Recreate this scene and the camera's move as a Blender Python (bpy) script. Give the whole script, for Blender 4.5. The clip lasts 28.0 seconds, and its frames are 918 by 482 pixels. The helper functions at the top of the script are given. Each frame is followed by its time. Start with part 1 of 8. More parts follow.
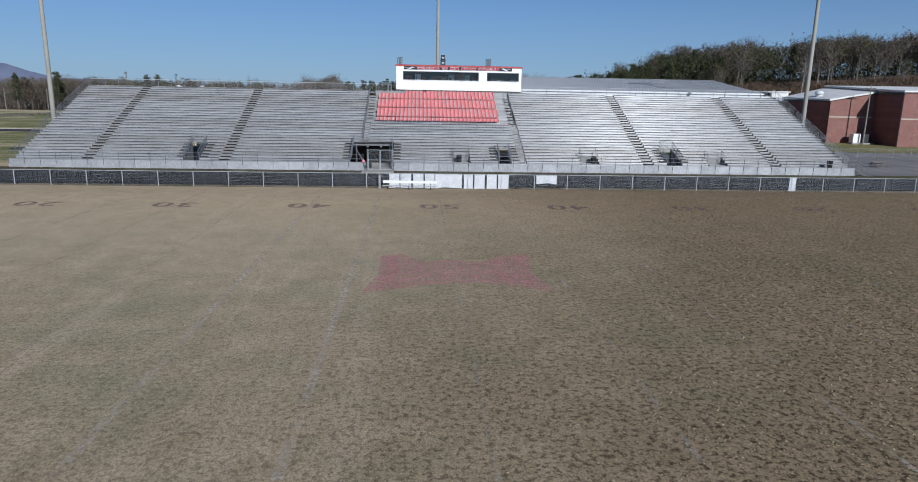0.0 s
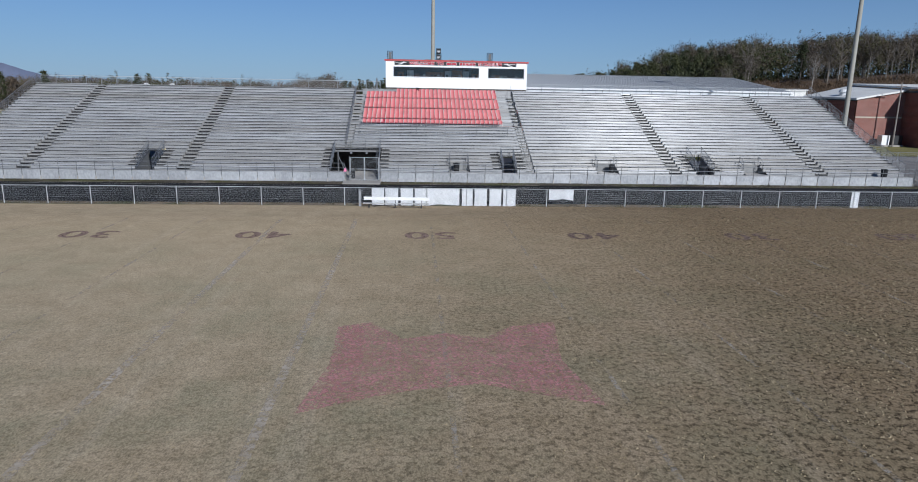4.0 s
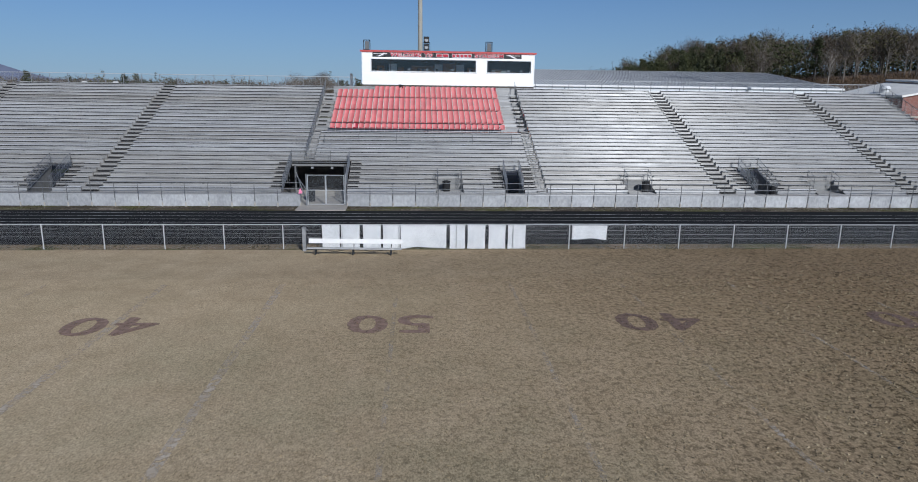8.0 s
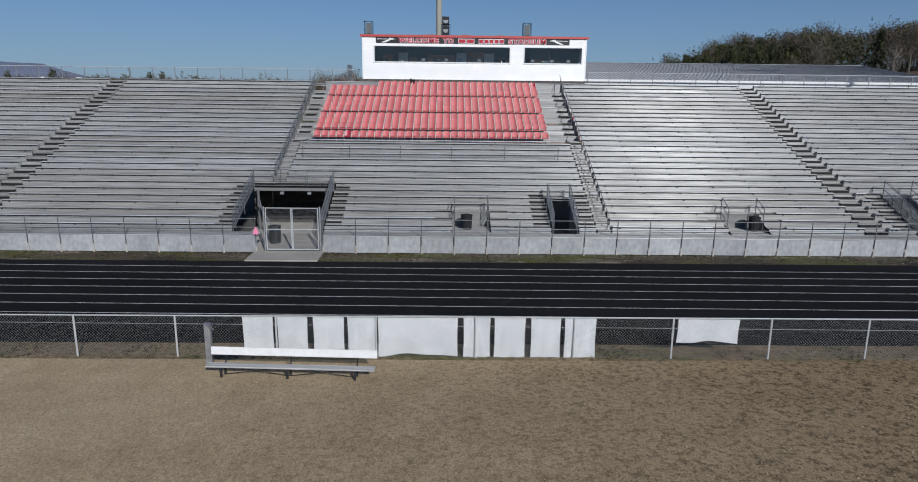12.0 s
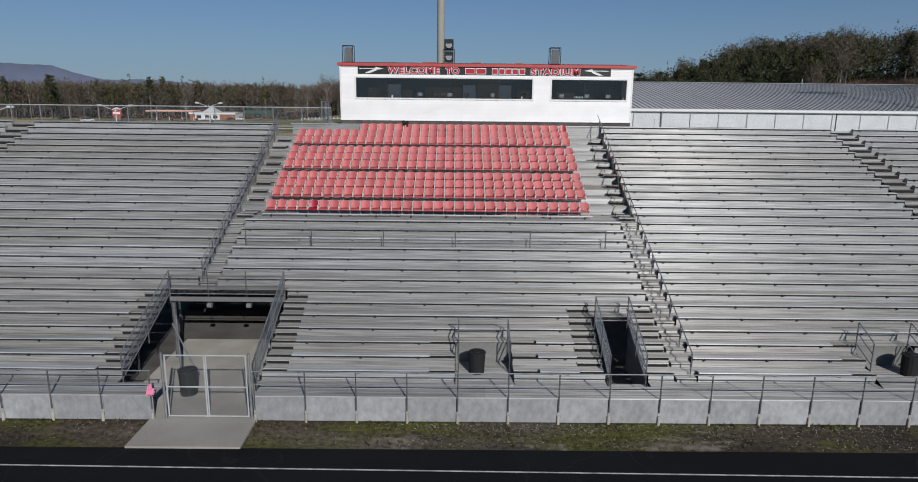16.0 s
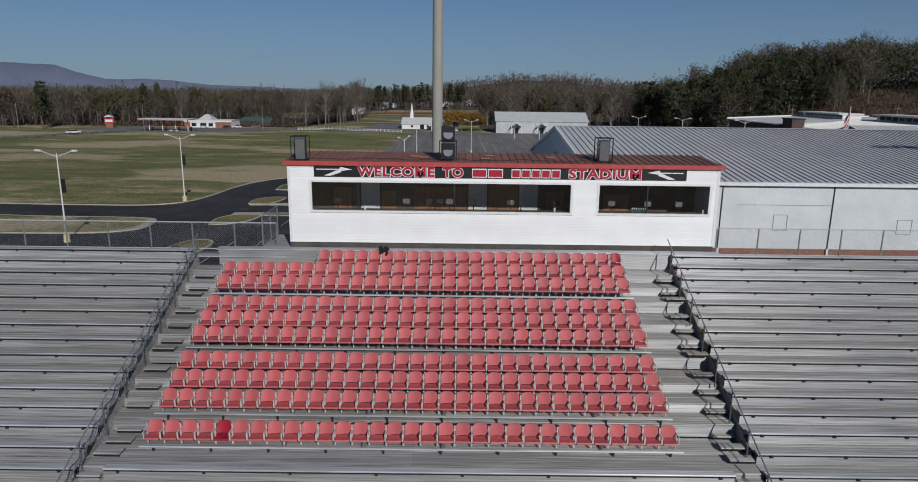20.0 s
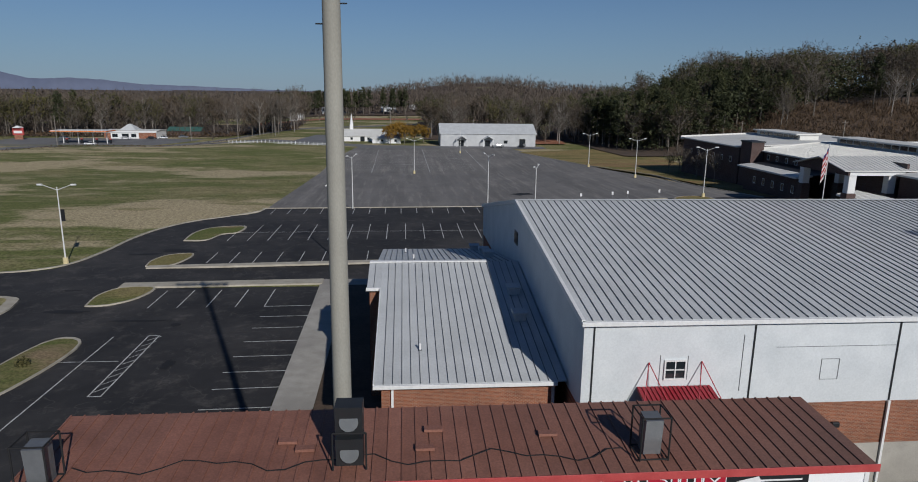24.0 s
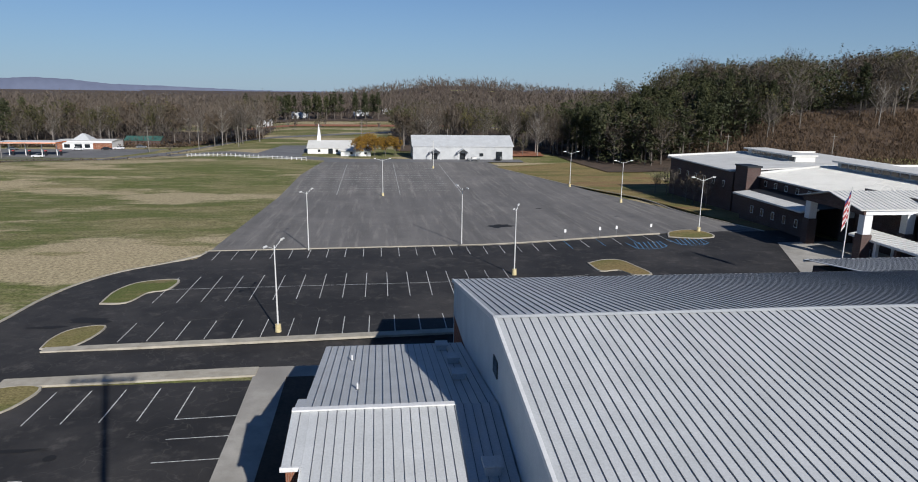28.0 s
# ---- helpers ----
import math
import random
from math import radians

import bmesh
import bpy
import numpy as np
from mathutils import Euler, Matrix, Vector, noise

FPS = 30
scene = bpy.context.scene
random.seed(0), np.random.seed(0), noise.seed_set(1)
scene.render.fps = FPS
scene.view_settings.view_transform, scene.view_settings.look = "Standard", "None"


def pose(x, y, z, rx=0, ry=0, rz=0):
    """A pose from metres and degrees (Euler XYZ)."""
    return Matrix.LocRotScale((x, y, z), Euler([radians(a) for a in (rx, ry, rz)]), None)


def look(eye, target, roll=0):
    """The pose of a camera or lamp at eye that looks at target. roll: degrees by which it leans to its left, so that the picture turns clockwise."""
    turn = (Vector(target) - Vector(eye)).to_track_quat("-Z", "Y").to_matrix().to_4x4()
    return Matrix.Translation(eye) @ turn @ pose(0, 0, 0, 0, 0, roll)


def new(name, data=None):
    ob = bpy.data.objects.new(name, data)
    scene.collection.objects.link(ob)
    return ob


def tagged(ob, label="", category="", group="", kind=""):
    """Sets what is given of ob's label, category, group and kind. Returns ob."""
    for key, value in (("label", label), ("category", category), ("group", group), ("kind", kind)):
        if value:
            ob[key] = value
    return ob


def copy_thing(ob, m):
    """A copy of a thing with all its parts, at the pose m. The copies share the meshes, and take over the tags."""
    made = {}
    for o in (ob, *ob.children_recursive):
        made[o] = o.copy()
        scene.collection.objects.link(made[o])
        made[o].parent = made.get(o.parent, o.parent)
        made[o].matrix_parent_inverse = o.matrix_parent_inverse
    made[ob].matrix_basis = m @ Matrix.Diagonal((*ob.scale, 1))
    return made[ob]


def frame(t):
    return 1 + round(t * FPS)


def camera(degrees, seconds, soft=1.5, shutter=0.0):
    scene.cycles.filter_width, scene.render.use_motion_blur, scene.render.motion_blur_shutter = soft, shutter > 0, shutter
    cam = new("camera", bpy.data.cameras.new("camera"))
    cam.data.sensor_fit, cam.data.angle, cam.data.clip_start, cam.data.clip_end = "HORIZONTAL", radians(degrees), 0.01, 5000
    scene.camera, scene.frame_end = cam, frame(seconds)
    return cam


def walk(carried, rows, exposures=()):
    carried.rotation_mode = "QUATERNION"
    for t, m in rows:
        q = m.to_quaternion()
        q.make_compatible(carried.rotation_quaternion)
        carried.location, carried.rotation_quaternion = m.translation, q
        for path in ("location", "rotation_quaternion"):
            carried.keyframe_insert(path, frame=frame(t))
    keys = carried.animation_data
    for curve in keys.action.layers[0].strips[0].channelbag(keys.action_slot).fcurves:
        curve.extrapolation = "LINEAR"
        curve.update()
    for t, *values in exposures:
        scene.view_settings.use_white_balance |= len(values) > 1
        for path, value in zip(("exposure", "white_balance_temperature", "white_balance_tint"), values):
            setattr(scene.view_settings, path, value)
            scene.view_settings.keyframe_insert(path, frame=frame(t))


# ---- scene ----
cam = camera(69.59, 28.0, 1.0)
PATH = [
    (0, (0.179, -0.997, 7.833), (0.822, 8.742, 5.658), 1.06),
    (1, (0.352, 1.618, 7.837), (1.003, 11.356, 5.659), 1.07),
    (2, (0.533, 4.174, 7.824), (1.190, 13.911, 5.643), 1.06),
    (3, (0.735, 6.674, 7.783), (1.394, 16.410, 5.600), 1.05),
    (3.5, (0.852, 7.977, 7.757), (1.510, 17.713, 5.573), 1.04),
    (4.5, (1.137, 10.876, 7.711), (1.790, 20.613, 5.526), 1.00),
    (5.5, (1.498, 14.233, 7.676), (2.148, 23.969, 5.491), 0.95),
    (6, (1.705, 16.060, 7.660), (2.357, 25.797, 5.475), 0.91),
    (7, (2.169, 19.956, 7.629), (2.825, 29.692, 5.442), 0.85),
    (8, (2.670, 24.087, 7.597), (3.315, 33.822, 5.405), 0.79),
    (8.5, (2.923, 26.202, 7.580), (3.548, 35.938, 5.385), 0.77),
    (9, (3.167, 28.310, 7.563), (3.755, 38.048, 5.364), 0.74),
    (9.5, (3.389, 30.374, 7.547), (3.901, 40.114, 5.342), 0.72),
    (10, (3.578, 32.355, 7.530), (3.948, 42.101, 5.321), 0.71),
    (10.5, (3.725, 34.225, 7.513), (4.020, 43.973, 5.299), 0.69),
    (11, (3.832, 35.999, 7.496), (4.071, 45.747, 5.278), 0.68),
    (11.5, (3.903, 37.698, 7.478), (4.103, 47.447, 5.257), 0.67),
    (12.5, (3.967, 40.961, 7.501), (4.120, 50.710, 5.278), 0.65),
    (13.5, (4.032, 44.149, 7.897), (4.146, 53.899, 5.675), 0.64),
    (14, (4.065, 45.717, 8.279), (4.165, 55.467, 6.059), 0.63),
    (15, (4.084, 48.798, 9.207), (4.167, 58.549, 6.990), 0.63),
    (16, (4.130, 51.994, 10.007), (4.194, 61.746, 7.792), 0.63),
    (17, (4.175, 55.135, 10.938), (4.208, 64.886, 8.721), 0.63),
    (18, (4.185, 58.373, 12.022), (4.186, 68.123, 9.800), 0.64),
    (19, (4.149, 61.901, 13.173), (4.137, 71.650, 10.945), 0.66),
    (20, (4.125, 65.605, 14.333), (4.138, 75.353, 12.101), 0.69),
    (20.5, (4.139, 67.467, 14.901), (4.177, 77.214, 12.669), 0.70),
    (21, (4.173, 69.319, 15.463), (4.238, 79.066, 13.230), 0.72),
    (21.5, (4.227, 71.156, 16.022), (4.384, 80.903, 13.790), 0.74),
    (22, (4.299, 72.974, 16.584), (4.620, 82.716, 14.351), 0.76),
    (22.5, (4.388, 74.767, 17.153), (4.870, 84.503, 14.920), 0.76),
    (23, (4.498, 76.535, 17.738), (5.065, 86.266, 15.504), 0.76),
    (23.5, (4.630, 78.279, 18.350), (5.287, 88.003, 16.113), 0.76),
    (24, (4.790, 79.997, 18.997), (5.615, 89.708, 16.759), 0.75),
    (24.5, (4.978, 81.693, 19.683), (5.962, 91.389, 17.443), 0.75),
    (25, (5.194, 83.383, 20.373), (6.240, 93.073, 18.131), 0.75),
    (25.5, (5.436, 85.088, 21.025), (6.518, 94.773, 18.782), 0.75),
    (26, (5.702, 86.826, 21.596), (6.815, 96.507, 19.353), 0.76),
    (27, (6.297, 90.436, 22.427), (7.451, 100.112, 20.183), 0.79),
    (28, (6.937, 94.151, 23.013), (8.112, 103.825, 20.769), 0.82),
]
walk(cam, [(t, look(eye, target, roll)) for t, eye, target, roll in PATH], exposures=((0.0, 0.27, 5800, 10), (9.0, 0.12, 5900, 10), (11.0, -0.02, 5980, 10), (14.0, 0.04, 6250, 10), (17.0, -0.22, 6350, 10), (20.0, -0.35, 6250, 10), (22.5, -0.35, 6250, 10), (25.0, 0.0, 6300, 10), (28.0, 0.4, 6350, 10)))
SUN, SKY = 4.0, 0.055

# ---- light ----
SUN_DIR = Vector((0.306, -0.825, 0.474)).normalized()
world = bpy.data.worlds.new("world")
scene.world = world
world.use_nodes = True
wn = world.node_tree.nodes
sky = wn.new("ShaderNodeTexSky")
sky.sky_type, sky.sun_disc = "NISHITA", False
sky.sun_elevation, sky.sun_rotation = math.asin(SUN_DIR.z), math.atan2(SUN_DIR.x, SUN_DIR.y)
sky.air_density, sky.dust_density, sky.ozone_density = 0.8, 0.0, 8.0
wn["Background"].inputs[1].default_value = SKY
# thin blue haze all round the horizon
way, up, low, haze = [wn.new(k) for k in ("ShaderNodeTexCoord", "ShaderNodeSeparateXYZ", "ShaderNodeMapRange", "ShaderNodeMix")]
haze.data_type = "RGBA"
haze.inputs[7].default_value = (3.9, 5.5, 7.2, 1)
for k, val in ((1, 0.0), (2, 0.22), (3, 0.75), (4, 0.0)):
    low.inputs[k].default_value = val
for a, b_ in ((way.outputs["Generated"], up.inputs[0]), (up.outputs[2], low.inputs[0]), (low.outputs[0], haze.inputs[0]), (sky.outputs[0], haze.inputs[6]), (haze.outputs[2], wn["Background"].inputs[0])):
    world.node_tree.links.new(a, b_)
sun = new("sun", bpy.data.lights.new("sun", "SUN"))
sun.data.energy, sun.data.angle, sun.data.color = SUN, radians(0.55), (1.0, 0.96, 0.9)
sun.matrix_world = look((0, 0, 200), Vector((0, 0, 200)) - SUN_DIR)
tagged(sun, kind="structure")


# ---- small builders ----
def gz(x, y):
    """Height of the ground."""
    ys = (-400, 50, 58.4, 72, 95, 110, 140, 200, 260, 350, 430, 900, 4000)
    zs = (0, 0, -0.6, -0.61, -0.9, -1.2, -1.7, -1.8, -3.6, -3.0, -2.5, -2.5, -2.5)
    s = min(max((x - 20) / 40, 0), 1)
    s = s * s * (3 - 2 * s)
    z = float(np.interp(y, ys, zs)) + 1.4 * s * float(np.interp(y, (120, 170, 262, 330), (0, 1, 1, 0)))
    a, b = min(max((x - 88) / 80, 0), 1), min(max((y - 268) / 75, 0), 1)
    c = min(max((y - 470) / 170, 0), 1)
    d, e = min(max((-45 - x) / 50, 0), 1), min(max((y - 325) / 65, 0), 1)
    z -= 4.5 * d * d * (3 - 2 * d) * e * e * (3 - 2 * e) * (1 if y < 520 else max(0.0, 1 - (y - 520) / 200))
    z += 30 * math.exp(-((x - 110) / 150) ** 2 - ((y - 1000) / 220) ** 2)
    r = min(max((x - 150) / 170, 0), 1)
    z += 9 * r * r * (3 - 2 * r) * b * b * (3 - 2 * b)
    return z + 18 * a * a * (3 - 2 * a) * b * b * (3 - 2 * b) * (1 - c * c * (3 - 2 * c))


def link_mesh(name, verts, faces, mat, parent=None, label="", smooth=False):
    me = bpy.data.meshes.new(name)
    me.from_pydata(verts, [], faces)
    me.materials.append(mat)
    if smooth:
        me.polygons.foreach_set("use_smooth", [True] * len(me.polygons))
    ob = new(name, me)
    if parent is not None:
        ob.parent = parent
        if parent.type == "EMPTY":
            ob.matrix_parent_inverse = Matrix.Translation(-parent.location)
    if label:
        ob["label"] = label
    return ob


class Shape:
    """Collects boxes, tubes and faces for one mesh."""

    def __init__(self):
        self.v, self.f = [], []

    def face(self, pts):
        n = len(self.v)
        self.v += [tuple(p) for p in pts]
        self.f.append(tuple(range(n, n + len(pts))))
        return self

    def box(self, x0, x1, y0, y1, z0, z1):
        n = len(self.v)
        self.v += [(x, y, z) for z in (z0, z1) for y in (y0, y1) for x in (x0, x1)]
        self.f += [tuple(n + i for i in q) for q in ((0, 2, 3, 1), (4, 5, 7, 6), (0, 1, 5, 4), (2, 6, 7, 3), (0, 4, 6, 2), (1, 3, 7, 5))]
        return self

    def bevel_box(self, x0, x1, y0, y1, z0, z1, b=0.012):
        """A box with its long top and bottom edges chamfered in the yz plane."""
        prof = ((y0 + b, z0), (y1 - b, z0), (y1, z0 + b), (y1, z1 - b), (y1 - b, z1), (y0 + b, z1), (y0, z1 - b), (y0, z0 + b))
        return self.prism_x(prof, x0, x1)

    def prism_x(self, prof, x0, x1):
        n, k = len(self.v), len(prof)
        self.v += [(x0, y, z) for y, z in prof] + [(x1, y, z) for y, z in prof]
        self.f += [(n + i, n + k + i, n + k + (i + 1) % k, n + (i + 1) % k) for i in range(k)]
        self.f += [tuple(n + i for i in range(k)), tuple(n + k + i for i in reversed(range(k)))]
        return self

    def tube(self, p, q, r, n=6, r2=None):
        p, q = Vector(p), Vector(q)
        d = (q - p).normalized()
        a = d.orthogonal().normalized()
        b = d.cross(a)
        r2, m = r if r2 is None else r2, len(self.v)
        for c, rad in ((p, r), (q, r2)):
            self.v += [tuple(c + (a * math.cos(2 * math.pi * i / n) + b * math.sin(2 * math.pi * i / n)) * rad) for i in range(n)]
        self.f += [(m + i, m + (i + 1) % n, m + n + (i + 1) % n, m + n + i) for i in range(n)]
        self.f += [tuple(m + i for i in reversed(range(n))), tuple(m + n + i for i in range(n))]
        return self

    def slab(self, pts, drop, axis=2):
        """A flat polygon given thickness along one axis."""
        n, k = len(self.v), len(pts)
        low = [list(p) for p in pts]
        for p in low:
            p[axis] -= drop
        self.v += [tuple(p) for p in pts] + [tuple(p) for p in low]
        self.f += [tuple(range(n, n + k)), tuple(n + k + i for i in reversed(range(k)))]
        self.f += [(n + i, n + k + i, n + k + (i + 1) % k, n + (i + 1) % k) for i in range(k)]
        return self

    def put(self, name, mat, parent=None, label="", smooth=False):
        return link_mesh(name, self.v, self.f, mat, parent, label, smooth)


def thing(name, label, category, at=(0, 0, 0), group="", kind=""):
    ob = new(name)
    ob.location = at
    ob.empty_display_size = 0.2
    return tagged(ob, label, category, group, kind)


def mesh_wire(p, q, z0, z1, pitch=0.09, r=0.0028, lift=None):
    """The diamond wires of a chain-link panel between two plan points; lift(s) moves it up along its length."""
    p, q = Vector((p[0], p[1])), Vector((q[0], q[1]))
    length, h = (q - p).length, z1 - z0
    d = (q - p) / length
    nrm = (-d.y, d.x)
    v, f = [], []
    count = int((length + h) / pitch)
    for i in range(count):
        s0 = -h + i * pitch
        for flip in (0, 1):
            a, b = s0, s0 + h
            ta, tb = max(0.0, -a / h), min(1.0, (length - a) / h)
            if tb - ta < 0.02:
                continue
            ends = []
            for u in (ta, tb):
                s = a + h * u
                z = z0 + (h * (1 - u) if flip else h * u) + (lift(s) if lift else 0)
                ends.append((p.x + d.x * s, p.y + d.y * s, z))
            n = len(v)
            for e in ends:
                v += [(e[0] + nrm[0] * r, e[1] + nrm[1] * r, e[2]), (e[0] - nrm[0] * r, e[1] - nrm[1] * r, e[2] + r), (e[0] - nrm[0] * r, e[1] - nrm[1] * r, e[2] - r)]
            f += [(n, n + 1, n + 4, n + 3), (n + 1, n + 2, n + 5, n + 4), (n + 2, n, n + 3, n + 5)]
    return v, f


# ---- materials ----
def node_mat(name):
    m = bpy.data.materials.new(name)
    m.use_nodes = True
    return m, m.node_tree, m.node_tree.nodes["Principled BSDF"]


def noise_node(nt, vec, scale, detail=4, rough=0.55):
    n = nt.nodes.new("ShaderNodeTexNoise")
    n.inputs["Scale"].default_value, n.inputs["Detail"].default_value, n.inputs["Roughness"].default_value = scale, detail, rough
    nt.links.new(vec, n.inputs["Vector"])
    return n.outputs["Fac"]


def ramp(nt, fac, lo, hi, c0, c1):
    r = nt.nodes.new("ShaderNodeValToRGB")
    r.color_ramp.elements[0].position, r.color_ramp.elements[1].position = lo, hi
    r.color_ramp.elements[0].color, r.color_ramp.elements[1].color = (*c0, 1), (*c1, 1)
    nt.links.new(fac, r.inputs[0])
    return r.outputs[0]


def mix(nt, fac, a, b, mode="MIX"):
    n = nt.nodes.new("ShaderNodeMix")
    n.data_type, n.blend_type = "RGBA", mode
    if hasattr(fac, "is_linked"):
        nt.links.new(fac, n.inputs[0])
    else:
        n.inputs[0].default_value = fac
    for k, s in ((6, a), (7, b)):
        if hasattr(s, "is_linked"):
            nt.links.new(s, n.inputs[k])
        else:
            n.inputs[k].default_value = (*s, 1)
    return n.outputs[2]


def coords(nt, stretch=(1, 1, 1)):
    tc, mp = nt.nodes.new("ShaderNodeTexCoord"), nt.nodes.new("ShaderNodeMapping")
    mp.inputs["Scale"].default_value = stretch
    nt.links.new(tc.outputs["Object"], mp.inputs["Vector"])
    return mp.outputs[0]


def bump(nt, b, height, strength, dist):
    n = nt.nodes.new("ShaderNodeBump")
    n.inputs["Strength"].default_value, n.inputs["Distance"].default_value = strength, dist
    nt.links.new(height, n.inputs["Height"])
    nt.links.new(n.outputs[0], b.inputs["Normal"])


def surface(name, c0, c1, scale=3.0, rough=0.6, metal=0.0, grain=40.0, grain_amt=0.25, bump_amt=0.2, bump_d=0.004, stretch=(1, 1, 1), piece=0.0, spec=0.5, patch=None, brushed=0.0):
    """A plain surface with stains at a large scale, grain at a small one, and a tone of its own for each piece."""
    m, nt, b = node_mat(name)
    vec = coords(nt, stretch)
    col = ramp(nt, noise_node(nt, vec, scale), 0.3, 0.7, c0, c1)
    if patch:
        col = mix(nt, ramp(nt, noise_node(nt, vec, scale * 0.13, 3), 0.45, 0.65, (0, 0, 0), (1, 1, 1)), col, patch)
    fine = noise_node(nt, vec, grain, 3)
    col = mix(nt, grain_amt, col, ramp(nt, fine, 0.3, 0.7, (0.25, 0.25, 0.25), (1, 1, 1)), "MULTIPLY")
    if piece:
        oi = nt.nodes.new("ShaderNodeObjectInfo")
        col = mix(nt, 1.0, col, ramp(nt, oi.outputs["Random"], 0, 1, (1 - piece,) * 3, (1, 1, 1)), "MULTIPLY")
    nt.links.new(col, b.inputs["Base Color"])
    b.inputs["Roughness"].default_value, b.inputs["Metallic"].default_value = rough, metal
    b.inputs["Specular IOR Level"].default_value = spec
    if brushed:
        # rolled along x: the gloss spreads across the rolling, and is polished in patches
        across = nt.nodes.new("ShaderNodeCombineXYZ")
        across.inputs[1].default_value, across.inputs[2].default_value = 0.7, 0.7
        nt.links.new(across.outputs[0], b.inputs["Tangent"])
        b.inputs["Anisotropic"].default_value = brushed
        worn = coords(nt, (0.5, 1.3, 1.3))
        nt.links.new(ramp(nt, noise_node(nt, worn, 0.9, 4, 0.6), 0.35, 0.65, (rough - 0.09,) * 3, (rough + 0.09,) * 3), b.inputs["Roughness"])
    if bump_amt:
        bump(nt, b, fine, bump_amt, bump_d)
    return m


def flat(name, c, rough=0.5, metal=0.0):
    return surface(name, [v * 0.85 for v in c], c, 5, rough, metal, 60, 0.12, 0.05)


def worn_paint(name, c, cover, scale=9.0, rough=0.9, grain=30.0):
    """Thin paint that has worn off in flecks, so that what lies below shows."""
    m, nt, b = node_mat(name)
    vec = coords(nt)
    a = ramp(nt, noise_node(nt, vec, scale, 5, 0.65), 0.55 - cover * 0.5, 0.85 - cover * 0.3, (0, 0, 0), (1, 1, 1))
    g = ramp(nt, noise_node(nt, vec, grain, 2), 0.35, 0.6, (0, 0, 0), (1, 1, 1))
    fac = mix(nt, 1.0, a, g, "MULTIPLY") if cover < 0.8 else a
    b.inputs["Base Color"].default_value, b.inputs["Roughness"].default_value = (*c, 1), rough
    tr, mx = nt.nodes.new("ShaderNodeBsdfTransparent"), nt.nodes.new("ShaderNodeMixShader")
    nt.links.new(fac, mx.inputs[0])
    nt.links.new(tr.outputs[0], mx.inputs[1])
    nt.links.new(b.outputs[0], mx.inputs[2])
    nt.links.new(mx.outputs[0], nt.nodes["Material Output"].inputs[0])
    return m


def turf_mat(name, dry, dry2, green, green_amount, clump=9.0, bare=(0.34, 0.25, 0.16), bare_at=0.56, rough_amt=0.8, patch_scale=1.0):
    m, nt, b = node_mat(name)
    vec, wide = coords(nt), coords(nt, (0.65 * patch_scale, 1.5 * patch_scale, 1))
    col = ramp(nt, noise_node(nt, vec, 0.35, 5), 0.3, 0.7, dry, dry2)
    col = mix(nt, ramp(nt, noise_node(nt, wide, 0.035, 9, 0.68), 0.62 - green_amount * 0.35, 0.7 - green_amount * 0.3, (0, 0, 0), (1, 1, 1)), col, green)
    streak = coords(nt, (0.25, 1.0, 1))
    col = mix(nt, ramp(nt, noise_node(nt, streak, 0.35, 7, 0.7), 0.5, 0.66, (0, 0, 0), (0.6, 0.6, 0.6)), col, [0.6 * p + 0.4 * q for p, q in zip(bare, dry)])
    col = mix(nt, ramp(nt, noise_node(nt, wide, 0.024, 10, 0.66), bare_at, bare_at + 0.05, (0, 0, 0), (0.85, 0.85, 0.85)), col, bare)
    tuft = noise_node(nt, vec, clump, 5, 0.7)
    blade = noise_node(nt, vec, clump * 6, 2, 0.6)
    col = mix(nt, rough_amt, col, ramp(nt, tuft, 0.38, 0.58, (0.42, 0.4, 0.38), (1.12, 1.1, 1.08)), "MULTIPLY")
    col = mix(nt, 0.45, col, ramp(nt, blade, 0.3, 0.65, (0.45, 0.43, 0.4), (1.1, 1.1, 1.1)), "MULTIPLY")
    nt.links.new(col, b.inputs["Base Color"])
    b.inputs["Roughness"].default_value, b.inputs["Specular IOR Level"].default_value = 0.95, 0.15
    bump(nt, b, tuft, rough_amt, 0.05)
    return m


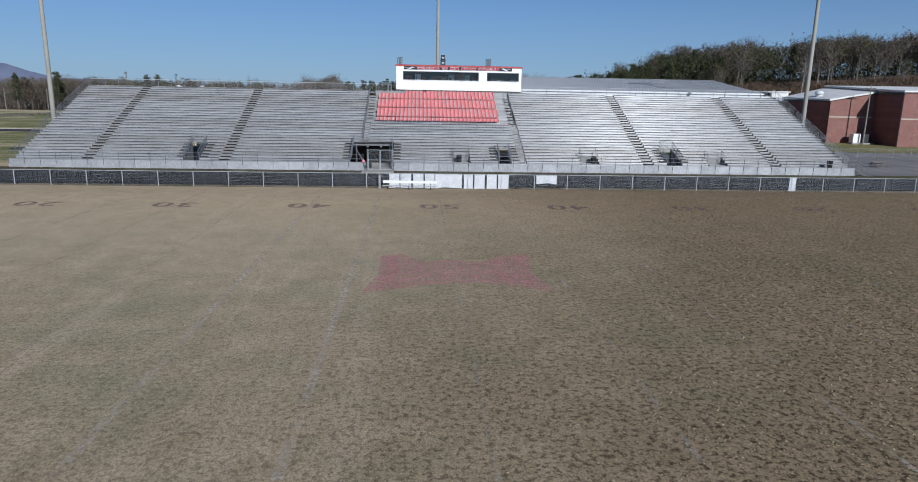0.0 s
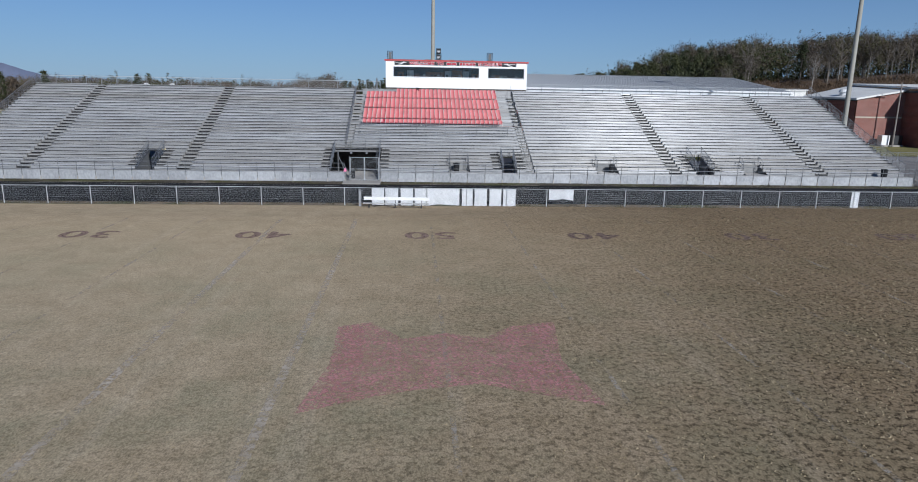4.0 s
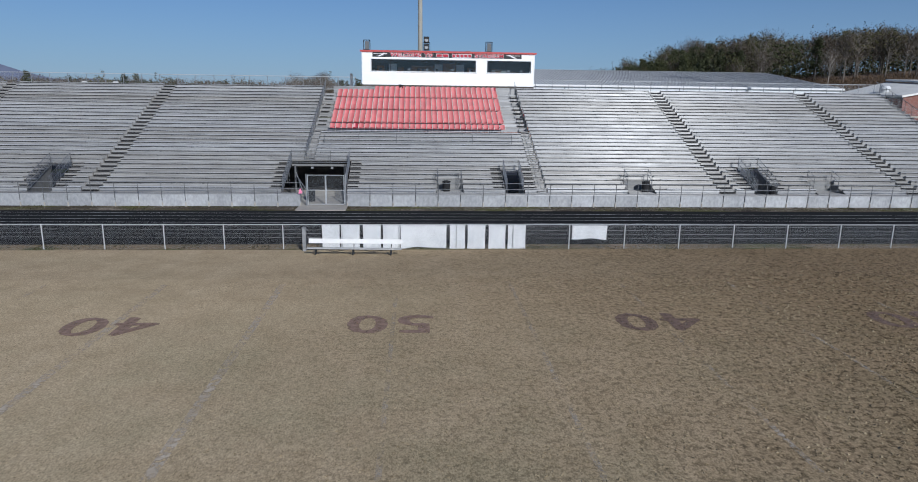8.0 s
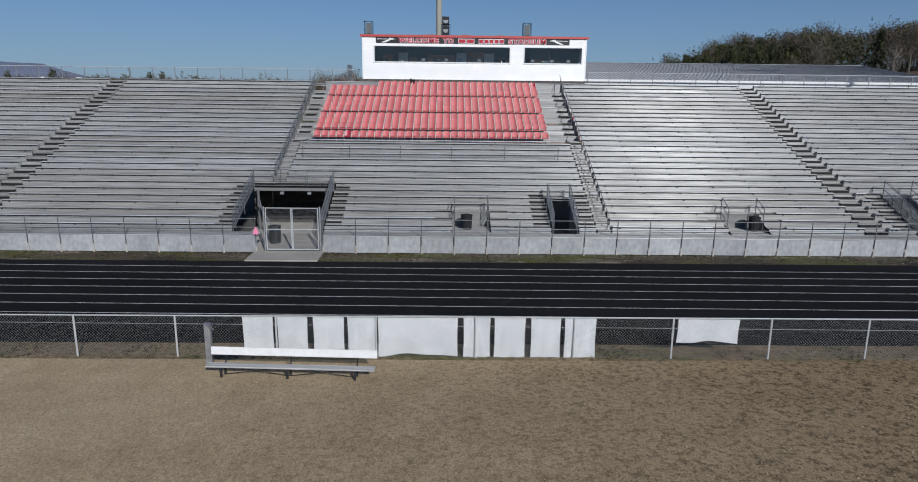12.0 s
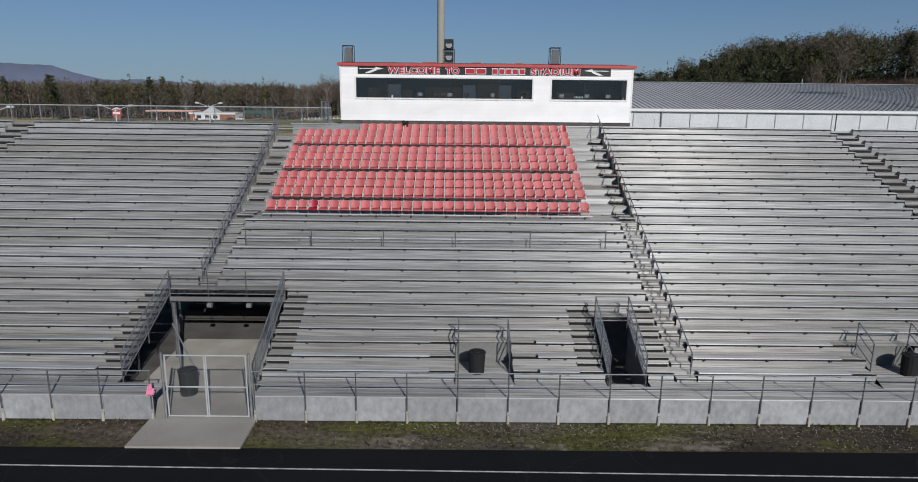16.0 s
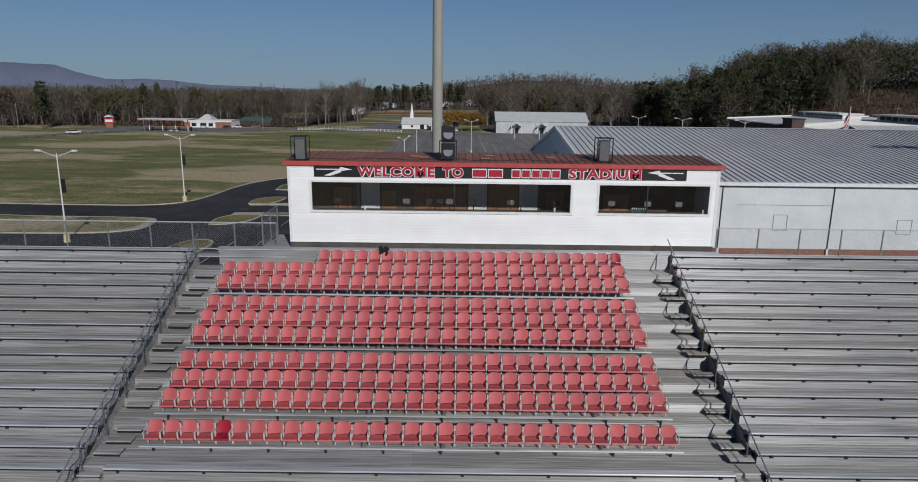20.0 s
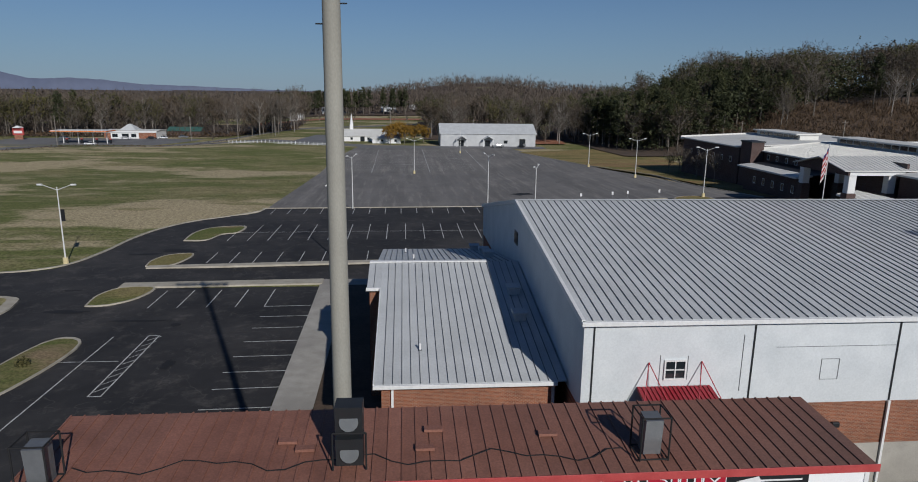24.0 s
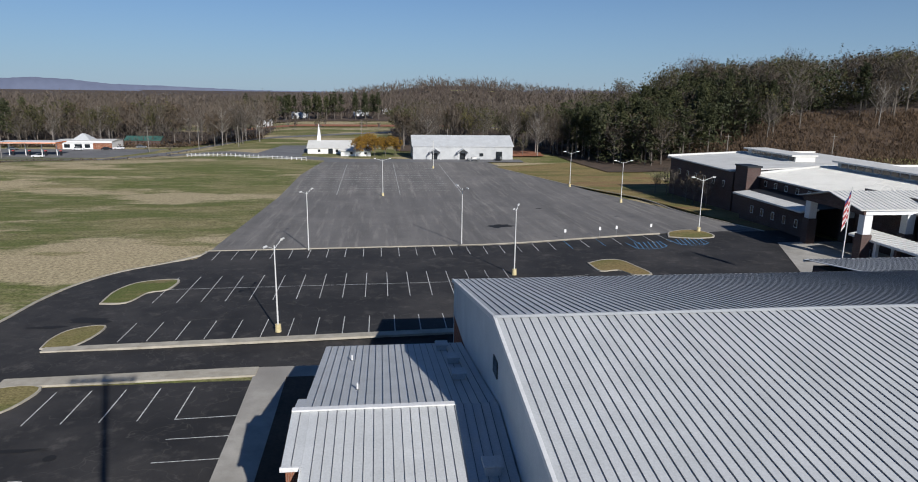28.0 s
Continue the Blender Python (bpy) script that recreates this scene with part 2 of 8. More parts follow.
def field_mat(name):
    """Dormant turf; the tufts' shade is painted in, stronger towards one side and end."""
    m, nt, b = node_mat(name)
    vec, mow = coords(nt), coords(nt, (1.0, 0.05, 1))
    col = ramp(nt, noise_node(nt, vec, 0.7, 9, 0.72), 0.34, 0.66, (0.365, 0.295, 0.19), (0.5, 0.41, 0.28))
    col = mix(nt, ramp(nt, noise_node(nt, vec, 0.16, 7, 0.7), 0.45, 0.66, (0, 0, 0), (0.7, 0.7, 0.7)), col, (0.29, 0.28, 0.18))
    col = mix(nt, ramp(nt, noise_node(nt, mow, 0.55, 5, 0.6), 0.54, 0.68, (0, 0, 0), (0.45, 0.45, 0.45)), col, (0.55, 0.47, 0.35))
    sep, mr = nt.nodes.new("ShaderNodeSeparateXYZ"), nt.nodes.new("ShaderNodeMapRange")
    nt.links.new(vec, sep.inputs[0])
    wob = nt.nodes.new("ShaderNodeMath")
    wob.operation = "MULTIPLY_ADD"
    nt.links.new(noise_node(nt, vec, 0.09, 4), wob.inputs[0])
    wob.inputs[1].default_value = 16.0
    nt.links.new(sep.outputs[0], wob.inputs[2])
    nt.links.new(wob.outputs[0], mr.inputs[0])
    for k, val in ((1, 3.0), (2, 28.0), (3, 0.04), (4, 1.0)):
        mr.inputs[k].default_value = val
    half = nt.nodes.new("ShaderNodeMapRange")
    nt.links.new(sep.outputs[1], half.inputs[0])
    for k, val in ((1, 38.0), (2, 14.0), (3, 0.0), (4, 0.42)):
        half.inputs[k].default_value = val
    both = nt.nodes.new("ShaderNodeMath")
    both.operation, both.use_clamp = "ADD", True
    nt.links.new(mr.outputs[0], both.inputs[0])
    nt.links.new(half.outputs[0], both.inputs[1])
    tuft_shade = both.outputs[0]
    near = nt.nodes.new("ShaderNodeMapRange")
    nt.links.new(sep.outputs[1], near.inputs[0])
    for k, val in ((1, 28.0), (2, 50.0), (3, 0.0), (4, 0.8)):
        near.inputs[k].default_value = val
    col = mix(nt, near.outputs[0], col, ramp(nt, noise_node(nt, vec, 0.8, 6, 0.7), 0.3, 0.7, (0.4, 0.305, 0.185), (0.55, 0.43, 0.275)))
    # shade that tufts cast on each other, put into the turf's colour
    col = mix(nt, tuft_shade, col, mix(nt, 1.0, col, (0.5, 0.465, 0.43), "MULTIPLY"))
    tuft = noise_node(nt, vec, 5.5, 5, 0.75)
    # dark spots painted for the shade between tufts
    pit_shade = ramp(nt, tuft, 0.4, 0.52, (0.2, 0.18, 0.16), (1.2, 1.18, 1.16))
    fm = mix(nt, 1.0, (0.9, 0.9, 0.9), tuft_shade, "MULTIPLY")
    col = mix(nt, fm, col, mix(nt, 1.0, col, pit_shade, "MULTIPLY"))
    blade = noise_node(nt, coords(nt, (1, 0.6, 1)), 22, 4, 0.75)
    col = mix(nt, 0.75, col, ramp(nt, blade, 0.36, 0.62, (0.5, 0.49, 0.47), (1.25, 1.25, 1.25)), "MULTIPLY")
    nt.links.new(col, b.inputs["Base Color"])
    b.inputs["Roughness"].default_value, b.inputs["Specular IOR Level"].default_value = 0.95, 0.1
    bump(nt, b, tuft, 0.35, 0.03)
    return m


def asphalt_mat(name, c0, c1, scuff, rough=0.85, streak=(1, 1, 1), worn=0.6):
    m, nt, b = node_mat(name)
    vec, lane = coords(nt), coords(nt, streak)
    col = ramp(nt, noise_node(nt, lane, 0.18, 5, 0.6), 0.35, 0.7, c0, c1)
    col = mix(nt, ramp(nt, noise_node(nt, lane, 0.5, 6, 0.7), worn, worn + 0.2, (0, 0, 0), (0.7, 0.7, 0.7)), col, scuff)
    col = mix(nt, ramp(nt, noise_node(nt, vec, 0.07, 6, 0.7), 0.48, 0.7, (0, 0, 0), (0.35, 0.35, 0.35)), col, scuff)
    v = nt.nodes.new("ShaderNodeTexVoronoi")
    v.feature = "DISTANCE_TO_EDGE"
    v.inputs["Scale"].default_value = 0.16
    warp = nt.nodes.new("ShaderNodeVectorMath")
    warp.operation = "ADD"
    nz = nt.nodes.new("ShaderNodeTexNoise")
    nz.inputs["Scale"].default_value = 0.4
    nt.links.new(vec, nz.inputs["Vector"])
    sc = nt.nodes.new("ShaderNodeVectorMath")
    sc.operation = "SCALE"
    sc.inputs[3].default_value = 5.0
    nt.links.new(nz.outputs["Color"], sc.inputs[0])
    nt.links.new(vec, warp.inputs[0])
    nt.links.new(sc.outputs[0], warp.inputs[1])
    nt.links.new(warp.outputs[0], v.inputs["Vector"])
    col = mix(nt, ramp(nt, v.outputs["Distance"], 0.0, 0.006, (0.5, 0.5, 0.5), (0, 0, 0)), col, scuff)
    fine = noise_node(nt, vec, 45, 2)
    col = mix(nt, 0.4, col, ramp(nt, fine, 0.3, 0.7, (0.5, 0.5, 0.5), (1.2, 1.2, 1.2)), "MULTIPLY")
    nt.links.new(col, b.inputs["Base Color"])
    b.inputs["Roughness"].default_value, b.inputs["Specular IOR Level"].default_value = rough, 0.3
    bump(nt, b, fine, 0.35, 0.004)
    return m


def brick_mat(name, turn, c1=(0.3, 0.105, 0.052), c2=(0.19, 0.066, 0.036), mortar=(0.36, 0.29, 0.22)):
    m, nt, b = node_mat(name)
    tc, mp = nt.nodes.new("ShaderNodeTexCoord"), nt.nodes.new("ShaderNodeMapping")
    mp.inputs["Rotation"].default_value = turn
    nt.links.new(tc.outputs["Object"], mp.inputs["Vector"])
    t = nt.nodes.new("ShaderNodeTexBrick")
    for k, val in (("Scale", 1.0), ("Mortar Size", 0.006), ("Brick Width", 0.21), ("Row Height", 0.075), ("Mortar Smooth", 0.1), ("Bias", -0.1)):
        t.inputs[k].default_value = val
    for k, c in (("Color1", c1), ("Color2", c2), ("Mortar", mortar)):
        t.inputs[k].default_value = (*c, 1)
    nt.links.new(mp.outputs[0], t.inputs["Vector"])
    col = mix(nt, 0.5, t.outputs["Color"], ramp(nt, noise_node(nt, mp.outputs[0], 0.7, 4), 0.3, 0.7, (0.6, 0.6, 0.6), (1.1, 1.1, 1.1)), "MULTIPLY")
    nt.links.new(col, b.inputs["Base Color"])
    b.inputs["Roughness"].default_value = 0.85
    inv = nt.nodes.new("ShaderNodeInvert")
    nt.links.new(t.outputs["Fac"], inv.inputs["Color"])
    bump(nt, b, inv.outputs[0], 0.6, 0.008)
    return m


def leaf_mat(name, c0, c1, rough=0.7):
    m, nt, b = node_mat(name)
    geo, oi = nt.nodes.new("ShaderNodeNewGeometry"), nt.nodes.new("ShaderNodeObjectInfo")
    col = ramp(nt, geo.outputs["Random Per Island"], 0, 1, c0, c1)
    col = mix(nt, 1.0, col, ramp(nt, oi.outputs["Random"], 0, 1, (0.6, 0.62, 0.6), (1.15, 1.1, 1.0)), "MULTIPLY")
    nt.links.new(col, b.inputs["Base Color"])
    b.inputs["Roughness"].default_value, b.inputs["Specular IOR Level"].default_value = rough, 0.2
    return m


def pane_mat(name, gloss):
    """Clear glass that mirrors a little."""
    m, nt, b = node_mat(name)
    tr, gl, mx = [nt.nodes.new(k) for k in ("ShaderNodeBsdfTransparent", "ShaderNodeBsdfGlossy", "ShaderNodeMixShader")]
    gl.inputs["Roughness"].default_value, mx.inputs[0].default_value = 0.02, gloss
    nt.links.new(tr.outputs[0], mx.inputs[1])
    nt.links.new(gl.outputs[0], mx.inputs[2])
    nt.links.new(mx.outputs[0], nt.nodes["Material Output"].inputs[0])
    nt.nodes.remove(b)
    return m


M = {}
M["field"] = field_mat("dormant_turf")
M["straw"] = leaf_mat("straw_blades", (0.15, 0.125, 0.08), (0.28, 0.235, 0.16))
M["stones"] = leaf_mat("verge_stones", (0.1, 0.095, 0.085), (0.3, 0.285, 0.26))
M["weed"] = leaf_mat("verge_weed", (0.03, 0.032, 0.014), (0.15, 0.115, 0.065))
M["meadow"] = turf_mat("meadow_grass", (0.24, 0.22, 0.1), (0.36, 0.315, 0.165), (0.165, 0.185, 0.062), 0.62, 2.2, (0.54, 0.45, 0.29), 0.505, 0.8)
M["lawn"] = turf_mat("lawn_grass", (0.23, 0.205, 0.08), (0.32, 0.27, 0.125), (0.15, 0.175, 0.055), 0.5, 5.0)
M["tan_lawn"] = turf_mat("dormant_lawn", (0.27, 0.21, 0.09), (0.36, 0.28, 0.13), (0.2, 0.19, 0.07), 0.4, 4.0, (0.3, 0.19, 0.1), 0.56, 0.6, 2.0)
M["verge"] = turf_mat("worn_verge", (0.045, 0.038, 0.03), (0.13, 0.105, 0.075), (0.1, 0.105, 0.03), 0.45, 5.0, (0.27, 0.235, 0.19), 0.55, 0.9, 9.0)
M["fence_verge"] = turf_mat("tan_fence_verge", (0.2, 0.16, 0.1), (0.3, 0.23, 0.15), (0.12, 0.13, 0.05), 0.4, 5.0, (0.34, 0.26, 0.17), 0.5, 0.8, 5.0)
M["hall_white"] = surface("dull_white_metal", (0.42, 0.43, 0.44), (0.52, 0.53, 0.53), 0.5, 0.5, 0.1, 10, 0.2, 0.1)
M["track"] = asphalt_mat("track_surface", (0.0075, 0.0078, 0.009), (0.013, 0.0135, 0.015), (0.026, 0.027, 0.029), 0.9, (0.15, 1.5, 1), 0.64)
M["track"].node_tree.nodes["Principled BSDF"].inputs["Specular IOR Level"].default_value = 0.1
M["lot_new"] = asphalt_mat("new_asphalt", (0.023, 0.0225, 0.0235), (0.043, 0.041, 0.041), (0.115, 0.105, 0.096), worn=0.54)
M["lot_old"] = asphalt_mat("old_asphalt", (0.15, 0.142, 0.134), (0.21, 0.198, 0.186), (0.34, 0.315, 0.285), 0.9, (1.6, 0.1, 1), 0.52)
M["road"] = asphalt_mat("road_asphalt", (0.15, 0.15, 0.155), (0.2, 0.2, 0.2), (0.26, 0.25, 0.24))
M["concrete"] = surface("concrete", (0.36, 0.34, 0.3), (0.5, 0.47, 0.42), 0.8, 0.9, 0, 30, 0.3, 0.3, patch=(0.3, 0.28, 0.25))
M["kerb"] = surface("kerb_concrete", (0.36, 0.325, 0.26), (0.52, 0.475, 0.39), 0.9, 0.9, 0, 25, 0.3, 0.2)
M["line"] = worn_paint("line_paint", (0.6, 0.6, 0.58), 0.85, 3.0)
M["blue_line"] = worn_paint("blue_line_paint", (0.1, 0.28, 0.5), 0.95, 3.0)
M["chalk"] = worn_paint("faded_field_chalk", (0.45, 0.4, 0.33), 0.2, 0.5, 0.95, 8.0)
M["field_red"] = worn_paint("faded_red_field_paint", (0.5, 0.245, 0.23), 0.62, 1.6, 0.95, 9.0)
M["chalk_wide"] = worn_paint("worn_wide_chalk", (0.5, 0.43, 0.34), 0.48, 0.5, 0.95, 5.0)
M["number"] = worn_paint("faded_number_paint", (0.25, 0.165, 0.125), 0.82, 4.0, 0.95, 9.0)
# same paint, with the right side's turf shade put into its colour
M["number_shaded"] = worn_paint("shaded_number_paint", (0.16, 0.105, 0.08), 0.85, 4.0, 0.95, 9.0)
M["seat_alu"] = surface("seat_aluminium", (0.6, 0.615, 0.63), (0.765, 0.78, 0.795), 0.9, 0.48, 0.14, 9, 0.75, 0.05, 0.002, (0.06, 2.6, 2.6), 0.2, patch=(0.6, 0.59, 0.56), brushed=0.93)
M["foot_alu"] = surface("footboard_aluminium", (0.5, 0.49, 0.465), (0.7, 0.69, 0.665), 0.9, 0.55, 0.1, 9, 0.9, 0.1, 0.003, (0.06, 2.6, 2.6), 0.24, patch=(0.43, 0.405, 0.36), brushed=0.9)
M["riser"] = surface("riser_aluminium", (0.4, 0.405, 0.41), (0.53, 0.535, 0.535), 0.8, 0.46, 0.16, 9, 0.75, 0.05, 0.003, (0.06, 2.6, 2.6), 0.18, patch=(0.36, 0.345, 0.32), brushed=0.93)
# darker copy of the riser aluminium, with the recesses' shade in its colour
M["shaded_riser"] = surface("shaded_panel", (0.2, 0.2, 0.195), (0.3, 0.3, 0.29), 0.8, 0.5, 0.2, 14, 0.4, 0.1, 0.002, (0.3, 4, 4), 0.15)
M["post"] = surface("weathered_steel_post", (0.1, 0.102, 0.105), (0.19, 0.195, 0.2), 4, 0.5, 0.4, 40, 0.3, 0.1)
M["skirt"] = surface("skirt_panel", (0.36, 0.37, 0.385), (0.56, 0.57, 0.58), 0.7, 0.55, 0.15, 5, 0.4, 0.08, 0.003, (1.1, 1, 0.7), 0.22, patch=(0.38, 0.39, 0.4))
M["steel"] = surface("galvanised_steel", (0.3, 0.31, 0.32), (0.45, 0.46, 0.47), 4, 0.5, 0.7, 40, 0.3, 0.1)
M["bright_steel"] = surface("bright_galvanised_steel", (0.55, 0.57, 0.58), (0.68, 0.7, 0.7), 4, 0.45, 0.4, 40, 0.2, 0.1)
M["wire"] = flat("galvanised_wire", (0.42, 0.44, 0.45), 0.45, 0.8)
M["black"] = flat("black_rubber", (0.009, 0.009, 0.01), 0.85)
M["dark_steel"] = flat("dark_painted_steel", (0.03, 0.032, 0.035), 0.5, 0.3)
M["pole"] = surface("pole_concrete", (0.26, 0.25, 0.215), (0.34, 0.33, 0.285), 0.5, 0.85, 0, 30, 0.2, 0.1, stretch=(1, 1, 0.5))
M["seat_red"] = surface("red_seat_plastic", (0.46, 0.082, 0.09), (0.6, 0.14, 0.142), 3, 0.55, 0, 30, 0.2, 0.05, piece=0.22)
M["seat_red_new"] = flat("new_red_seat_plastic", (0.36, 0.01, 0.03), 0.4)
M["seat_frame"] = flat("seat_frame_metal", (0.6, 0.56, 0.52), 0.5, 0.15)
M["siding"] = surface("white_siding", (0.8, 0.8, 0.8), (0.88, 0.88, 0.87), 0.8, 0.55, 0, 30, 0.1, 0.05, piece=0.05)
M["trim"] = flat("white_trim", (0.8, 0.8, 0.79), 0.5)
M["box_roof"] = surface("rusty_red_roof", (0.26, 0.115, 0.08), (0.37, 0.17, 0.12), 0.9, 0.65, 0.1, 20, 0.4, 0.15, piece=0.15, patch=(0.24, 0.13, 0.1))
M["red_trim"] = surface("red_fascia", (0.4, 0.05, 0.05), (0.5, 0.08, 0.075), 2, 0.5, 0, 30, 0.2)
M["sign_black"] = flat("sign_black", (0.012, 0.012, 0.014), 0.45)
M["sign_red"] = flat("sign_red", (0.42, 0.008, 0.03), 0.45)
M["sign_white"] = flat("sign_white", (0.8, 0.8, 0.8), 0.45)
M["wood"] = surface("brown_panelling", (0.2, 0.08, 0.03), (0.33, 0.15, 0.06), 2, 0.5, 0, 20, 0.3, 0.1, stretch=(5, 1, 0.4))
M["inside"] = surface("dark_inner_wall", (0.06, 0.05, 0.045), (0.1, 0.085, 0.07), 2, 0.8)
M["white_door"] = flat("white_painted_door", (0.7, 0.7, 0.66), 0.5)
M["gym_white"] = surface("white_block_wall", (0.58, 0.61, 0.625), (0.68, 0.705, 0.715), 0.6, 0.75, 0, 12, 0.15, 0.15)
M["metal_roof"] = surface("grey_standing_seam", (0.52, 0.535, 0.54), (0.61, 0.625, 0.63), 0.5, 0.6, 0.0, 10, 0.2, 0.05, piece=0.07, spec=0.2)
M["seam"] = flat("roof_seam", (0.2, 0.21, 0.22), 0.5, 0.4)
M["roof_white"] = surface("white_membrane_roof", (0.62, 0.61, 0.57), (0.73, 0.72, 0.68), 0.3, 0.7, 0, 6, 0.2, 0.05)
M["brick"] = brick_mat("red_brick", (radians(-90), 0, 0))
M["brick_side"] = brick_mat("red_brick_side", (radians(-90), 0, radians(-90)))
M["hall_brick"] = brick_mat("dull_red_brick", (radians(-90), 0, 0), (0.24, 0.088, 0.066), (0.17, 0.062, 0.048), (0.3, 0.26, 0.23))
M["hall_brick_side"] = brick_mat("dull_red_brick_side", (radians(-90), 0, radians(-90)), (0.24, 0.088, 0.066), (0.17, 0.062, 0.048), (0.3, 0.26, 0.23))
M["brick_dark"] = brick_mat("dark_brick", (radians(-90), 0, 0), (0.1, 0.055, 0.048), (0.065, 0.038, 0.033), (0.13, 0.12, 0.11))
M["awning"] = flat("red_awning_metal", (0.35, 0.015, 0.03), 0.4, 0.2)
M["fabric"] = surface("white_banner_fabric", (0.62, 0.64, 0.66), (0.74, 0.755, 0.77), 1.5, 0.8, 0, 8, 0.2, 0.3, 0.02)
M["glass"] = flat("dark_window", (0.02, 0.025, 0.03), 0.08)
M["clear_pane"] = pane_mat("clear_pane", 0.06)
M["pink"] = flat("pink_ribbon", (0.8, 0.25, 0.4), 0.7)
M["bark"] = surface("bark", (0.1, 0.085, 0.07), (0.2, 0.175, 0.15), 2, 0.9, 0, 12, 0.4, 0.3)
M["bark_pale"] = surface("pale_bark", (0.2, 0.18, 0.16), (0.32, 0.29, 0.26), 2, 0.9, 0, 12, 0.4, 0.3)
M["pine"] = leaf_mat("pine_needles", (0.038, 0.046, 0.024), (0.08, 0.088, 0.042))
M["twig"] = leaf_mat("bare_twigs", (0.085, 0.07, 0.058), (0.165, 0.134, 0.11))
M["brown_leaf"] = leaf_mat("brown_leaves", (0.076, 0.06, 0.046), (0.145, 0.11, 0.082))
M["olive_leaf"] = leaf_mat("olive_leaves", (0.06, 0.062, 0.028), (0.135, 0.122, 0.052))
M["gold_leaf"] = leaf_mat("golden_leaves", (0.16, 0.095, 0.018), (0.33, 0.19, 0.035))
M["far_leaf"] = leaf_mat("far_wood", (0.08, 0.068, 0.06), (0.14, 0.115, 0.1))
# blue haze of the distance is put into the ridges' base colour
M["mountain"] = surface("haze_tinted_mountain", (0.115, 0.135, 0.2), (0.135, 0.155, 0.22), 0.004, 1.0, 0, 0.03, 0.15, 0, spec=0.0)
M["lamp_head"] = flat("lamp_head_white", (0.7, 0.7, 0.68), 0.4)
M["yellow_base"] = surface("yellow_concrete_base", (0.55, 0.46, 0.24), (0.7, 0.6, 0.36), 2, 0.9)
M["paint_white"] = flat("white_car_paint", (0.75, 0.75, 0.76), 0.25)
M["paint_dark"] = flat("dark_car_paint", (0.02, 0.022, 0.026), 0.2)
M["paint_grey"] = flat("grey_car_paint", (0.25, 0.26, 0.27), 0.25, 0.5)
M["clay"] = surface("red_clay", (0.3, 0.11, 0.05), (0.4, 0.17, 0.09), 0.3, 0.95, 0, 5, 0.4, 0.3)
M["brush"] = leaf_mat("dry_brush", (0.075, 0.05, 0.03), (0.17, 0.11, 0.07))
M["orange"] = flat("orange_fascia", (0.75, 0.2, 0.03), 0.5)
M["green_roof"] = flat("green_roof", (0.05, 0.13, 0.11), 0.6)
M["blue"] = flat("flag_blue", (0.03, 0.05, 0.2), 0.7)
M["litter"] = surface("leaf_litter", (0.065, 0.045, 0.03), (0.13, 0.085, 0.055), 0.3, 0.95, 0, 4, 0.5, 0.3)
M["gravel"] = surface("dark_gravel", (0.09, 0.085, 0.08), (0.16, 0.15, 0.14), 0.6, 0.95, 0, 20, 0.5, 0.4)


# ---- ground ----
def grid_patch(name, corners, nu, nv, dz, mat, parent=None, label=""):
    """A patch that follows the ground, from four plan corners in order round it."""
    a, b, c, d = [Vector(p) for p in corners]
    v = []
    for j in range(nv + 1):
        for i in range(nu + 1):
            s, t = i / nu, j / nv
            p = a * (1 - s) * (1 - t) + b * s * (1 - t) + c * s * t + d * (1 - s) * t
            v.append((p.x, p.y, gz(p.x, p.y) + dz))
    f = [(j * (nu + 1) + i, j * (nu + 1) + i + 1, (j + 1) * (nu + 1) + i + 1, (j + 1) * (nu + 1) + i) for j in range(nv) for i in range(nu)]
    return link_mesh(name, v, f, mat, parent, label)


def smooth_line(pts, step=2.0):
    """Points every step metres along a curve through pts."""
    out = []
    n = len(pts)
    for i in range(n - 1):
        p0, p1, p2, p3 = [Vector(pts[min(max(k, 0), n - 1)]) for k in (i - 1, i, i + 1, i + 2)]
        m = max(2, int((p2 - p1).length / step))
        for k in range(m):
            t = k / m
            out.append(0.5 * ((2 * p1) + (p2 - p0) * t + (2 * p0 - 5 * p1 + 4 * p2 - p3) * t * t + (3 * p1 - p0 - 3 * p2 + p3) * t ** 3))
    out.append(Vector(pts[-1]))
    return out


def ribbon(name, left, right, dz, mat, height=0.0, parent=None, label=""):
    """A strip between two plan lines with the same number of points; height makes it a kerb with sides."""
    v, f = [], []
    for a, b in zip(left, right):
        za, zb = gz(a[0], a[1]) + dz, gz(b[0], b[1]) + dz
        v += [(a[0], a[1], za), (b[0], b[1], zb)]
        if height:
            v[-2:] = [(a[0], a[1], za - 0.1), (a[0], a[1], za + height), (b[0], b[1], zb + height), (b[0], b[1], zb - 0.1)]
    k = 4 if height else 2
    for i in range(len(left) - 1):
        for j in range(k - 1):
            f.append((i * k + j, i * k + j + 1, (i + 1) * k + j + 1, (i + 1) * k + j))
    if height:
        e = (len(left) - 1) * k
        f += [(0, 1, 2, 3), (e + 3, e + 2, e + 1, e)]
    return link_mesh(name, v, f, mat, parent, label)


def offset_line(pts, d):
    out = []
    for i, p in enumerate(pts):
        a, b = pts[max(i - 1, 0)], pts[min(i + 1, len(pts) - 1)]
        t = Vector((b[0] - a[0], b[1] - a[1])).normalized()
        out.append(Vector((p[0] - t.y * d, p[1] + t.x * d)))
    return out


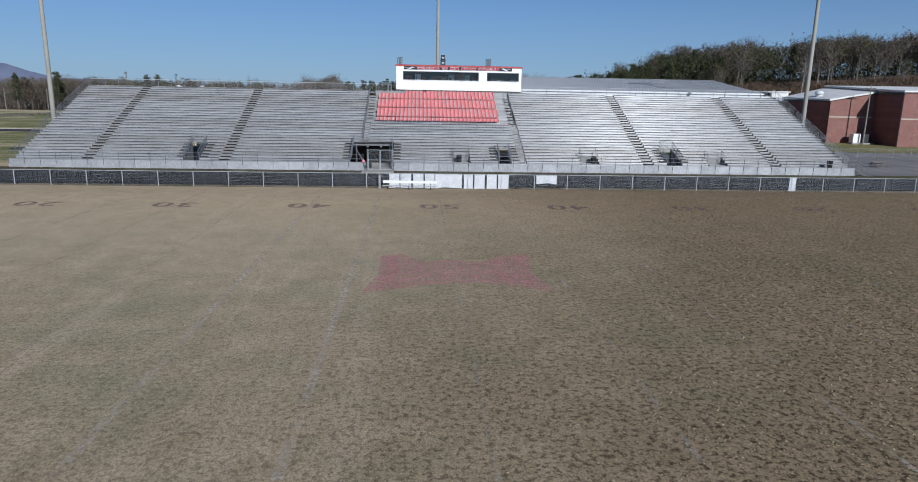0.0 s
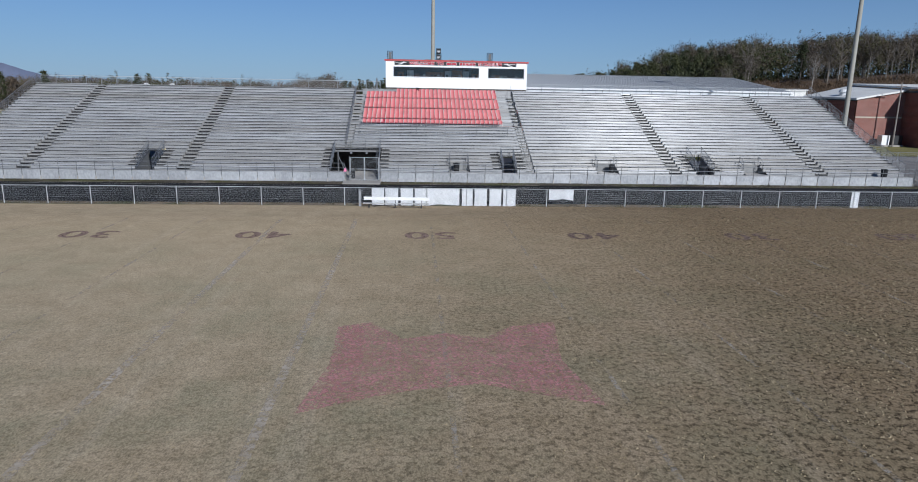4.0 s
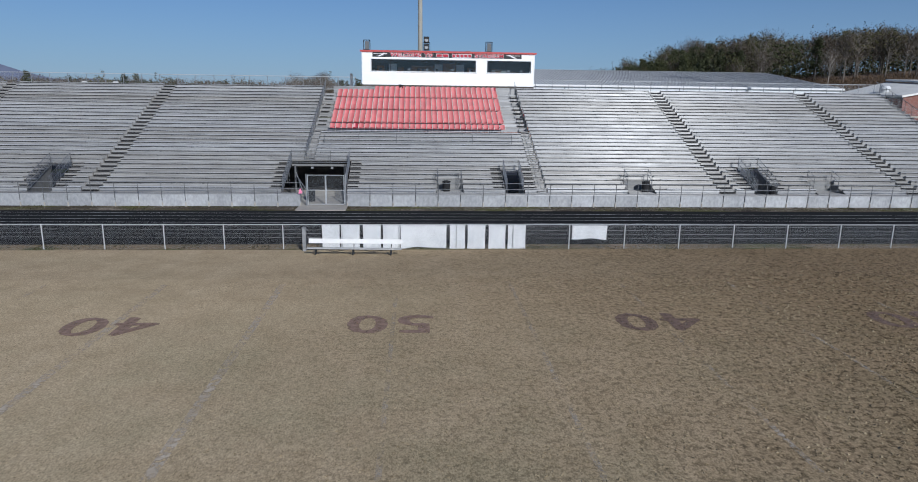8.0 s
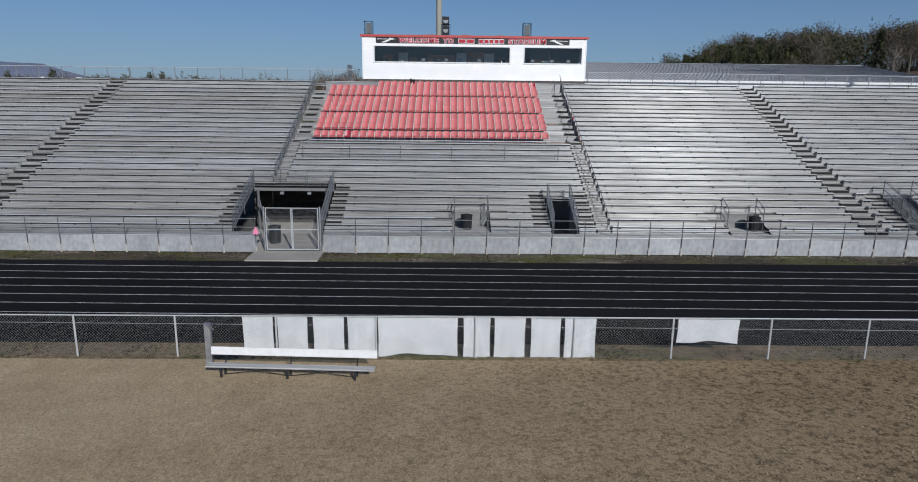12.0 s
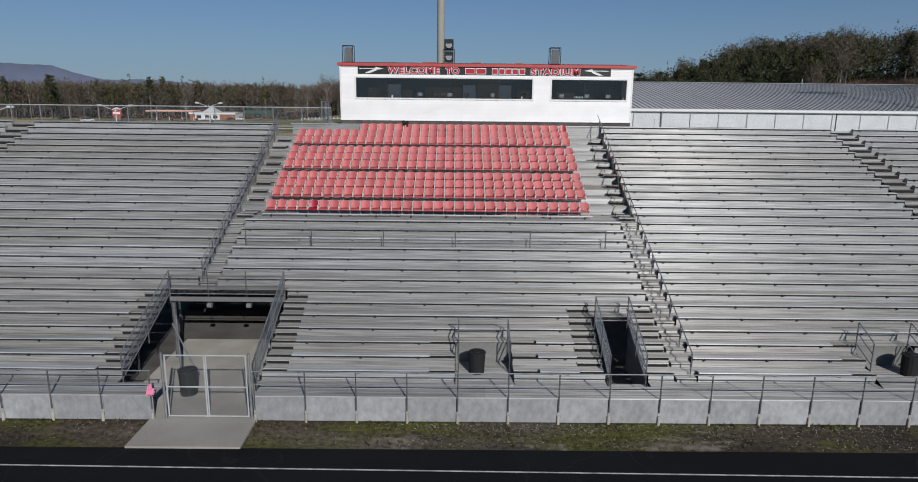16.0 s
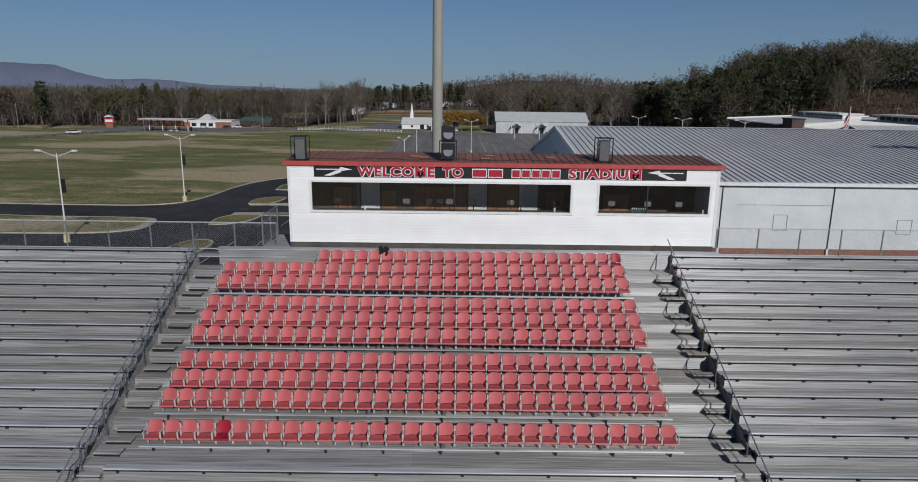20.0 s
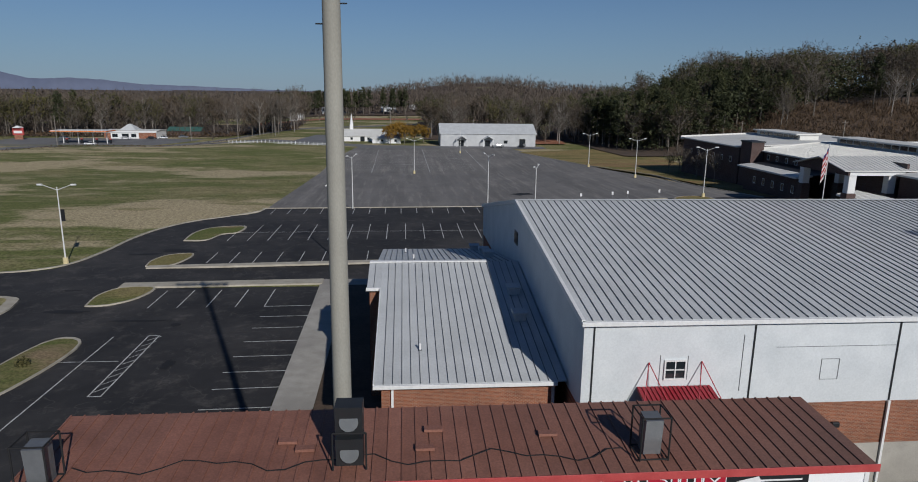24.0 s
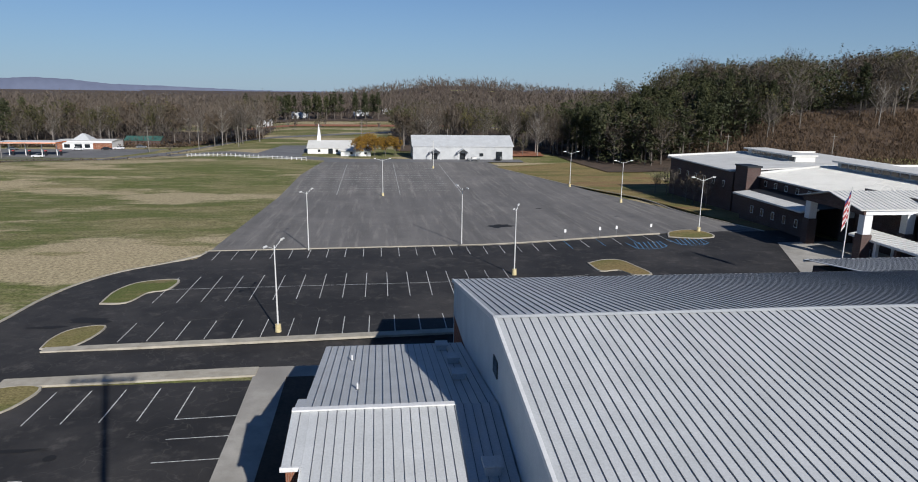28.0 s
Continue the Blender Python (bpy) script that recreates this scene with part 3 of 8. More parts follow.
def kerb_line(name, pts, width=0.35, height=0.13, label="pale concrete kerb", step=1.5):
    c = smooth_line(pts, step)
    ob = ribbon(name, c, offset_line(c, width), 0.0, M["kerb"], height)
    return tagged(ob, label, "kerb", kind="structure")


xs = sorted(set([-4000, -2500, -1500, -900, -600, -450, -350] + list(range(-300, 301, 10)) + [350, 450, 600, 900, 1500, 2500, 4000]))
ys = sorted(set([-900, -400, -200, -100, -50, 0, 25, 50, 58.4, 72, 95] + list(range(110, 461, 10)) + [500, 560, 640, 760, 900, 1300, 2000, 4000]))
COVERED = ((-74, 84, -69, 58), (-128, 138, 58, 72), (-57, 57, 98, 147), (52, 140, 74, 113), (-24, 62, 151, 196), (-17, 70, 199, 330), (-42, 49, 72, 92))


def sunk(x, y):
    """How far the grass lies under the paved ground, so that it never breaks through."""
    return 0.4 if any(a <= x <= b and c <= y <= d for a, b, c, d in COVERED) else 0.0


gv = [(x, y, gz(x, y) - sunk(x, y)) for y in ys for x in xs]
gf = [(j * len(xs) + i, j * len(xs) + i + 1, (j + 1) * len(xs) + i + 1, (j + 1) * len(xs) + i) for j in range(len(ys) - 1) for i in range(len(xs) - 1)]
tagged(link_mesh("ground", gv, gf, M["meadow"], smooth=True), "patchy green and tan winter grass", "ground", kind="structure")
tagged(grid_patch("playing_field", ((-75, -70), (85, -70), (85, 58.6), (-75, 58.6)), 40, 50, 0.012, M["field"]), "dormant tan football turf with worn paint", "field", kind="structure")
tagged(grid_patch("running_track", ((-130, 59.6), (140, 59.6), (140, 70.1), (-130, 70.1)), 30, 4, 0.02, M["track"]), "black running track with white lane lines", "track", kind="structure")
tagged(grid_patch("track_verge", ((-130, 70.1), (140, 70.1), (140, 72.4), (-130, 72.4)), 30, 2, 0.012, M["verge"]), "strip of worn earth and grass", "verge", kind="structure")
tagged(grid_patch("track_inner_verge", ((-130, 58.0), (140, 58.0), (140, 59.6), (-130, 59.6)), 30, 2, 0.016, M["fence_verge"]), "strip of worn earth along the fence", "verge", kind="structure")
for k in range(8):
    ya, yb = 61.2 + 1.1 * k + 1.7, 61.2 + 1.1 * k - 1.65
    tagged(grid_patch("lane_line", ((-130, ya - 0.03), (140, yb - 0.03), (140, yb + 0.03), (-130, ya + 0.03)), 30, 1, 0.026, M["line"]), "white painted track lane line", "lane line", "lane lines", "structure")


def letters(name, text, size, mat, m, parent=None, bold=0.0, depth=0.004, align="CENTER"):
    """Raised or painted letters as a mesh, placed by the pose m."""
    cu = bpy.data.curves.new(name, "FONT")
    cu.body, cu.size, cu.offset, cu.extrude, cu.align_x, cu.align_y = text, size, bold, depth, align, "CENTER"
    cu.resolution_u, cu.space_character = 3, 1.12
    tmp = new(name + "_tmp", cu)
    dg = bpy.context.evaluated_depsgraph_get()
    me = bpy.data.meshes.new_from_object(tmp.evaluated_get(dg))
    bpy.data.objects.remove(tmp)
    bpy.data.curves.remove(cu)
    me.transform(m)
    me.materials.clear()
    me.materials.append(mat)
    ob = new(name, me)
    if parent is not None:
        ob.parent = parent
        if parent.type == "EMPTY":
            ob.matrix_parent_inverse = Matrix.Translation(-parent.location)
    return ob


for k in range(-9, 10):
    x = 1.9 + 4.572 * k
    strong = k in (-2, -1)
    hw_ = 0.13 if strong else 0.07
    tagged(Shape().face([(x - hw_, -2, 0.02), (x + hw_, -2, 0.02), (x + hw_, 49.9, 0.02), (x - hw_, 49.9, 0.02)]).put("yard_line", M["chalk_wide" if strong else "chalk"]), "almost worn away white yard line", "yard line", "yard lines", "structure")
for text, x in (("50", 1.9), ("40", 11.05), ("40", -7.24), ("30", 20.2), ("30", -16.4), ("20", 29.3), ("20", -25.5), ("10", -34.7), ("10", 38.5)):
    m = Matrix.Translation((x, 45.2, 0.022)) @ Matrix.Rotation(math.pi, 4, "Z") @ Matrix.Diagonal((1.15, 1, 1, 1))
    # numbers to the right take the copy with shade in its colour
    num = letters("yard_number", text, 2.45, M["number" if x < 5 else "number_shaded"], m, bold=0.0, depth=0.0)
    pts = [tuple(v.co) for v in num.data.vertices]
    polys = [tuple(p.vertices) for p in num.data.polygons]
    thick = bpy.data.meshes.new("yard_number")
    thick.from_pydata(pts + [(a - 0.13, b_ + 0.05, c + 0.004) for a, b_, c in pts], [], polys + [tuple(i + len(pts) for i in p) for p in polys])
    thick.materials.append(M["number" if x < 5 else "number_shaded"])
    num.data = thick
    tagged(num, "faded dark red yard number painted on turf", "yard number", "yard numbers", "structure")
# the worn mark at midfield: two broad wings and a waist, with paint that holds better in a few strokes
for lift, pts in ((0.018, ((-1.6, 30.6), (-0.5, 31.0), (0.6, 29.4), (2.0, 29.9), (3.2, 29.4), (4.2, 30.5), (5.8, 31.0), (5.35, 27.6), (5.9, 24.6), (4.1, 25.4), (2.8, 26.0), (1.1, 25.7), (-0.1, 25.3), (-2.0, 24.4), (-1.5, 27.4))),
                  (0.023, ((-1.5, 30.5), (-0.7, 30.7), (-0.55, 28.2), (-0.7, 25.6), (-1.5, 25.4), (-1.3, 27.8))),
                  (0.023, ((3.4, 29.4), (5.7, 30.9), (5.3, 28.9), (4.2, 28.8))),
                  (0.023, ((3.6, 27.4), (5.1, 27.6), (5.3, 25.6), (4.0, 26.0)))):
    tagged(Shape().face([(x, y, lift) for x, y in pts]).put("midfield_mark", M["field_red"]), "faded red paint of a midfield mark", "field mark", "midfield mark", "structure")

# tufts that stand up from the longer turf
rng = np.random.default_rng(5)
nt_ = 120000
tx = -10 + 56 * rng.random(nt_) ** 0.75
ty = 6 + 51.5 * rng.random(nt_) ** 1.15
ta, th, tw, tl = rng.random(nt_) * 6.283, rng.uniform(0.02, 0.05, nt_), rng.uniform(0.02, 0.05, nt_), rng.uniform(-0.05, 0.05, (nt_, 2))
th *= np.clip((tx + 12) / 28, 0.35, 1.0) * np.clip((58 - ty) / 14 + 0.35, 0.4, 1.0)
tv = np.empty((nt_, 3, 3))
tv[:, 0] = np.stack((tx - np.cos(ta) * tw, ty - np.sin(ta) * tw, np.full(nt_, -0.005)), 1)
tv[:, 1] = np.stack((tx + np.cos(ta) * tw, ty + np.sin(ta) * tw, np.full(nt_, -0.005)), 1)
tv[:, 2] = np.stack((tx + tl[:, 0], ty + tl[:, 1], th), 1)
tv[:, :, 2] += np.interp(tv[:, :, 1], (50, 58.4), (0.012, -0.588))
tagged(link_mesh("turf_tufts", tv.reshape(-1, 3).tolist(), np.arange(nt_ * 3).reshape(-1, 3).tolist(), M["straw"]), "dry straw-coloured tufts on the field", "grass", kind="stuff")

# weeds along the foot of the skirt wall and the fence
rng = np.random.default_rng(8)
nw = 4500
wx, wh, wa = rng.uniform(-44, 51, nw), rng.uniform(0.03, 0.12, nw), rng.random(nw) * 6.283
wx += 1.2 * np.sin(wx * 1.7)
wy = np.where(rng.random(nw) < 0.6, 71.75 - 1.5 * rng.random(nw) ** 2, 58.3 + 1.1 * rng.random(nw))
wz = np.interp(wy, (50, 58.4, 72), (0, -0.6, -0.61)) + 0.012
wv_ = np.empty((nw, 3, 3))
wv_[:, 0] = np.stack((wx - 0.035 * np.cos(wa), wy - 0.035 * np.sin(wa), wz), 1)
wv_[:, 1] = np.stack((wx + 0.035 * np.cos(wa), wy + 0.035 * np.sin(wa), wz), 1)
wv_[:, 2] = np.stack((wx + rng.uniform(-0.1, 0.1, nw), wy + rng.uniform(-0.1, 0.1, nw), wz + wh), 1)
tagged(link_mesh("verge_weeds", wv_.reshape(-1, 3).tolist(), np.arange(nw * 3).reshape(-1, 3).tolist(), M["weed"]), "dry and green weeds along the verge", "weeds", kind="stuff")

# loose pale stones on the worn verge
rng = np.random.default_rng(11)
ns = 5000
sx = np.where(rng.random(ns) < 0.7, rng.uniform(2, 51, ns), rng.uniform(-43, 51, ns))
sy = 71.7 - 1.5 * rng.random(ns) ** 1.6
sr, sa = rng.uniform(0.012, 0.035, ns), rng.random(ns) * 6.283
sz = np.interp(sy, (58.4, 72), (-0.6, -0.61)) + 0.01
sv = np.empty((ns, 4, 3))
for k in range(3):
    sv[:, k] = np.stack((sx + sr * np.cos(sa + 2.1 * k), sy + sr * np.sin(sa + 2.1 * k), sz), 1)
sv[:, 3] = np.stack((sx, sy, sz + sr * 0.9), 1)
keep_s = ~((sx > -5.8) & (sx < -2.2))
sv = sv[keep_s].reshape(-1, 3)
sf_ = [q for i in range(0, len(sv), 4) for q in ((i, i + 1, i + 3), (i + 1, i + 2, i + 3), (i + 2, i, i + 3))]
tagged(link_mesh("verge_gravel", sv.tolist(), sf_, M["stones"]), "pale loose gravel on the worn verge", "gravel", kind="stuff")

# ---- grandstand ----
ROWS, RUN, RISE, Y0, Z0 = 28, 0.655, 0.276, 73.15, 0.62
LEFT, RIGHT, DECK = -42.9, 50.4, 0.28
WALL_Y = 71.82
AISLES = ((-36.05, -34.75), (-21.55, -20.25), (-6.25, -5.45), (11.75, 12.6), (26.0, 27.3), (41.05, 42.35))
# openings through the seating: x0, x1, front y, back y, what it is
OPENINGS = ((-25.2, -23.7, 72.9, 76.5, "stair"), (-7.15, -2.6, 71.0, 77.15, "ramp"), (4.3, 6.1, 72.9, 74.75, "bay"), (9.5, 10.75, 72.9, 75.9, "stair"),
            (18.9, 20.8, 72.9, 74.75, "bay"), (28.9, 30.5, 72.9, 76.5, "stair"), (33.8, 35.8, 72.9, 74.75, "bay"))
CHAIR_X = (-4.85, 10.55)
CHAIR_ROWS = (82.75, 83.84, 84.58, 85.32, 86.41, 87.15, 87.89, 88.98, 89.72, 90.46)


def slope_z(y):
    """Height of the footboards at a depth in the stand."""
    return Z0 - 0.36 + (y - Y0) * RISE / RUN


def terrace_z(y):
    """Height of the chair terraces' decks at a depth in the stand."""
    row = sum(1 for c in CHAIR_ROWS[1:] if c - 0.02 <= y)
    return slope_z(CHAIR_ROWS[row]) - 0.18


def cut(spans, holes):
    for h0, h1 in holes:
        spans = [s for a, b in spans for s in ((a, min(b, h0)), (max(a, h1), b)) if s[1] - s[0] > 0.15]
    return spans


bounds = [LEFT] + [v for a in AISLES for v in a] + [RIGHT]
stand_label = "grey aluminium bleacher section with weathered bench planks"
for s in range(0, len(bounds), 2):
    x0, x1 = bounds[s], bounds[s + 1]
    sec = thing("bleacher_section", stand_label, "bleachers", ((x0 + x1) / 2, 73, gz(x0, 73)), "bleacher sections")
    middle = s == 6
    dots = Shape()
    for k in range(ROWS):
        y, z = Y0 + RUN * k, Z0 + RISE * k
        holes = [(o[0] - 0.12, o[1] + 0.12) for o in OPENINGS if o[2] < y + 0.3 and y - 0.3 < o[3]]
        if middle and k >= 14:
            holes = [(CHAIR_X[0] - 3, CHAIR_X[1] + 3)]
        # open space beside the stairs down, where steps replace the benches
        seat_holes = [(a - (0.9 if k < 6 else 0.0), b + (0.9 if k < 6 else 0.0)) if b - a < 2.2 or b - a > 4 else (a, b) for a, b in holes]
        for a, b in cut([(x0, x1)], seat_holes):
            Shape().bevel_box(a, b, y, y + 0.255, z - 0.05, z, 0.018).put("seat_plank", M["seat_alu"], sec)
            for e, ex in ((a, x0), (b, x1)):
                if abs(e - ex) < 0.01 and LEFT + 0.1 < e < RIGHT - 0.1 and e not in (12.6, -6.25):
                    xe = e - 0.008 if e == a else e + 0.002
                    Shape().box(xe, xe + 0.006, y + 0.01, y + 0.262, z - 0.41, z - 0.03).put("end_plate", M["foot_alu"], sec)
            n = max(1, int((b - a - 0.5) / 2.1))
            for i in range(n + 1):
                bx = a + 0.4 + (b - a - 0.8) * i / n
                dots.box(bx - 0.035, bx + 0.035, y - 0.01, y + 0.034, z - 0.125, z - 0.04)
        if middle and k >= 14:
            continue
        for a, b in cut([(x0, x1)], holes):
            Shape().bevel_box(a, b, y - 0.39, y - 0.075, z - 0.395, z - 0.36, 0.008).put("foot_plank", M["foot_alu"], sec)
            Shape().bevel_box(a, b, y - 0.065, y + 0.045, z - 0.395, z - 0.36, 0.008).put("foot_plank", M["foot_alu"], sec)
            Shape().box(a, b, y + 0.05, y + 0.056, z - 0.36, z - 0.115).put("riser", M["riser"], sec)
            # added black strip stands in for the shaded gap beneath the seat
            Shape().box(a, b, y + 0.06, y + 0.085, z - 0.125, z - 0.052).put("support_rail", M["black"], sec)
    br = dots.put("seat_bracket", M["dark_steel"], sec, "row of dark steel seat brackets")
    br["kind"] = "stuff"

# treads of the aisles
for x0, x1 in AISLES:
    st = thing("aisle_stair", "aluminium aisle steps with black strips for the shade beneath them", "stairs", ((x0 + x1) / 2, 73, gz(x0, 73)), "aisle stairs")
    for k in range(ROWS):
        y, z = Y0 + RUN * k, Z0 + RISE * k
        if any(o[2] < y + 0.1 and y - 0.3 < o[3] and o[0] < x1 - 0.3 and x0 + 0.3 < o[1] for o in OPENINGS):
            continue
        on_terrace = -7 < x0 < 12 and k >= 14
        if not on_terrace:
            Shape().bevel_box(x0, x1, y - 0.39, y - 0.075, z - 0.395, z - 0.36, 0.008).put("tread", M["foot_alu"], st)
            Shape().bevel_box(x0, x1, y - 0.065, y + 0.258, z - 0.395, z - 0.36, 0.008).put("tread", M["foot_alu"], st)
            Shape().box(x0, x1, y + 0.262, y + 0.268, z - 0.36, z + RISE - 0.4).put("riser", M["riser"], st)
        else:
            # half steps on the chair terraces
            if k == 27:
                continue
            zd = terrace_z(y + 0.14)
            xa, xb = (x0 + 0.2, x1 + 0.15) if x0 < 0 else (x0 + 0.08, x1 - 0.08)
            Shape().bevel_box(xa, xb, y - 0.02, y + 0.26, zd + 0.125, zd + 0.165, 0.01).put("half_step", M["foot_alu"], st)
            # black strip stands in for the shade under the half step
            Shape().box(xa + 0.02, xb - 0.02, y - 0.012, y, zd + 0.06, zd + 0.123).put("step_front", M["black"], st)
            continue
        Shape().bevel_box(x0 + 0.08, x1 - 0.08, y - 0.02, y + 0.26, z - 0.24, z - 0.2, 0.01).put("half_step", M["foot_alu"], st)
        if not -7 < x0 < 12:
            # taller black strip on the outer aisles, painted for the same shade
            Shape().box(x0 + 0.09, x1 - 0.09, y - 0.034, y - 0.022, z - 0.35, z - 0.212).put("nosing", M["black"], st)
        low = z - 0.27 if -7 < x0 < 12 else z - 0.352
        # black strip for the shade under the step; plain riser fills any rest
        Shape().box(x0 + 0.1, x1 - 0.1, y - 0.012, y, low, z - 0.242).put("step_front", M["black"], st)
        if low > z - 0.35:
            Shape().box(x0 + 0.1, x1 - 0.1, y - 0.006, y + 0.004, z - 0.352, low - 0.002).put("step_front", M["riser"], st)

# front walkway, skirt panels and its rail
deck = thing("front_walkway", "aluminium walkway along the foot of the bleachers", "walkway", (4, 72.4, gz(4, 72)))
for a, b in cut([(LEFT, RIGHT)], [(-5.6, -2.36)]):
    for j in range(3):
        ya = WALL_Y + 0.02 + j * 0.31
        for i in range(max(1, int((b - a) / 7.3))):
            n = max(1, int((b - a) / 7.3))
            xa, xb = a + (b - a) * i / n, a + (b - a) * (i + 1) / n - 0.008
            Shape().bevel_box(xa, xb, ya, ya + 0.3, DECK - 0.04, DECK, 0.008).put("deck_plank", M["foot_alu"], deck)
skirt = thing("skirt_wall", "pale grey streaked panels under the front walkway", "wall", (4, WALL_Y, gz(4, 72)), kind="structure")
for a, b in cut([(LEFT, RIGHT)], [(-5.6, -2.36)]):
    n = round((b - a) / 1.64)
    for i in range(n):
        xa, xb = a + (b - a) * i / n, a + (b - a) * (i + 1) / n - 0.012
        Shape().bevel_box(xa, xb, WALL_Y - 0.035, WALL_Y, gz(xa, WALL_Y) - 0.02 + 0.06, DECK - 0.015, 0.01).put("panel", M["skirt"], skirt)
    Shape().bevel_box(a, b, WALL_Y - 0.06, WALL_Y + 0.015, DECK - 0.012, DECK + 0.03, 0.01).put("cap_rail", M["seat_alu"], skirt)
fr = thing("front_railing", "galvanised pipe railing along the front walkway", "railing", (4, WALL_Y, gz(4, 72)))
for a, b in cut([(LEFT, RIGHT)], [(-5.6, -2.36)]):
    n = round((b - a) / 1.64)
    for i in range(n + 1):
        x = a + 0.05 + (b - a - 0.1) * i / n
        Shape().tube((x, WALL_Y - 0.075, DECK - 0.45), (x, WALL_Y - 0.075, 1.16), 0.024).put("post", M["post"], fr)
        Shape().tube((x, WALL_Y - 0.075, -0.62), (x, WALL_Y - 0.06, -0.3), 0.05, 8).put("footing", M["concrete"], fr)
    for z in (1.16, 0.72):
        Shape().tube((a, WALL_Y - 0.075, z), (b, WALL_Y - 0.075, z), 0.021).put("rail", M["steel"], fr)

tagged(grid_patch("stand_base", ((LEFT - 0.5, 72.4), (RIGHT + 0.5, 72.4), (RIGHT + 0.5, 93), (LEFT - 0.5, 93)), 30, 8, 0.02, M["gravel"]), "dark gravel under the bleachers", "ground", kind="structure")

# row of steel frames that carry the stand
frame_label = "galvanised steel frame under the bleachers"
n = 40
for i in range(n + 1):
    x = LEFT + 0.3 + (RIGHT - LEFT - 0.6) * i / n
    if any(o[0] - 0.2 < x < o[1] + 0.2 for o in OPENINGS):
        continue
    sf = thing("stand_frame", frame_label, "steel frame", (x, 80, gz(x, 80)), "stand frames")
    Shape().tube((x, 73.3, slope_z(73.3) - 0.3), (x, 91.2, slope_z(91.2) - 0.3), 0.07, 6).put("raker", M["steel"], sf)
    for y in (75.5, 79.5, 83.5, 87.5, 91.2):
        Shape().tube((x, y, gz(x, y) - 0.05), (x, y, slope_z(y) - 0.3), 0.05, 6).put("post", M["post"], sf)

# the ends and the back: sloping and level guard rails with chain link
for x, grp in ((LEFT - 0.05, 0), (RIGHT + 0.05, 1)):
    er = thing("end_railing", "galvanised guard railing up the end of the bleachers", "railing", (x, 73, gz(x, 73)), "end railings")
    for k in range(0, 19):
        y = 73.2 + k
        Shape().tube((x, y, slope_z(y) - 0.35), (x, y, slope_z(y) + 1.15), 0.024).put("post", M["post"], er)
    for dz in (1.15, 0.1):
        Shape().tube((x, 73.2, slope_z(73.2) + dz), (x, 91.9, slope_z(91.9) + dz), 0.022).put("rail", M["steel"], er)
    v, f = mesh_wire((x, 73.2), (x, 91.9), slope_z(73.2) + 0.1, slope_z(73.2) + 1.15, 0.1, 0.0028, lambda s: s * RISE / RUN)
    link_mesh("chain_link", v, f, M["wire"], er)["kind"] = "stuff"
TOP_Y = Y0 + RUN * 27 + 0.27
TOP_Z = slope_z(TOP_Y)
top = thing("top_walkway", "aluminium plank behind the top row", "walkway", (4, 91.7, gz(4, 92)))
for a, b in ((LEFT, -2.7), (14.5, RIGHT)):
    nn = int((b - a) / 7.3)
    for i in range(nn):
        xa, xb = a + (b - a) * i / nn, a + (b - a) * (i + 1) / nn - 0.01
        Shape().bevel_box(xa, xb, TOP_Y, TOP_Y + 0.3, 7.72, 7.76, 0.008).put("plank", M["seat_alu"], top)
        Shape().bevel_box(xa, xb, TOP_Y + 0.31, TOP_Y + 0.6, 7.72, 7.76, 0.008).put("plank", M["foot_alu"], top)
Shape().bevel_box(-5.5, 14.6, 91.1, 91.62, 8.02, 8.06, 0.01).put("plank", M["seat_alu"], top)
Shape().box(-5.4, 14.5, 91.15, 91.5, 7.4, 8.018).put("front_board", M["riser"], top)
back = thing("back_fence", "galvanised chain link fence behind the top row", "fence", (4, 92, gz(4, 92)))
for a, b in ((LEFT, -3.3), (14.7, RIGHT)):
    nn = round((b - a) / 1.7)
    for i in range(nn + 1):
        x = a + (b - a) * i / nn
        Shape().tube((x, 92.0, 7.5), (x, 92.0, 8.95), 0.03).put("post", M["steel"], back)
    for z in (8.95, 7.85):
        Shape().tube((a, 92.0, z), (b, 92.0, z), 0.025).put("rail", M["bright_steel"], back)
    v, f = mesh_wire((a, 92.0), (b, 92.0), 7.85, 8.95)
    link_mesh("chain_link", v, f, M["wire"], back)["kind"] = "stuff"

# centre aisle handrails
for x, y0 in ((-6.1, 77.9), (12.35, 73.3)):
    hr = thing("aisle_handrail", "galvanised handrail in the middle of the aisle steps", "railing", (x, y0, slope_z(y0)), "aisle handrails")
    for k in range(int((91.0 - y0) / 1.31) + 1):
        y = y0 + 1.31 * k
        Shape().tube((x, y, slope_z(y) - 0.1), (x, y, slope_z(y) + 0.95), 0.022).put("post", M["post"], hr)
    for dz in (0.95, 0.5) if x < 0 else (0.95,):
        Shape().tube((x, y0, slope_z(y0) + dz), (x, 90.95, slope_z(90.95) + dz), 0.02).put("rail", M["steel"], hr)
    if x < 0:
        v, f = mesh_wire((x, y0), (x, 90.95), slope_z(y0) + 0.05, slope_z(y0) + 0.95, 0.15, 0.0026, lambda s: s * RISE / RUN)
        link_mesh("chain_link", v, f, M["wire"], hr)["kind"] = "stuff"

# low railing with mesh in front of the chairs
mr = thing("cross_railing", "galvanised pipe railing with chain link below the chairs", "railing", (3, 80.1, slope_z(80.1)))
RX = (-4.95, -2.1, 1.03, 4.15, 7.41, 10.7)
zb = slope_z(80.0)
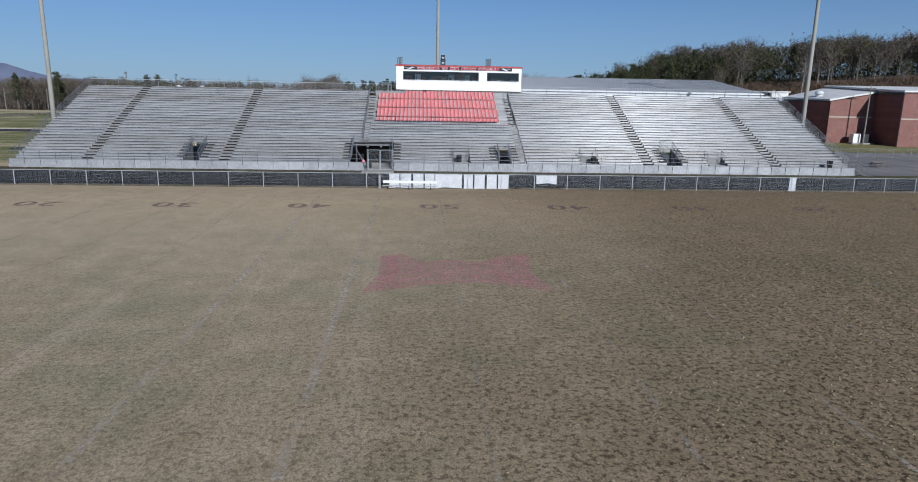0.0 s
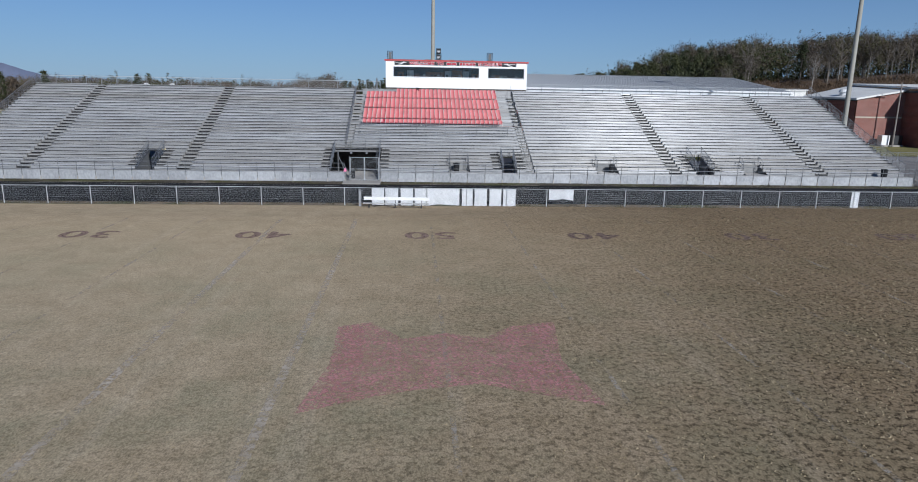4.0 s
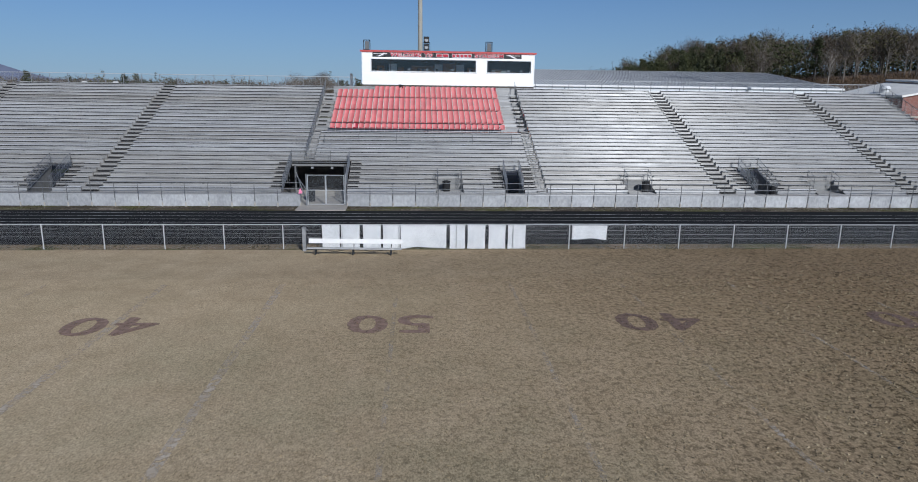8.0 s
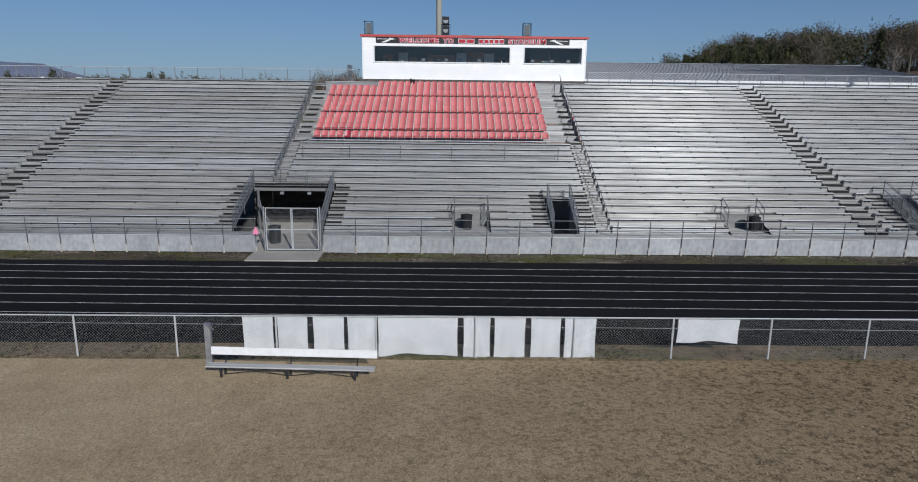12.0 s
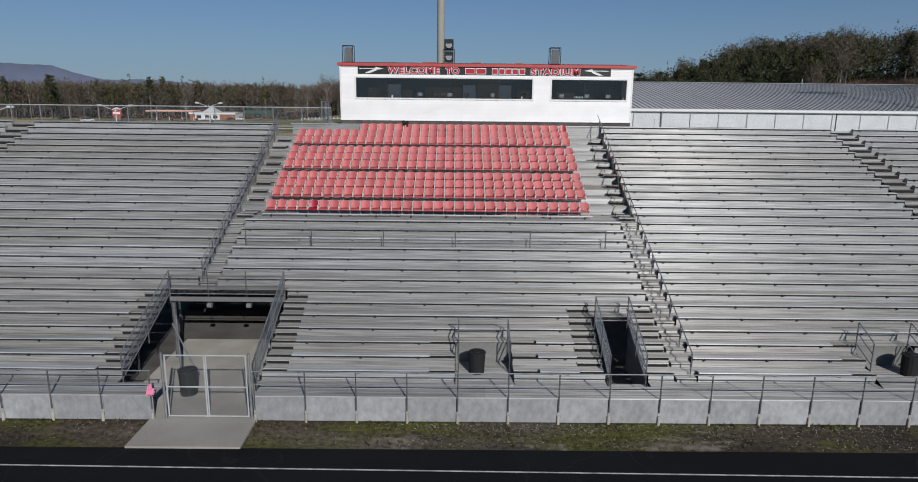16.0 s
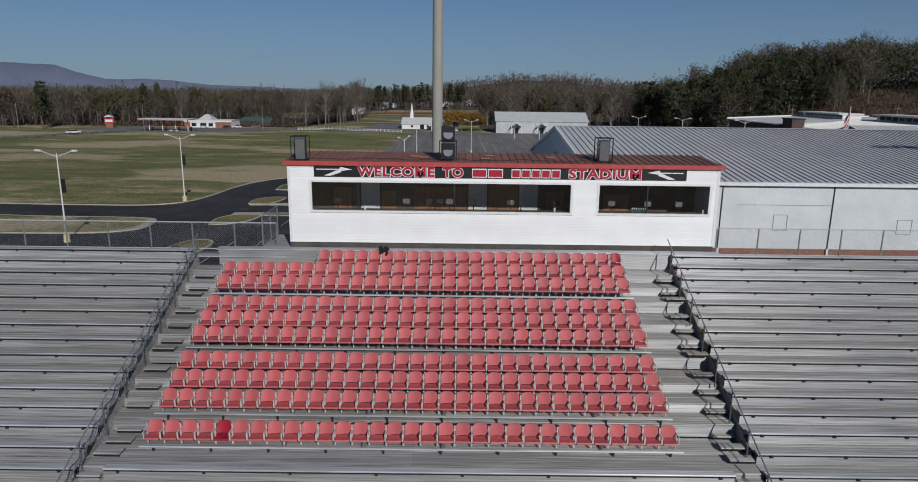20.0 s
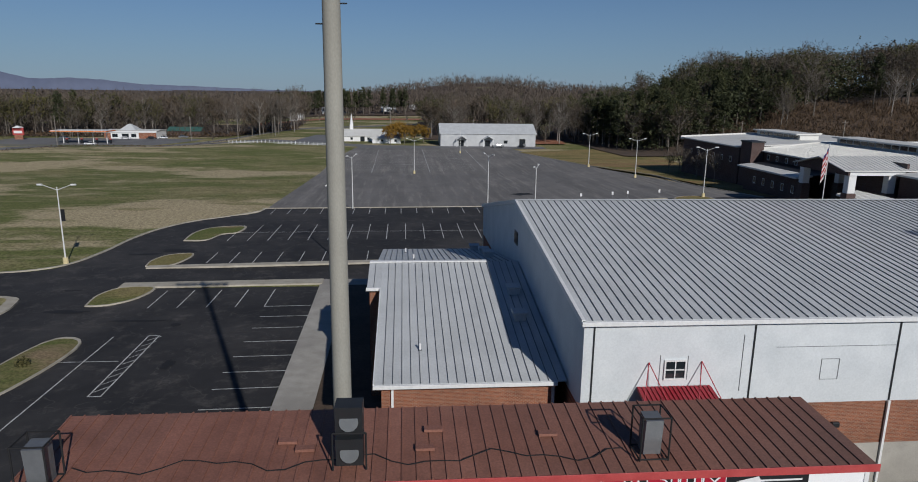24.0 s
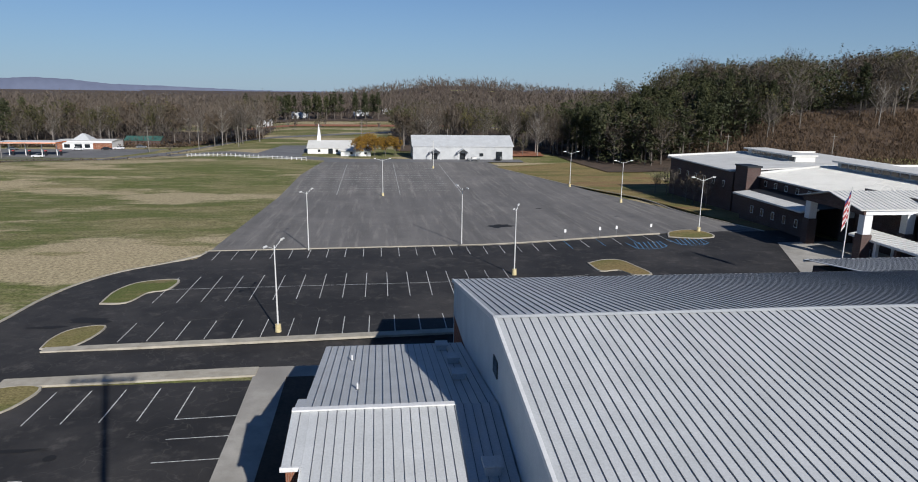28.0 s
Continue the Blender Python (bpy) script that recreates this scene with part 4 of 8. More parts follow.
for x in RX:
    Shape().tube((x, 80.05, zb - 0.1), (x, 80.05, zb + 0.98), 0.024).put("post", M["post"], mr)
for z in (0.98, 0.5, 0.08):
    Shape().tube((RX[0], 80.05, zb + z), (RX[-1], 80.05, zb + z), 0.019).put("rail", M["steel"], mr)
v, f = mesh_wire((RX[0], 80.05), (RX[-1], 80.05), zb + 0.08, zb + 0.5)
link_mesh("chain_link", v, f, M["wire"], mr)["kind"] = "stuff"

# terraces that carry the chairs
ter = thing("chair_terrace", "grey aluminium terraces under the stadium chairs", "terrace", (2.9, 82, gz(3, 82)))
edges = [Y0 + RUN * 14 - 0.39] + [y - 0.02 for y in CHAIR_ROWS[1:]] + [91.2]
edges[0] = 82.0
for i, y in enumerate(CHAIR_ROWS):
    ya = edges[i] if i else 81.9
    yb = edges[i + 1]
    zt = slope_z(y) - 0.18
    group_front = i in (0, 1, 4, 7)
    for j in range(2):
        w = (yb - ya) / 2
        for a, b in ((-6.22, 2.9), (2.905, 12.57)):
            Shape().bevel_box(a, b, ya + j * w, ya + (j + 1) * w - 0.012, zt - 0.04, zt, 0.008).put("deck_plank", M["foot_alu"], ter)
    Shape().box(-6.22, 12.57, ya - 0.006, ya, zt - 0.42, zt - 0.042).put("riser", M["riser"], ter)
    if group_front:
        Shape().bevel_box(CHAIR_X[0] - 0.1, CHAIR_X[1] + 0.1, y - 0.06, y + 0.02, zt + 0.12, zt + 0.17, 0.01).put("front_beam", M["seat_alu"], ter)
        for q in range(10):
            bx = CHAIR_X[0] + 0.3 + q * 1.65
            Shape().box(bx - 0.03, bx + 0.03, y - 0.04, y + 0.01, zt - 0.2, zt + 0.12).put("beam_post", M["dark_steel"], ter)


for x in (-6.238, 12.58):
    Shape().prism_x(((81.8, slope_z(81.8) - 0.75), (91.2, slope_z(91.2) - 0.75), (91.2, slope_z(91.2) - 0.02), (81.8, slope_z(81.8) - 0.02)), x, x + 0.012).put("side_plate", M["foot_alu"], ter)


# ---- stadium chairs ----
def stadium_chair(mat, label):
    ch = thing("stadium_chair", label, "chair", group="stadium chairs")
    s = Shape()
    # curved back shell, bowed and rounded at the top
    n = 6
    prev = None
    for i in range(n + 1):
        u = -1 + 2 * i / n
        x = u * 0.215
        y = 0.36 - 0.045 * u * u
        top_z = 0.77 - 0.075 * abs(u) ** 6
        row = [(x, y, 0.42), (x, y + 0.05, top_z * 0.5 + 0.24), (x, y + 0.085, top_z), (x, y + 0.11, top_z - 0.01), (x, y + 0.075, top_z * 0.5 + 0.24), (x, y + 0.025, 0.42)]
        if prev:
            for j in range(6):
                s.face([prev[j], row[j], row[(j + 1) % 6], prev[(j + 1) % 6]])
        prev = row
    s.put("backrest", mat, ch, smooth=True)
    s = Shape()
    s.prism_x(((0.0, 0.36), (0.03, 0.40), (0.2, 0.385), (0.36, 0.40), (0.36, 0.375), (0.2, 0.36), (0.02, 0.34)), -0.21, 0.21)
    s.put("seat", mat, ch)
    for x in (-0.238, 0.238):
        s = Shape()
        s.bevel_box(x - 0.012, x + 0.012, 0.05, 0.40, 0.545, 0.57, 0.006)
        s.box(x - 0.012, x + 0.012, 0.30, 0.34, 0.08, 0.56)
        s.box(x - 0.012, x + 0.012, 0.06, 0.085, 0.34, 0.55)
        s.box(x - 0.012, x + 0.012, 0.33, 0.36, 0.5, 0.72)
        s.put("side_frame", M["seat_frame"], ch)
    return ch


chair_label = "faded red plastic stadium chair with metal arms"
proto = stadium_chair(M["seat_red"], chair_label)
bright = stadium_chair(M["seat_red_new"], "bright red newer stadium chair with metal arms")
first = {"faded": True, "bright": True}
for i, y in enumerate(CHAIR_ROWS):
    zt = slope_z(y) - 0.18
    count = 31 if i < 9 else 24
    for c in range(count):
        x = CHAIR_X[1] - 0.25 - c * (CHAIR_X[1] - CHAIR_X[0]) / 31
        m = Matrix.Translation((x, y, zt - 0.02)) @ Matrix.Rotation(random.uniform(-0.02, 0.02), 4, "Z")
        kind = "bright" if (i == 0 and c == 26) or (i == 9 and c == 0) else "faded"
        src_ob = bright if kind == "bright" else proto
        if first[kind]:
            src_ob.matrix_basis = m
            first[kind] = False
        else:
            copy_thing(src_ob, m)
# a broken chair's dark cloth left on the top row
cl, rj = Shape(), random.Random(4)
for _ in range(14):
    jx, jy, jz = 1.2 + rj.uniform(-0.13, 0.16), 90.9 + rj.uniform(-0.06, 0.06), 8.16 + rj.uniform(-0.1, 0.16)
    cl.tube((jx, jy, jz), (jx + rj.uniform(-0.1, 0.1), jy + rj.uniform(-0.05, 0.05), jz - rj.uniform(0.08, 0.2)), rj.uniform(0.05, 0.09), 6, rj.uniform(0.03, 0.08))
tagged(cl.put("dark_jacket", M["black"]), "dark cloth hung over a stadium chair", "cloth")


# ---- openings in the stand ----
def rail_box(parent, x0, x1, y0, y1, zf, high=1.05, back=True, link=True, sides=(True, True)):
    """Guard rails round three sides of an opening; they step up with the seating."""
    for x, on in ((x0, sides[0]), (x1, sides[1])):
        if not on:
            continue
        for k in range(3):
            y = y0 + 0.1 + (y1 - y0 - 0.1) * k / 2
            Shape().tube((x, y, slope_z(y) - 0.3), (x, y, slope_z(y) + high), 0.024).put("post", M["post"], parent)
        for dz in (high, high * 0.55, 0.12):
            Shape().tube((x, y0 + 0.1, slope_z(y0 + 0.1) + dz), (x, y1, slope_z(y1) + dz), 0.02).put("rail", M["steel"], parent)
        if link:
            v, f = mesh_wire((x, y0 + 0.1), (x, y1), slope_z(y0 + 0.1) + 0.1, slope_z(y0 + 0.1) + high, 0.09, 0.0028, lambda s: s * RISE / RUN)
            link_mesh("chain_link", v, f, M["wire"], parent)["kind"] = "stuff"
    if back:
        zz = slope_z(y1)
        for dz in (high, high * 0.55, 0.1):
            Shape().tube((x0, y1, zz + dz), (x1, y1, zz + dz), 0.02).put("rail", M["steel"], parent)
        nn = max(1, round((x1 - x0) / 1.6))
        for i in range(1, nn):
            x = x0 + (x1 - x0) * i / nn
            Shape().tube((x, y1, zz - 0.2), (x, y1, zz + high), 0.022).put("post", M["post"], parent)
        if link:
            v, f = mesh_wire((x0, y1), (x1, y1), zz + 0.1, zz + high)
            link_mesh("chain_link", v, f, M["wire"], parent)["kind"] = "stuff"


for x0, x1, y0, y1, what in OPENINGS:
    if what == "bay":
        zt = DECK
        by = thing("seating_bay", "aluminium standing bay let into the bleachers with pipe rails", "seating bay", ((x0 + x1) / 2, y0, gz(x0, y0)), "seating bays")
        for j in range(6):
            ya = 72.78 + j * 0.345
            Shape().bevel_box(x0 - 0.1, x1 + 0.1, ya, ya + 0.335, zt - 0.04, zt, 0.008).put("deck_plank", M["foot_alu"], by)
        for x in (x0 - 0.11, x1 + 0.105):
            s = Shape()
            s.prism_x(((72.8, zt), (y1, zt), (y1, slope_z(y1)), (72.8, slope_z(72.8) + 0.02)), x, x + 0.006)
            s.put("side_panel", M["shaded_riser"], by)
        Shape().box(x0 - 0.1, x1 + 0.1, y1 + 0.02, y1 + 0.026, zt, slope_z(y1 + 0.3)).put("back_panel", M["shaded_riser"], by)
        for x in (x0, x1):
            for y in (y1 - 1.0, y1):
                Shape().tube((x, y, slope_z(y) - 0.4), (x, y, slope_z(y) + 1.0), 0.024).put("post", M["post"], by)
            for dz in (1.0, 0.6, 0.2):
                Shape().tube((x, y1 - 1.0, slope_z(y1 - 1.0) + dz), (x, y1, slope_z(y1) + dz), 0.02).put("rail", M["steel"], by)
        for dz in (1.0, 0.6):
            Shape().tube((x0, y1, slope_z(y1) + dz), (x1, y1, slope_z(y1) + dz), 0.02).put("rail", M["steel"], by)
    elif what == "stair":
        sw = thing("stairwell", "railed stairwell leading down under the bleachers", "stairwell", ((x0 + x1) / 2, y0, gz(x0, y0)), "stairwells")
        rail_box(sw, x0, x1, 73.0, y1, DECK)
        for x in (x0 - 0.06, x1 + 0.054):
            s = Shape()
            s.prism_x(((73.0, -0.5), (y1, -0.5), (y1, slope_z(y1)), (73.0, slope_z(73.0))), x, x + 0.006)
            s.put("side_panel", M["shaded_riser"], sw)
        for k in range(5):
            Shape().bevel_box(x0, x1, 73.0 + k * 0.3, 73.3 + k * 0.3, DECK - 0.2 - 0.17 * k, DECK - 0.16 - 0.17 * k, 0.008).put("tread", M["foot_alu"], sw)
        # short flights beside it, in place of the benches
        for side, (sa, sb) in enumerate(((x0 - 1.0, x0 - 0.12), (x1 + 0.12, x1 + 1.0))):
            for k in range(1, 6):
                y, z = Y0 + RUN * k, Z0 + RISE * k
                Shape().bevel_box(sa, sb, y - 0.02, y + 0.26, z - 0.24, z - 0.2, 0.01).put("half_step", M["foot_alu"], sw)
                # black strip put in for the shade below each half step
                Shape().box(sa + 0.03, sb - 0.03, y, y + 0.012, z - 0.34, z - 0.242).put("step_front", M["black"], sw)
    else:
        rp = thing("entrance_ramp", "concrete entrance ramp under the bleachers with chain link guard rails", "entrance", ((x0 + x1) / 2, y0, gz(x0, y0)))
        rail_box(rp, x0, x1, 72.9, y1, 0)
        Shape().slab([(-5.75, 70.05, -0.52), (-2.28, 70.05, -0.52), (-2.3, 72.0, -0.5), (-5.73, 72.0, -0.5)], 0.2).put("apron", M["concrete"], rp)
        Shape().slab([(x0, 72.0, -0.5), (x1, 72.0, -0.5), (x1, 78.4, -0.35), (x0, 78.4, -0.35)], 0.2).put("ramp_floor", M["concrete"], rp)
        # dark sheet added to stand in for the deep shade under the seating
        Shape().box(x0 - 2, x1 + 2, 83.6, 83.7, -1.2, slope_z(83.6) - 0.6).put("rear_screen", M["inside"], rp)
        for x in (x0 + 0.35, x1 - 0.35):
            Shape().tube((x, 76.6, -0.5), (x, 76.6, slope_z(76.6) + 0.15), 0.09, 8).put("post", M["post"], rp)
        Shape().tube((x0 + 0.35, 76.7, 1.4), (x0 + 1.4, 74.4, -0.3), 0.04).put("brace", M["steel"], rp)
        Shape().tube((x0 + 0.5, 76.0, 1.2), (x0 + 1.7, 75.0, -0.3), 0.03).put("brace", M["steel"], rp)
        Shape().bevel_box(x0, x1, y1 - 0.08, y1 + 0.02, slope_z(y1) - 0.2, slope_z(y1) - 0.02).put("header_beam", M["shaded_riser"], rp)
        for x in (x0 + 1.55, x0 + 3.1):
            Shape().bevel_box(x - 0.02, x + 0.16, y1 - 0.3, y1 - 0.1, slope_z(y1) - 0.38, slope_z(y1) - 0.22, 0.03).put("floodlight", M["steel"], rp, "small grey floodlight")
        for k in range(1, 7):
            y, z = Y0 + RUN * k, Z0 + RISE * k
            for sa, sb in ((x0 - 1.0, x0 - 0.12), (x1 + 0.12, x1 + 0.95)):
                Shape().bevel_box(sa, sb, y - 0.02, y + 0.26, z - 0.24, z - 0.2, 0.01).put("half_step", M["foot_alu"], rp)
                # shade below the half step, added as a black strip
                Shape().box(sa + 0.03, sb - 0.03, y, y + 0.012, z - 0.34, z - 0.242).put("step_front", M["black"], rp)

# double gate at the foot of the ramp
gate = thing("chain_link_gate", "closed double chain link gate with galvanised frame", "gate", (-3.85, 71.9, -0.5))
for a, b in ((-5.1, -3.85), (-3.79, -2.52)):
    lf = Shape()
    for x in (a, b):
        lf.tube((x, 71.74, -0.42), (x, 71.74, 1.72), 0.026)
    for z in (-0.4, 0.62, 1.7):
        lf.tube((a, 71.74, z), (b, 71.74, z), 0.024)
    leaf = lf.put("gate_leaf", M["bright_steel"], gate)
    v, f = mesh_wire((a, 71.74), (b, 71.74), -0.4, 1.7)
    link_mesh("chain_link", v, f, M["wire"], leaf)["kind"] = "stuff"
for x in (-5.2, -2.42):
    Shape().tube((x, 71.74, -0.55), (x, 71.74, 1.78), 0.045, 8).put("gate_post", M["steel"], gate)
pr = Shape()
for i in range(5):
    pr.tube((-5.6 + random.uniform(-0.08, 0.08), 71.7, 0.62 + random.uniform(-0.1, 0.12)), (-5.6 + random.uniform(-0.12, 0.12), 71.66, 0.36 + random.uniform(0, 0.15)), 0.03, 5, 0.06)
tagged(pr.put("pink_ribbon", M["pink"]), "pink ribbon tied to the railing end", "ribbon")


def trash_can(x, y, z, mat, label, r=0.3, h=0.72):
    c = thing("trash_can", label, "trash can", (x, y, z), "trash cans")
    Shape().tube((x, y, z), (x, y, z + h), r * 0.9, 14, r).put("body", mat, c, smooth=False)
    Shape().tube((x, y, z + h), (x, y, z + h + 0.05), r * 1.06, 14, r * 1.04).put("rim", mat, c)
    Shape().tube((x, y, z + h + 0.05), (x, y, z + h + 0.09), r * 0.55, 12, r * 0.5).put("liner", M["black"], c)
    return c


trash_can(20.4, 73.9, DECK, M["black"], "black round trash can in a seating bay")
trash_can(4.95, 73.85, DECK, M["black"], "black round trash can in a seating bay")
trash_can(-5.15, 73.5, -0.46, M["dark_steel"], "dark trash can behind the gate", 0.32, 0.85)
trash_can(47.6, 72.3, DECK, M["black"], "black trash can at the end of the walkway")
trash_can(30.2, 73.2, DECK - 0.2, M["black"], "black trash can in the stairwell", 0.25, 0.7)

# end steps at the far end of the front walkway
es = thing("end_steps", "aluminium steps with railings at the walkway's end", "steps", (51.2, 72.2, gz(51, 72)))
for k in range(5):
    Shape().bevel_box(RIGHT + 0.1 + k * 0.28, RIGHT + 0.37 + k * 0.28, 71.85, 72.75, DECK - 0.2 - k * 0.16, DECK - 0.16 - k * 0.16, 0.008).put("tread", M["foot_alu"], es)
for y in (71.85, 72.75):
    for k in range(3):
        x = RIGHT + 0.15 + k * 0.65
        Shape().tube((x, y, gz(51, 72)), (x, y, DECK + 0.9 - k * 0.37), 0.022).put("post", M["post"], es)
    for d in (0.9, 0.5):
        Shape().tube((RIGHT + 0.15, y, DECK + d), (RIGHT + 1.6, y, DECK + d - 0.8), 0.02).put("rail", M["steel"], es)

# ---- field fence, banners, bench ----
ff = thing("field_fence", "low galvanised chain link fence round the field", "fence", (2, 58.45, gz(0, 58.4)))
FY = 58.45
for i in range(-17, 25):
    x = -13.42 + 3.04 * i
    Shape().tube((x, FY, gz(x, FY) - 0.1), (x, FY, 0.76), 0.03).put("post", M["bright_steel"], ff)
Shape().tube((-65.1, FY, 0.75), (59.54, FY, 0.75), 0.022).put("rail", M["bright_steel"], ff)
for a, b in ((-65.1, -32), (-32, 0), (0, 32), (32, 59.54)):
    v, f = mesh_wire((a, FY), (b, FY), -0.57, 0.75, 0.095, 0.003)
    link_mesh("chain_link", v, f, M["wire"], ff)["kind"] = "stuff"


def banner(x0, x1, z0, z1, seed, label="white cloth banner tied to the fence"):
    """Hanging cloth with folds, slack at its lower edge."""
    rnd = random.Random(seed)
    nx, nz = max(4, int((x1 - x0) / 0.12)), 8
    ph = rnd.uniform(0, 6)
    v = []
    for j in range(nz + 1):
        t = j / nz
        for i in range(nx + 1):
            u = i / nx
            sag = (0.035 if x1 - x0 < 1.5 else -0.07) * math.sin(u * math.pi) * t + 0.02 * math.sin(u * 9 + ph) * t
            pull = 0.03 * (0.5 - u) * math.sin(t * math.pi)
            v.append((x0 + (x1 - x0) * u + pull, FY + 0.045 + 0.03 * t * (1 + math.sin(u * 14 + ph + t * 2)), z1 - (z1 - z0) * t - sag))
    f = [(j * (nx + 1) + i, j * (nx + 1) + i + 1, (j + 1) * (nx + 1) + i + 1, (j + 1) * (nx + 1) + i) for j in range(nz) for i in range(nx)]
    k = len(v)
    v += [(a, b + 0.006, c) for a, b, c in v]
    f += [tuple(k + q for q in reversed(face)) for face in f]
    ob = link_mesh("fence_banner", v, f, M["fabric"], smooth=True)
    return tagged(ob, label, "banner", "fence banners")


for i, (a, b) in enumerate(((-2.29, -1.36), (-1.24, -0.31), (-0.15, 0.8), (0.9, 1.77), (1.83, 4.28), (4.45, 5.28), (5.4, 6.36), (6.53, 7.45), (7.57, 8.54))):
    banner(a, b, -0.56 if b - a > 2 else -0.59, 0.74, i, "white cloth banner tied to the fence" if b - a < 2 else "wide white cloth banner tied to the fence")
banner(11.06, 12.98, -0.1, 0.7, 20, "small white cloth sign on the fence")
banner(35.0, 35.65, -0.5, 0.72, 21, "narrow white cloth banner on the fence")

BX0, BX1, BY = -2.8, 1.95, 56.93
bench = thing("team_bench", "white painted aluminium team bench in front of the fence", "bench", (-0.4, 56.9, gz(0, 56.9)))


def bench_part(shape, name, mat):
    """The bench stands a little askew to the fence."""
    c, q = math.cos(math.radians(-3.0)), math.sin(math.radians(-3.0))
    shape.v = [(BX0 + (x - BX0) * c - (y - BY) * q, BY + (x - BX0) * q + (y - BY) * c, z) for x, y, z in shape.v]
    shape.put(name, mat, bench)


bench_part(Shape().bevel_box(BX0, BX1, BY - 0.27, BY + 0.01, -0.15, -0.1, 0.012), "seat", M["seat_alu"])
bench_part(Shape().bevel_box(BX0 + 0.03, BX1 + 0.03, BY + 0.16, BY + 0.21, 0.06, 0.3, 0.012), "backrest", M["trim"])
for x in (BX0 + 0.42, BX0 + 2.3, BX0 + 4.2):
    z = gz(x, BY) - 0.04
    s = Shape()
    s.box(x - 0.03, x + 0.03, BY - 0.22, BY - 0.16, z, -0.15)
    s.box(x - 0.03, x + 0.03, BY + 0.1, BY + 0.16, z, -0.15)
    s.box(x - 0.03, x + 0.03, BY - 0.2, BY + 0.14, -0.2, -0.155)
    bench_part(s, "leg", M["dark_steel"])
    s = Shape()
    s.tube((x, BY + 0.1, -0.3), (x, BY + 0.235, -0.1), 0.02)
    s.tube((x, BY + 0.235, -0.1), (x, BY + 0.235, 0.28), 0.02)
    bench_part(s, "back_support", M["dark_steel"])
for a, b in ((0.42, 2.3), (2.3, 4.2)):
    for z0, z1 in ((-0.17, -0.44), (-0.44, -0.17)):
        s = Shape()
        s.tube((BX0 + a, BY - 0.03, z0), (BX0 + b, BY - 0.03, z1), 0.012)
        bench_part(s, "brace", M["dark_steel"])
wf = thing("water_post", "grey metal post with tap beside the bench", "post", (-3.1, 57.9, -0.6))
Shape().bevel_box(-3.2, -3.02, 57.8, 57.95, -0.6, 0.72, 0.02).put("pillar", M["steel"], wf)
Shape().tube((-3.1, 57.8, 0.7), (-2.85, 57.6, 0.62), 0.03).put("spout", M["steel"], wf)

# ---- press box ----
PX0, PX1, PY, PYB, PZ0, PZ1 = -2.66, 14.46, 91.65, 94.1, 8.27, 11.42
W1, W2, WZ = (-1.72, 8.58), (9.72, 14.1), (9.58, 10.71)
pb = thing("press_box", "white clapboard press box with open windows and red roof", "press box", ((PX0 + PX1) / 2, 92.8, PZ0))


def clear(spans, z):
    return cut(spans, [(W1[0] - 0.1, W1[1] + 0.1), (W2[0] - 0.1, W2[1] + 0.1)]) if WZ[0] - 0.1 < z < WZ[1] + 0.1 else spans


course = 0.12
n = int((PZ1 - PZ0) / course)
for i in range(n):
    z = PZ0 + i * course
    for a, b in clear([(PX0 + 0.06, PX1 - 0.06)], z + course / 2):
        Shape().prism_x(((PY - 0.022, z), (PY - 0.022, z + 0.012), (PY - 0.01, z + course), (PY + 0.03, z + course), (PY + 0.03, z)), a, b).put("siding_board", M["siding"], pb)
for x in (PX0, PX1 - 0.1):
    Shape().box(x, x + 0.1, PY - 0.03, PY + 0.06, PZ0, PZ1).put("corner_board", M["trim"], pb)
for x in (PX0 + 0.005, PX1 - 0.065):
    Shape().box(x, x + 0.06, PY + 0.062, PYB, PZ0, PZ1).put("side_wall", M["siding"], pb)
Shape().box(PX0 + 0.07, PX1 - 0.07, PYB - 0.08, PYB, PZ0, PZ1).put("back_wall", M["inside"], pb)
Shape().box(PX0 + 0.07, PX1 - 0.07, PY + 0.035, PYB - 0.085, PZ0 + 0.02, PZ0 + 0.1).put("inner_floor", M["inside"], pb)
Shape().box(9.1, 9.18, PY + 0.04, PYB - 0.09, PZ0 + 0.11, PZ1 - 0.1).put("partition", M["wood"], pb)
# its dark colour stands in for the shadow band below the front wall
Shape().box(PX0, PX1, PY + 0.04, PY + 0.4, PZ0 - 0.3, PZ0 - 0.01).put("base_beam", M["inside"], pb, "base beam under the box, coloured dark for the shadow band there")
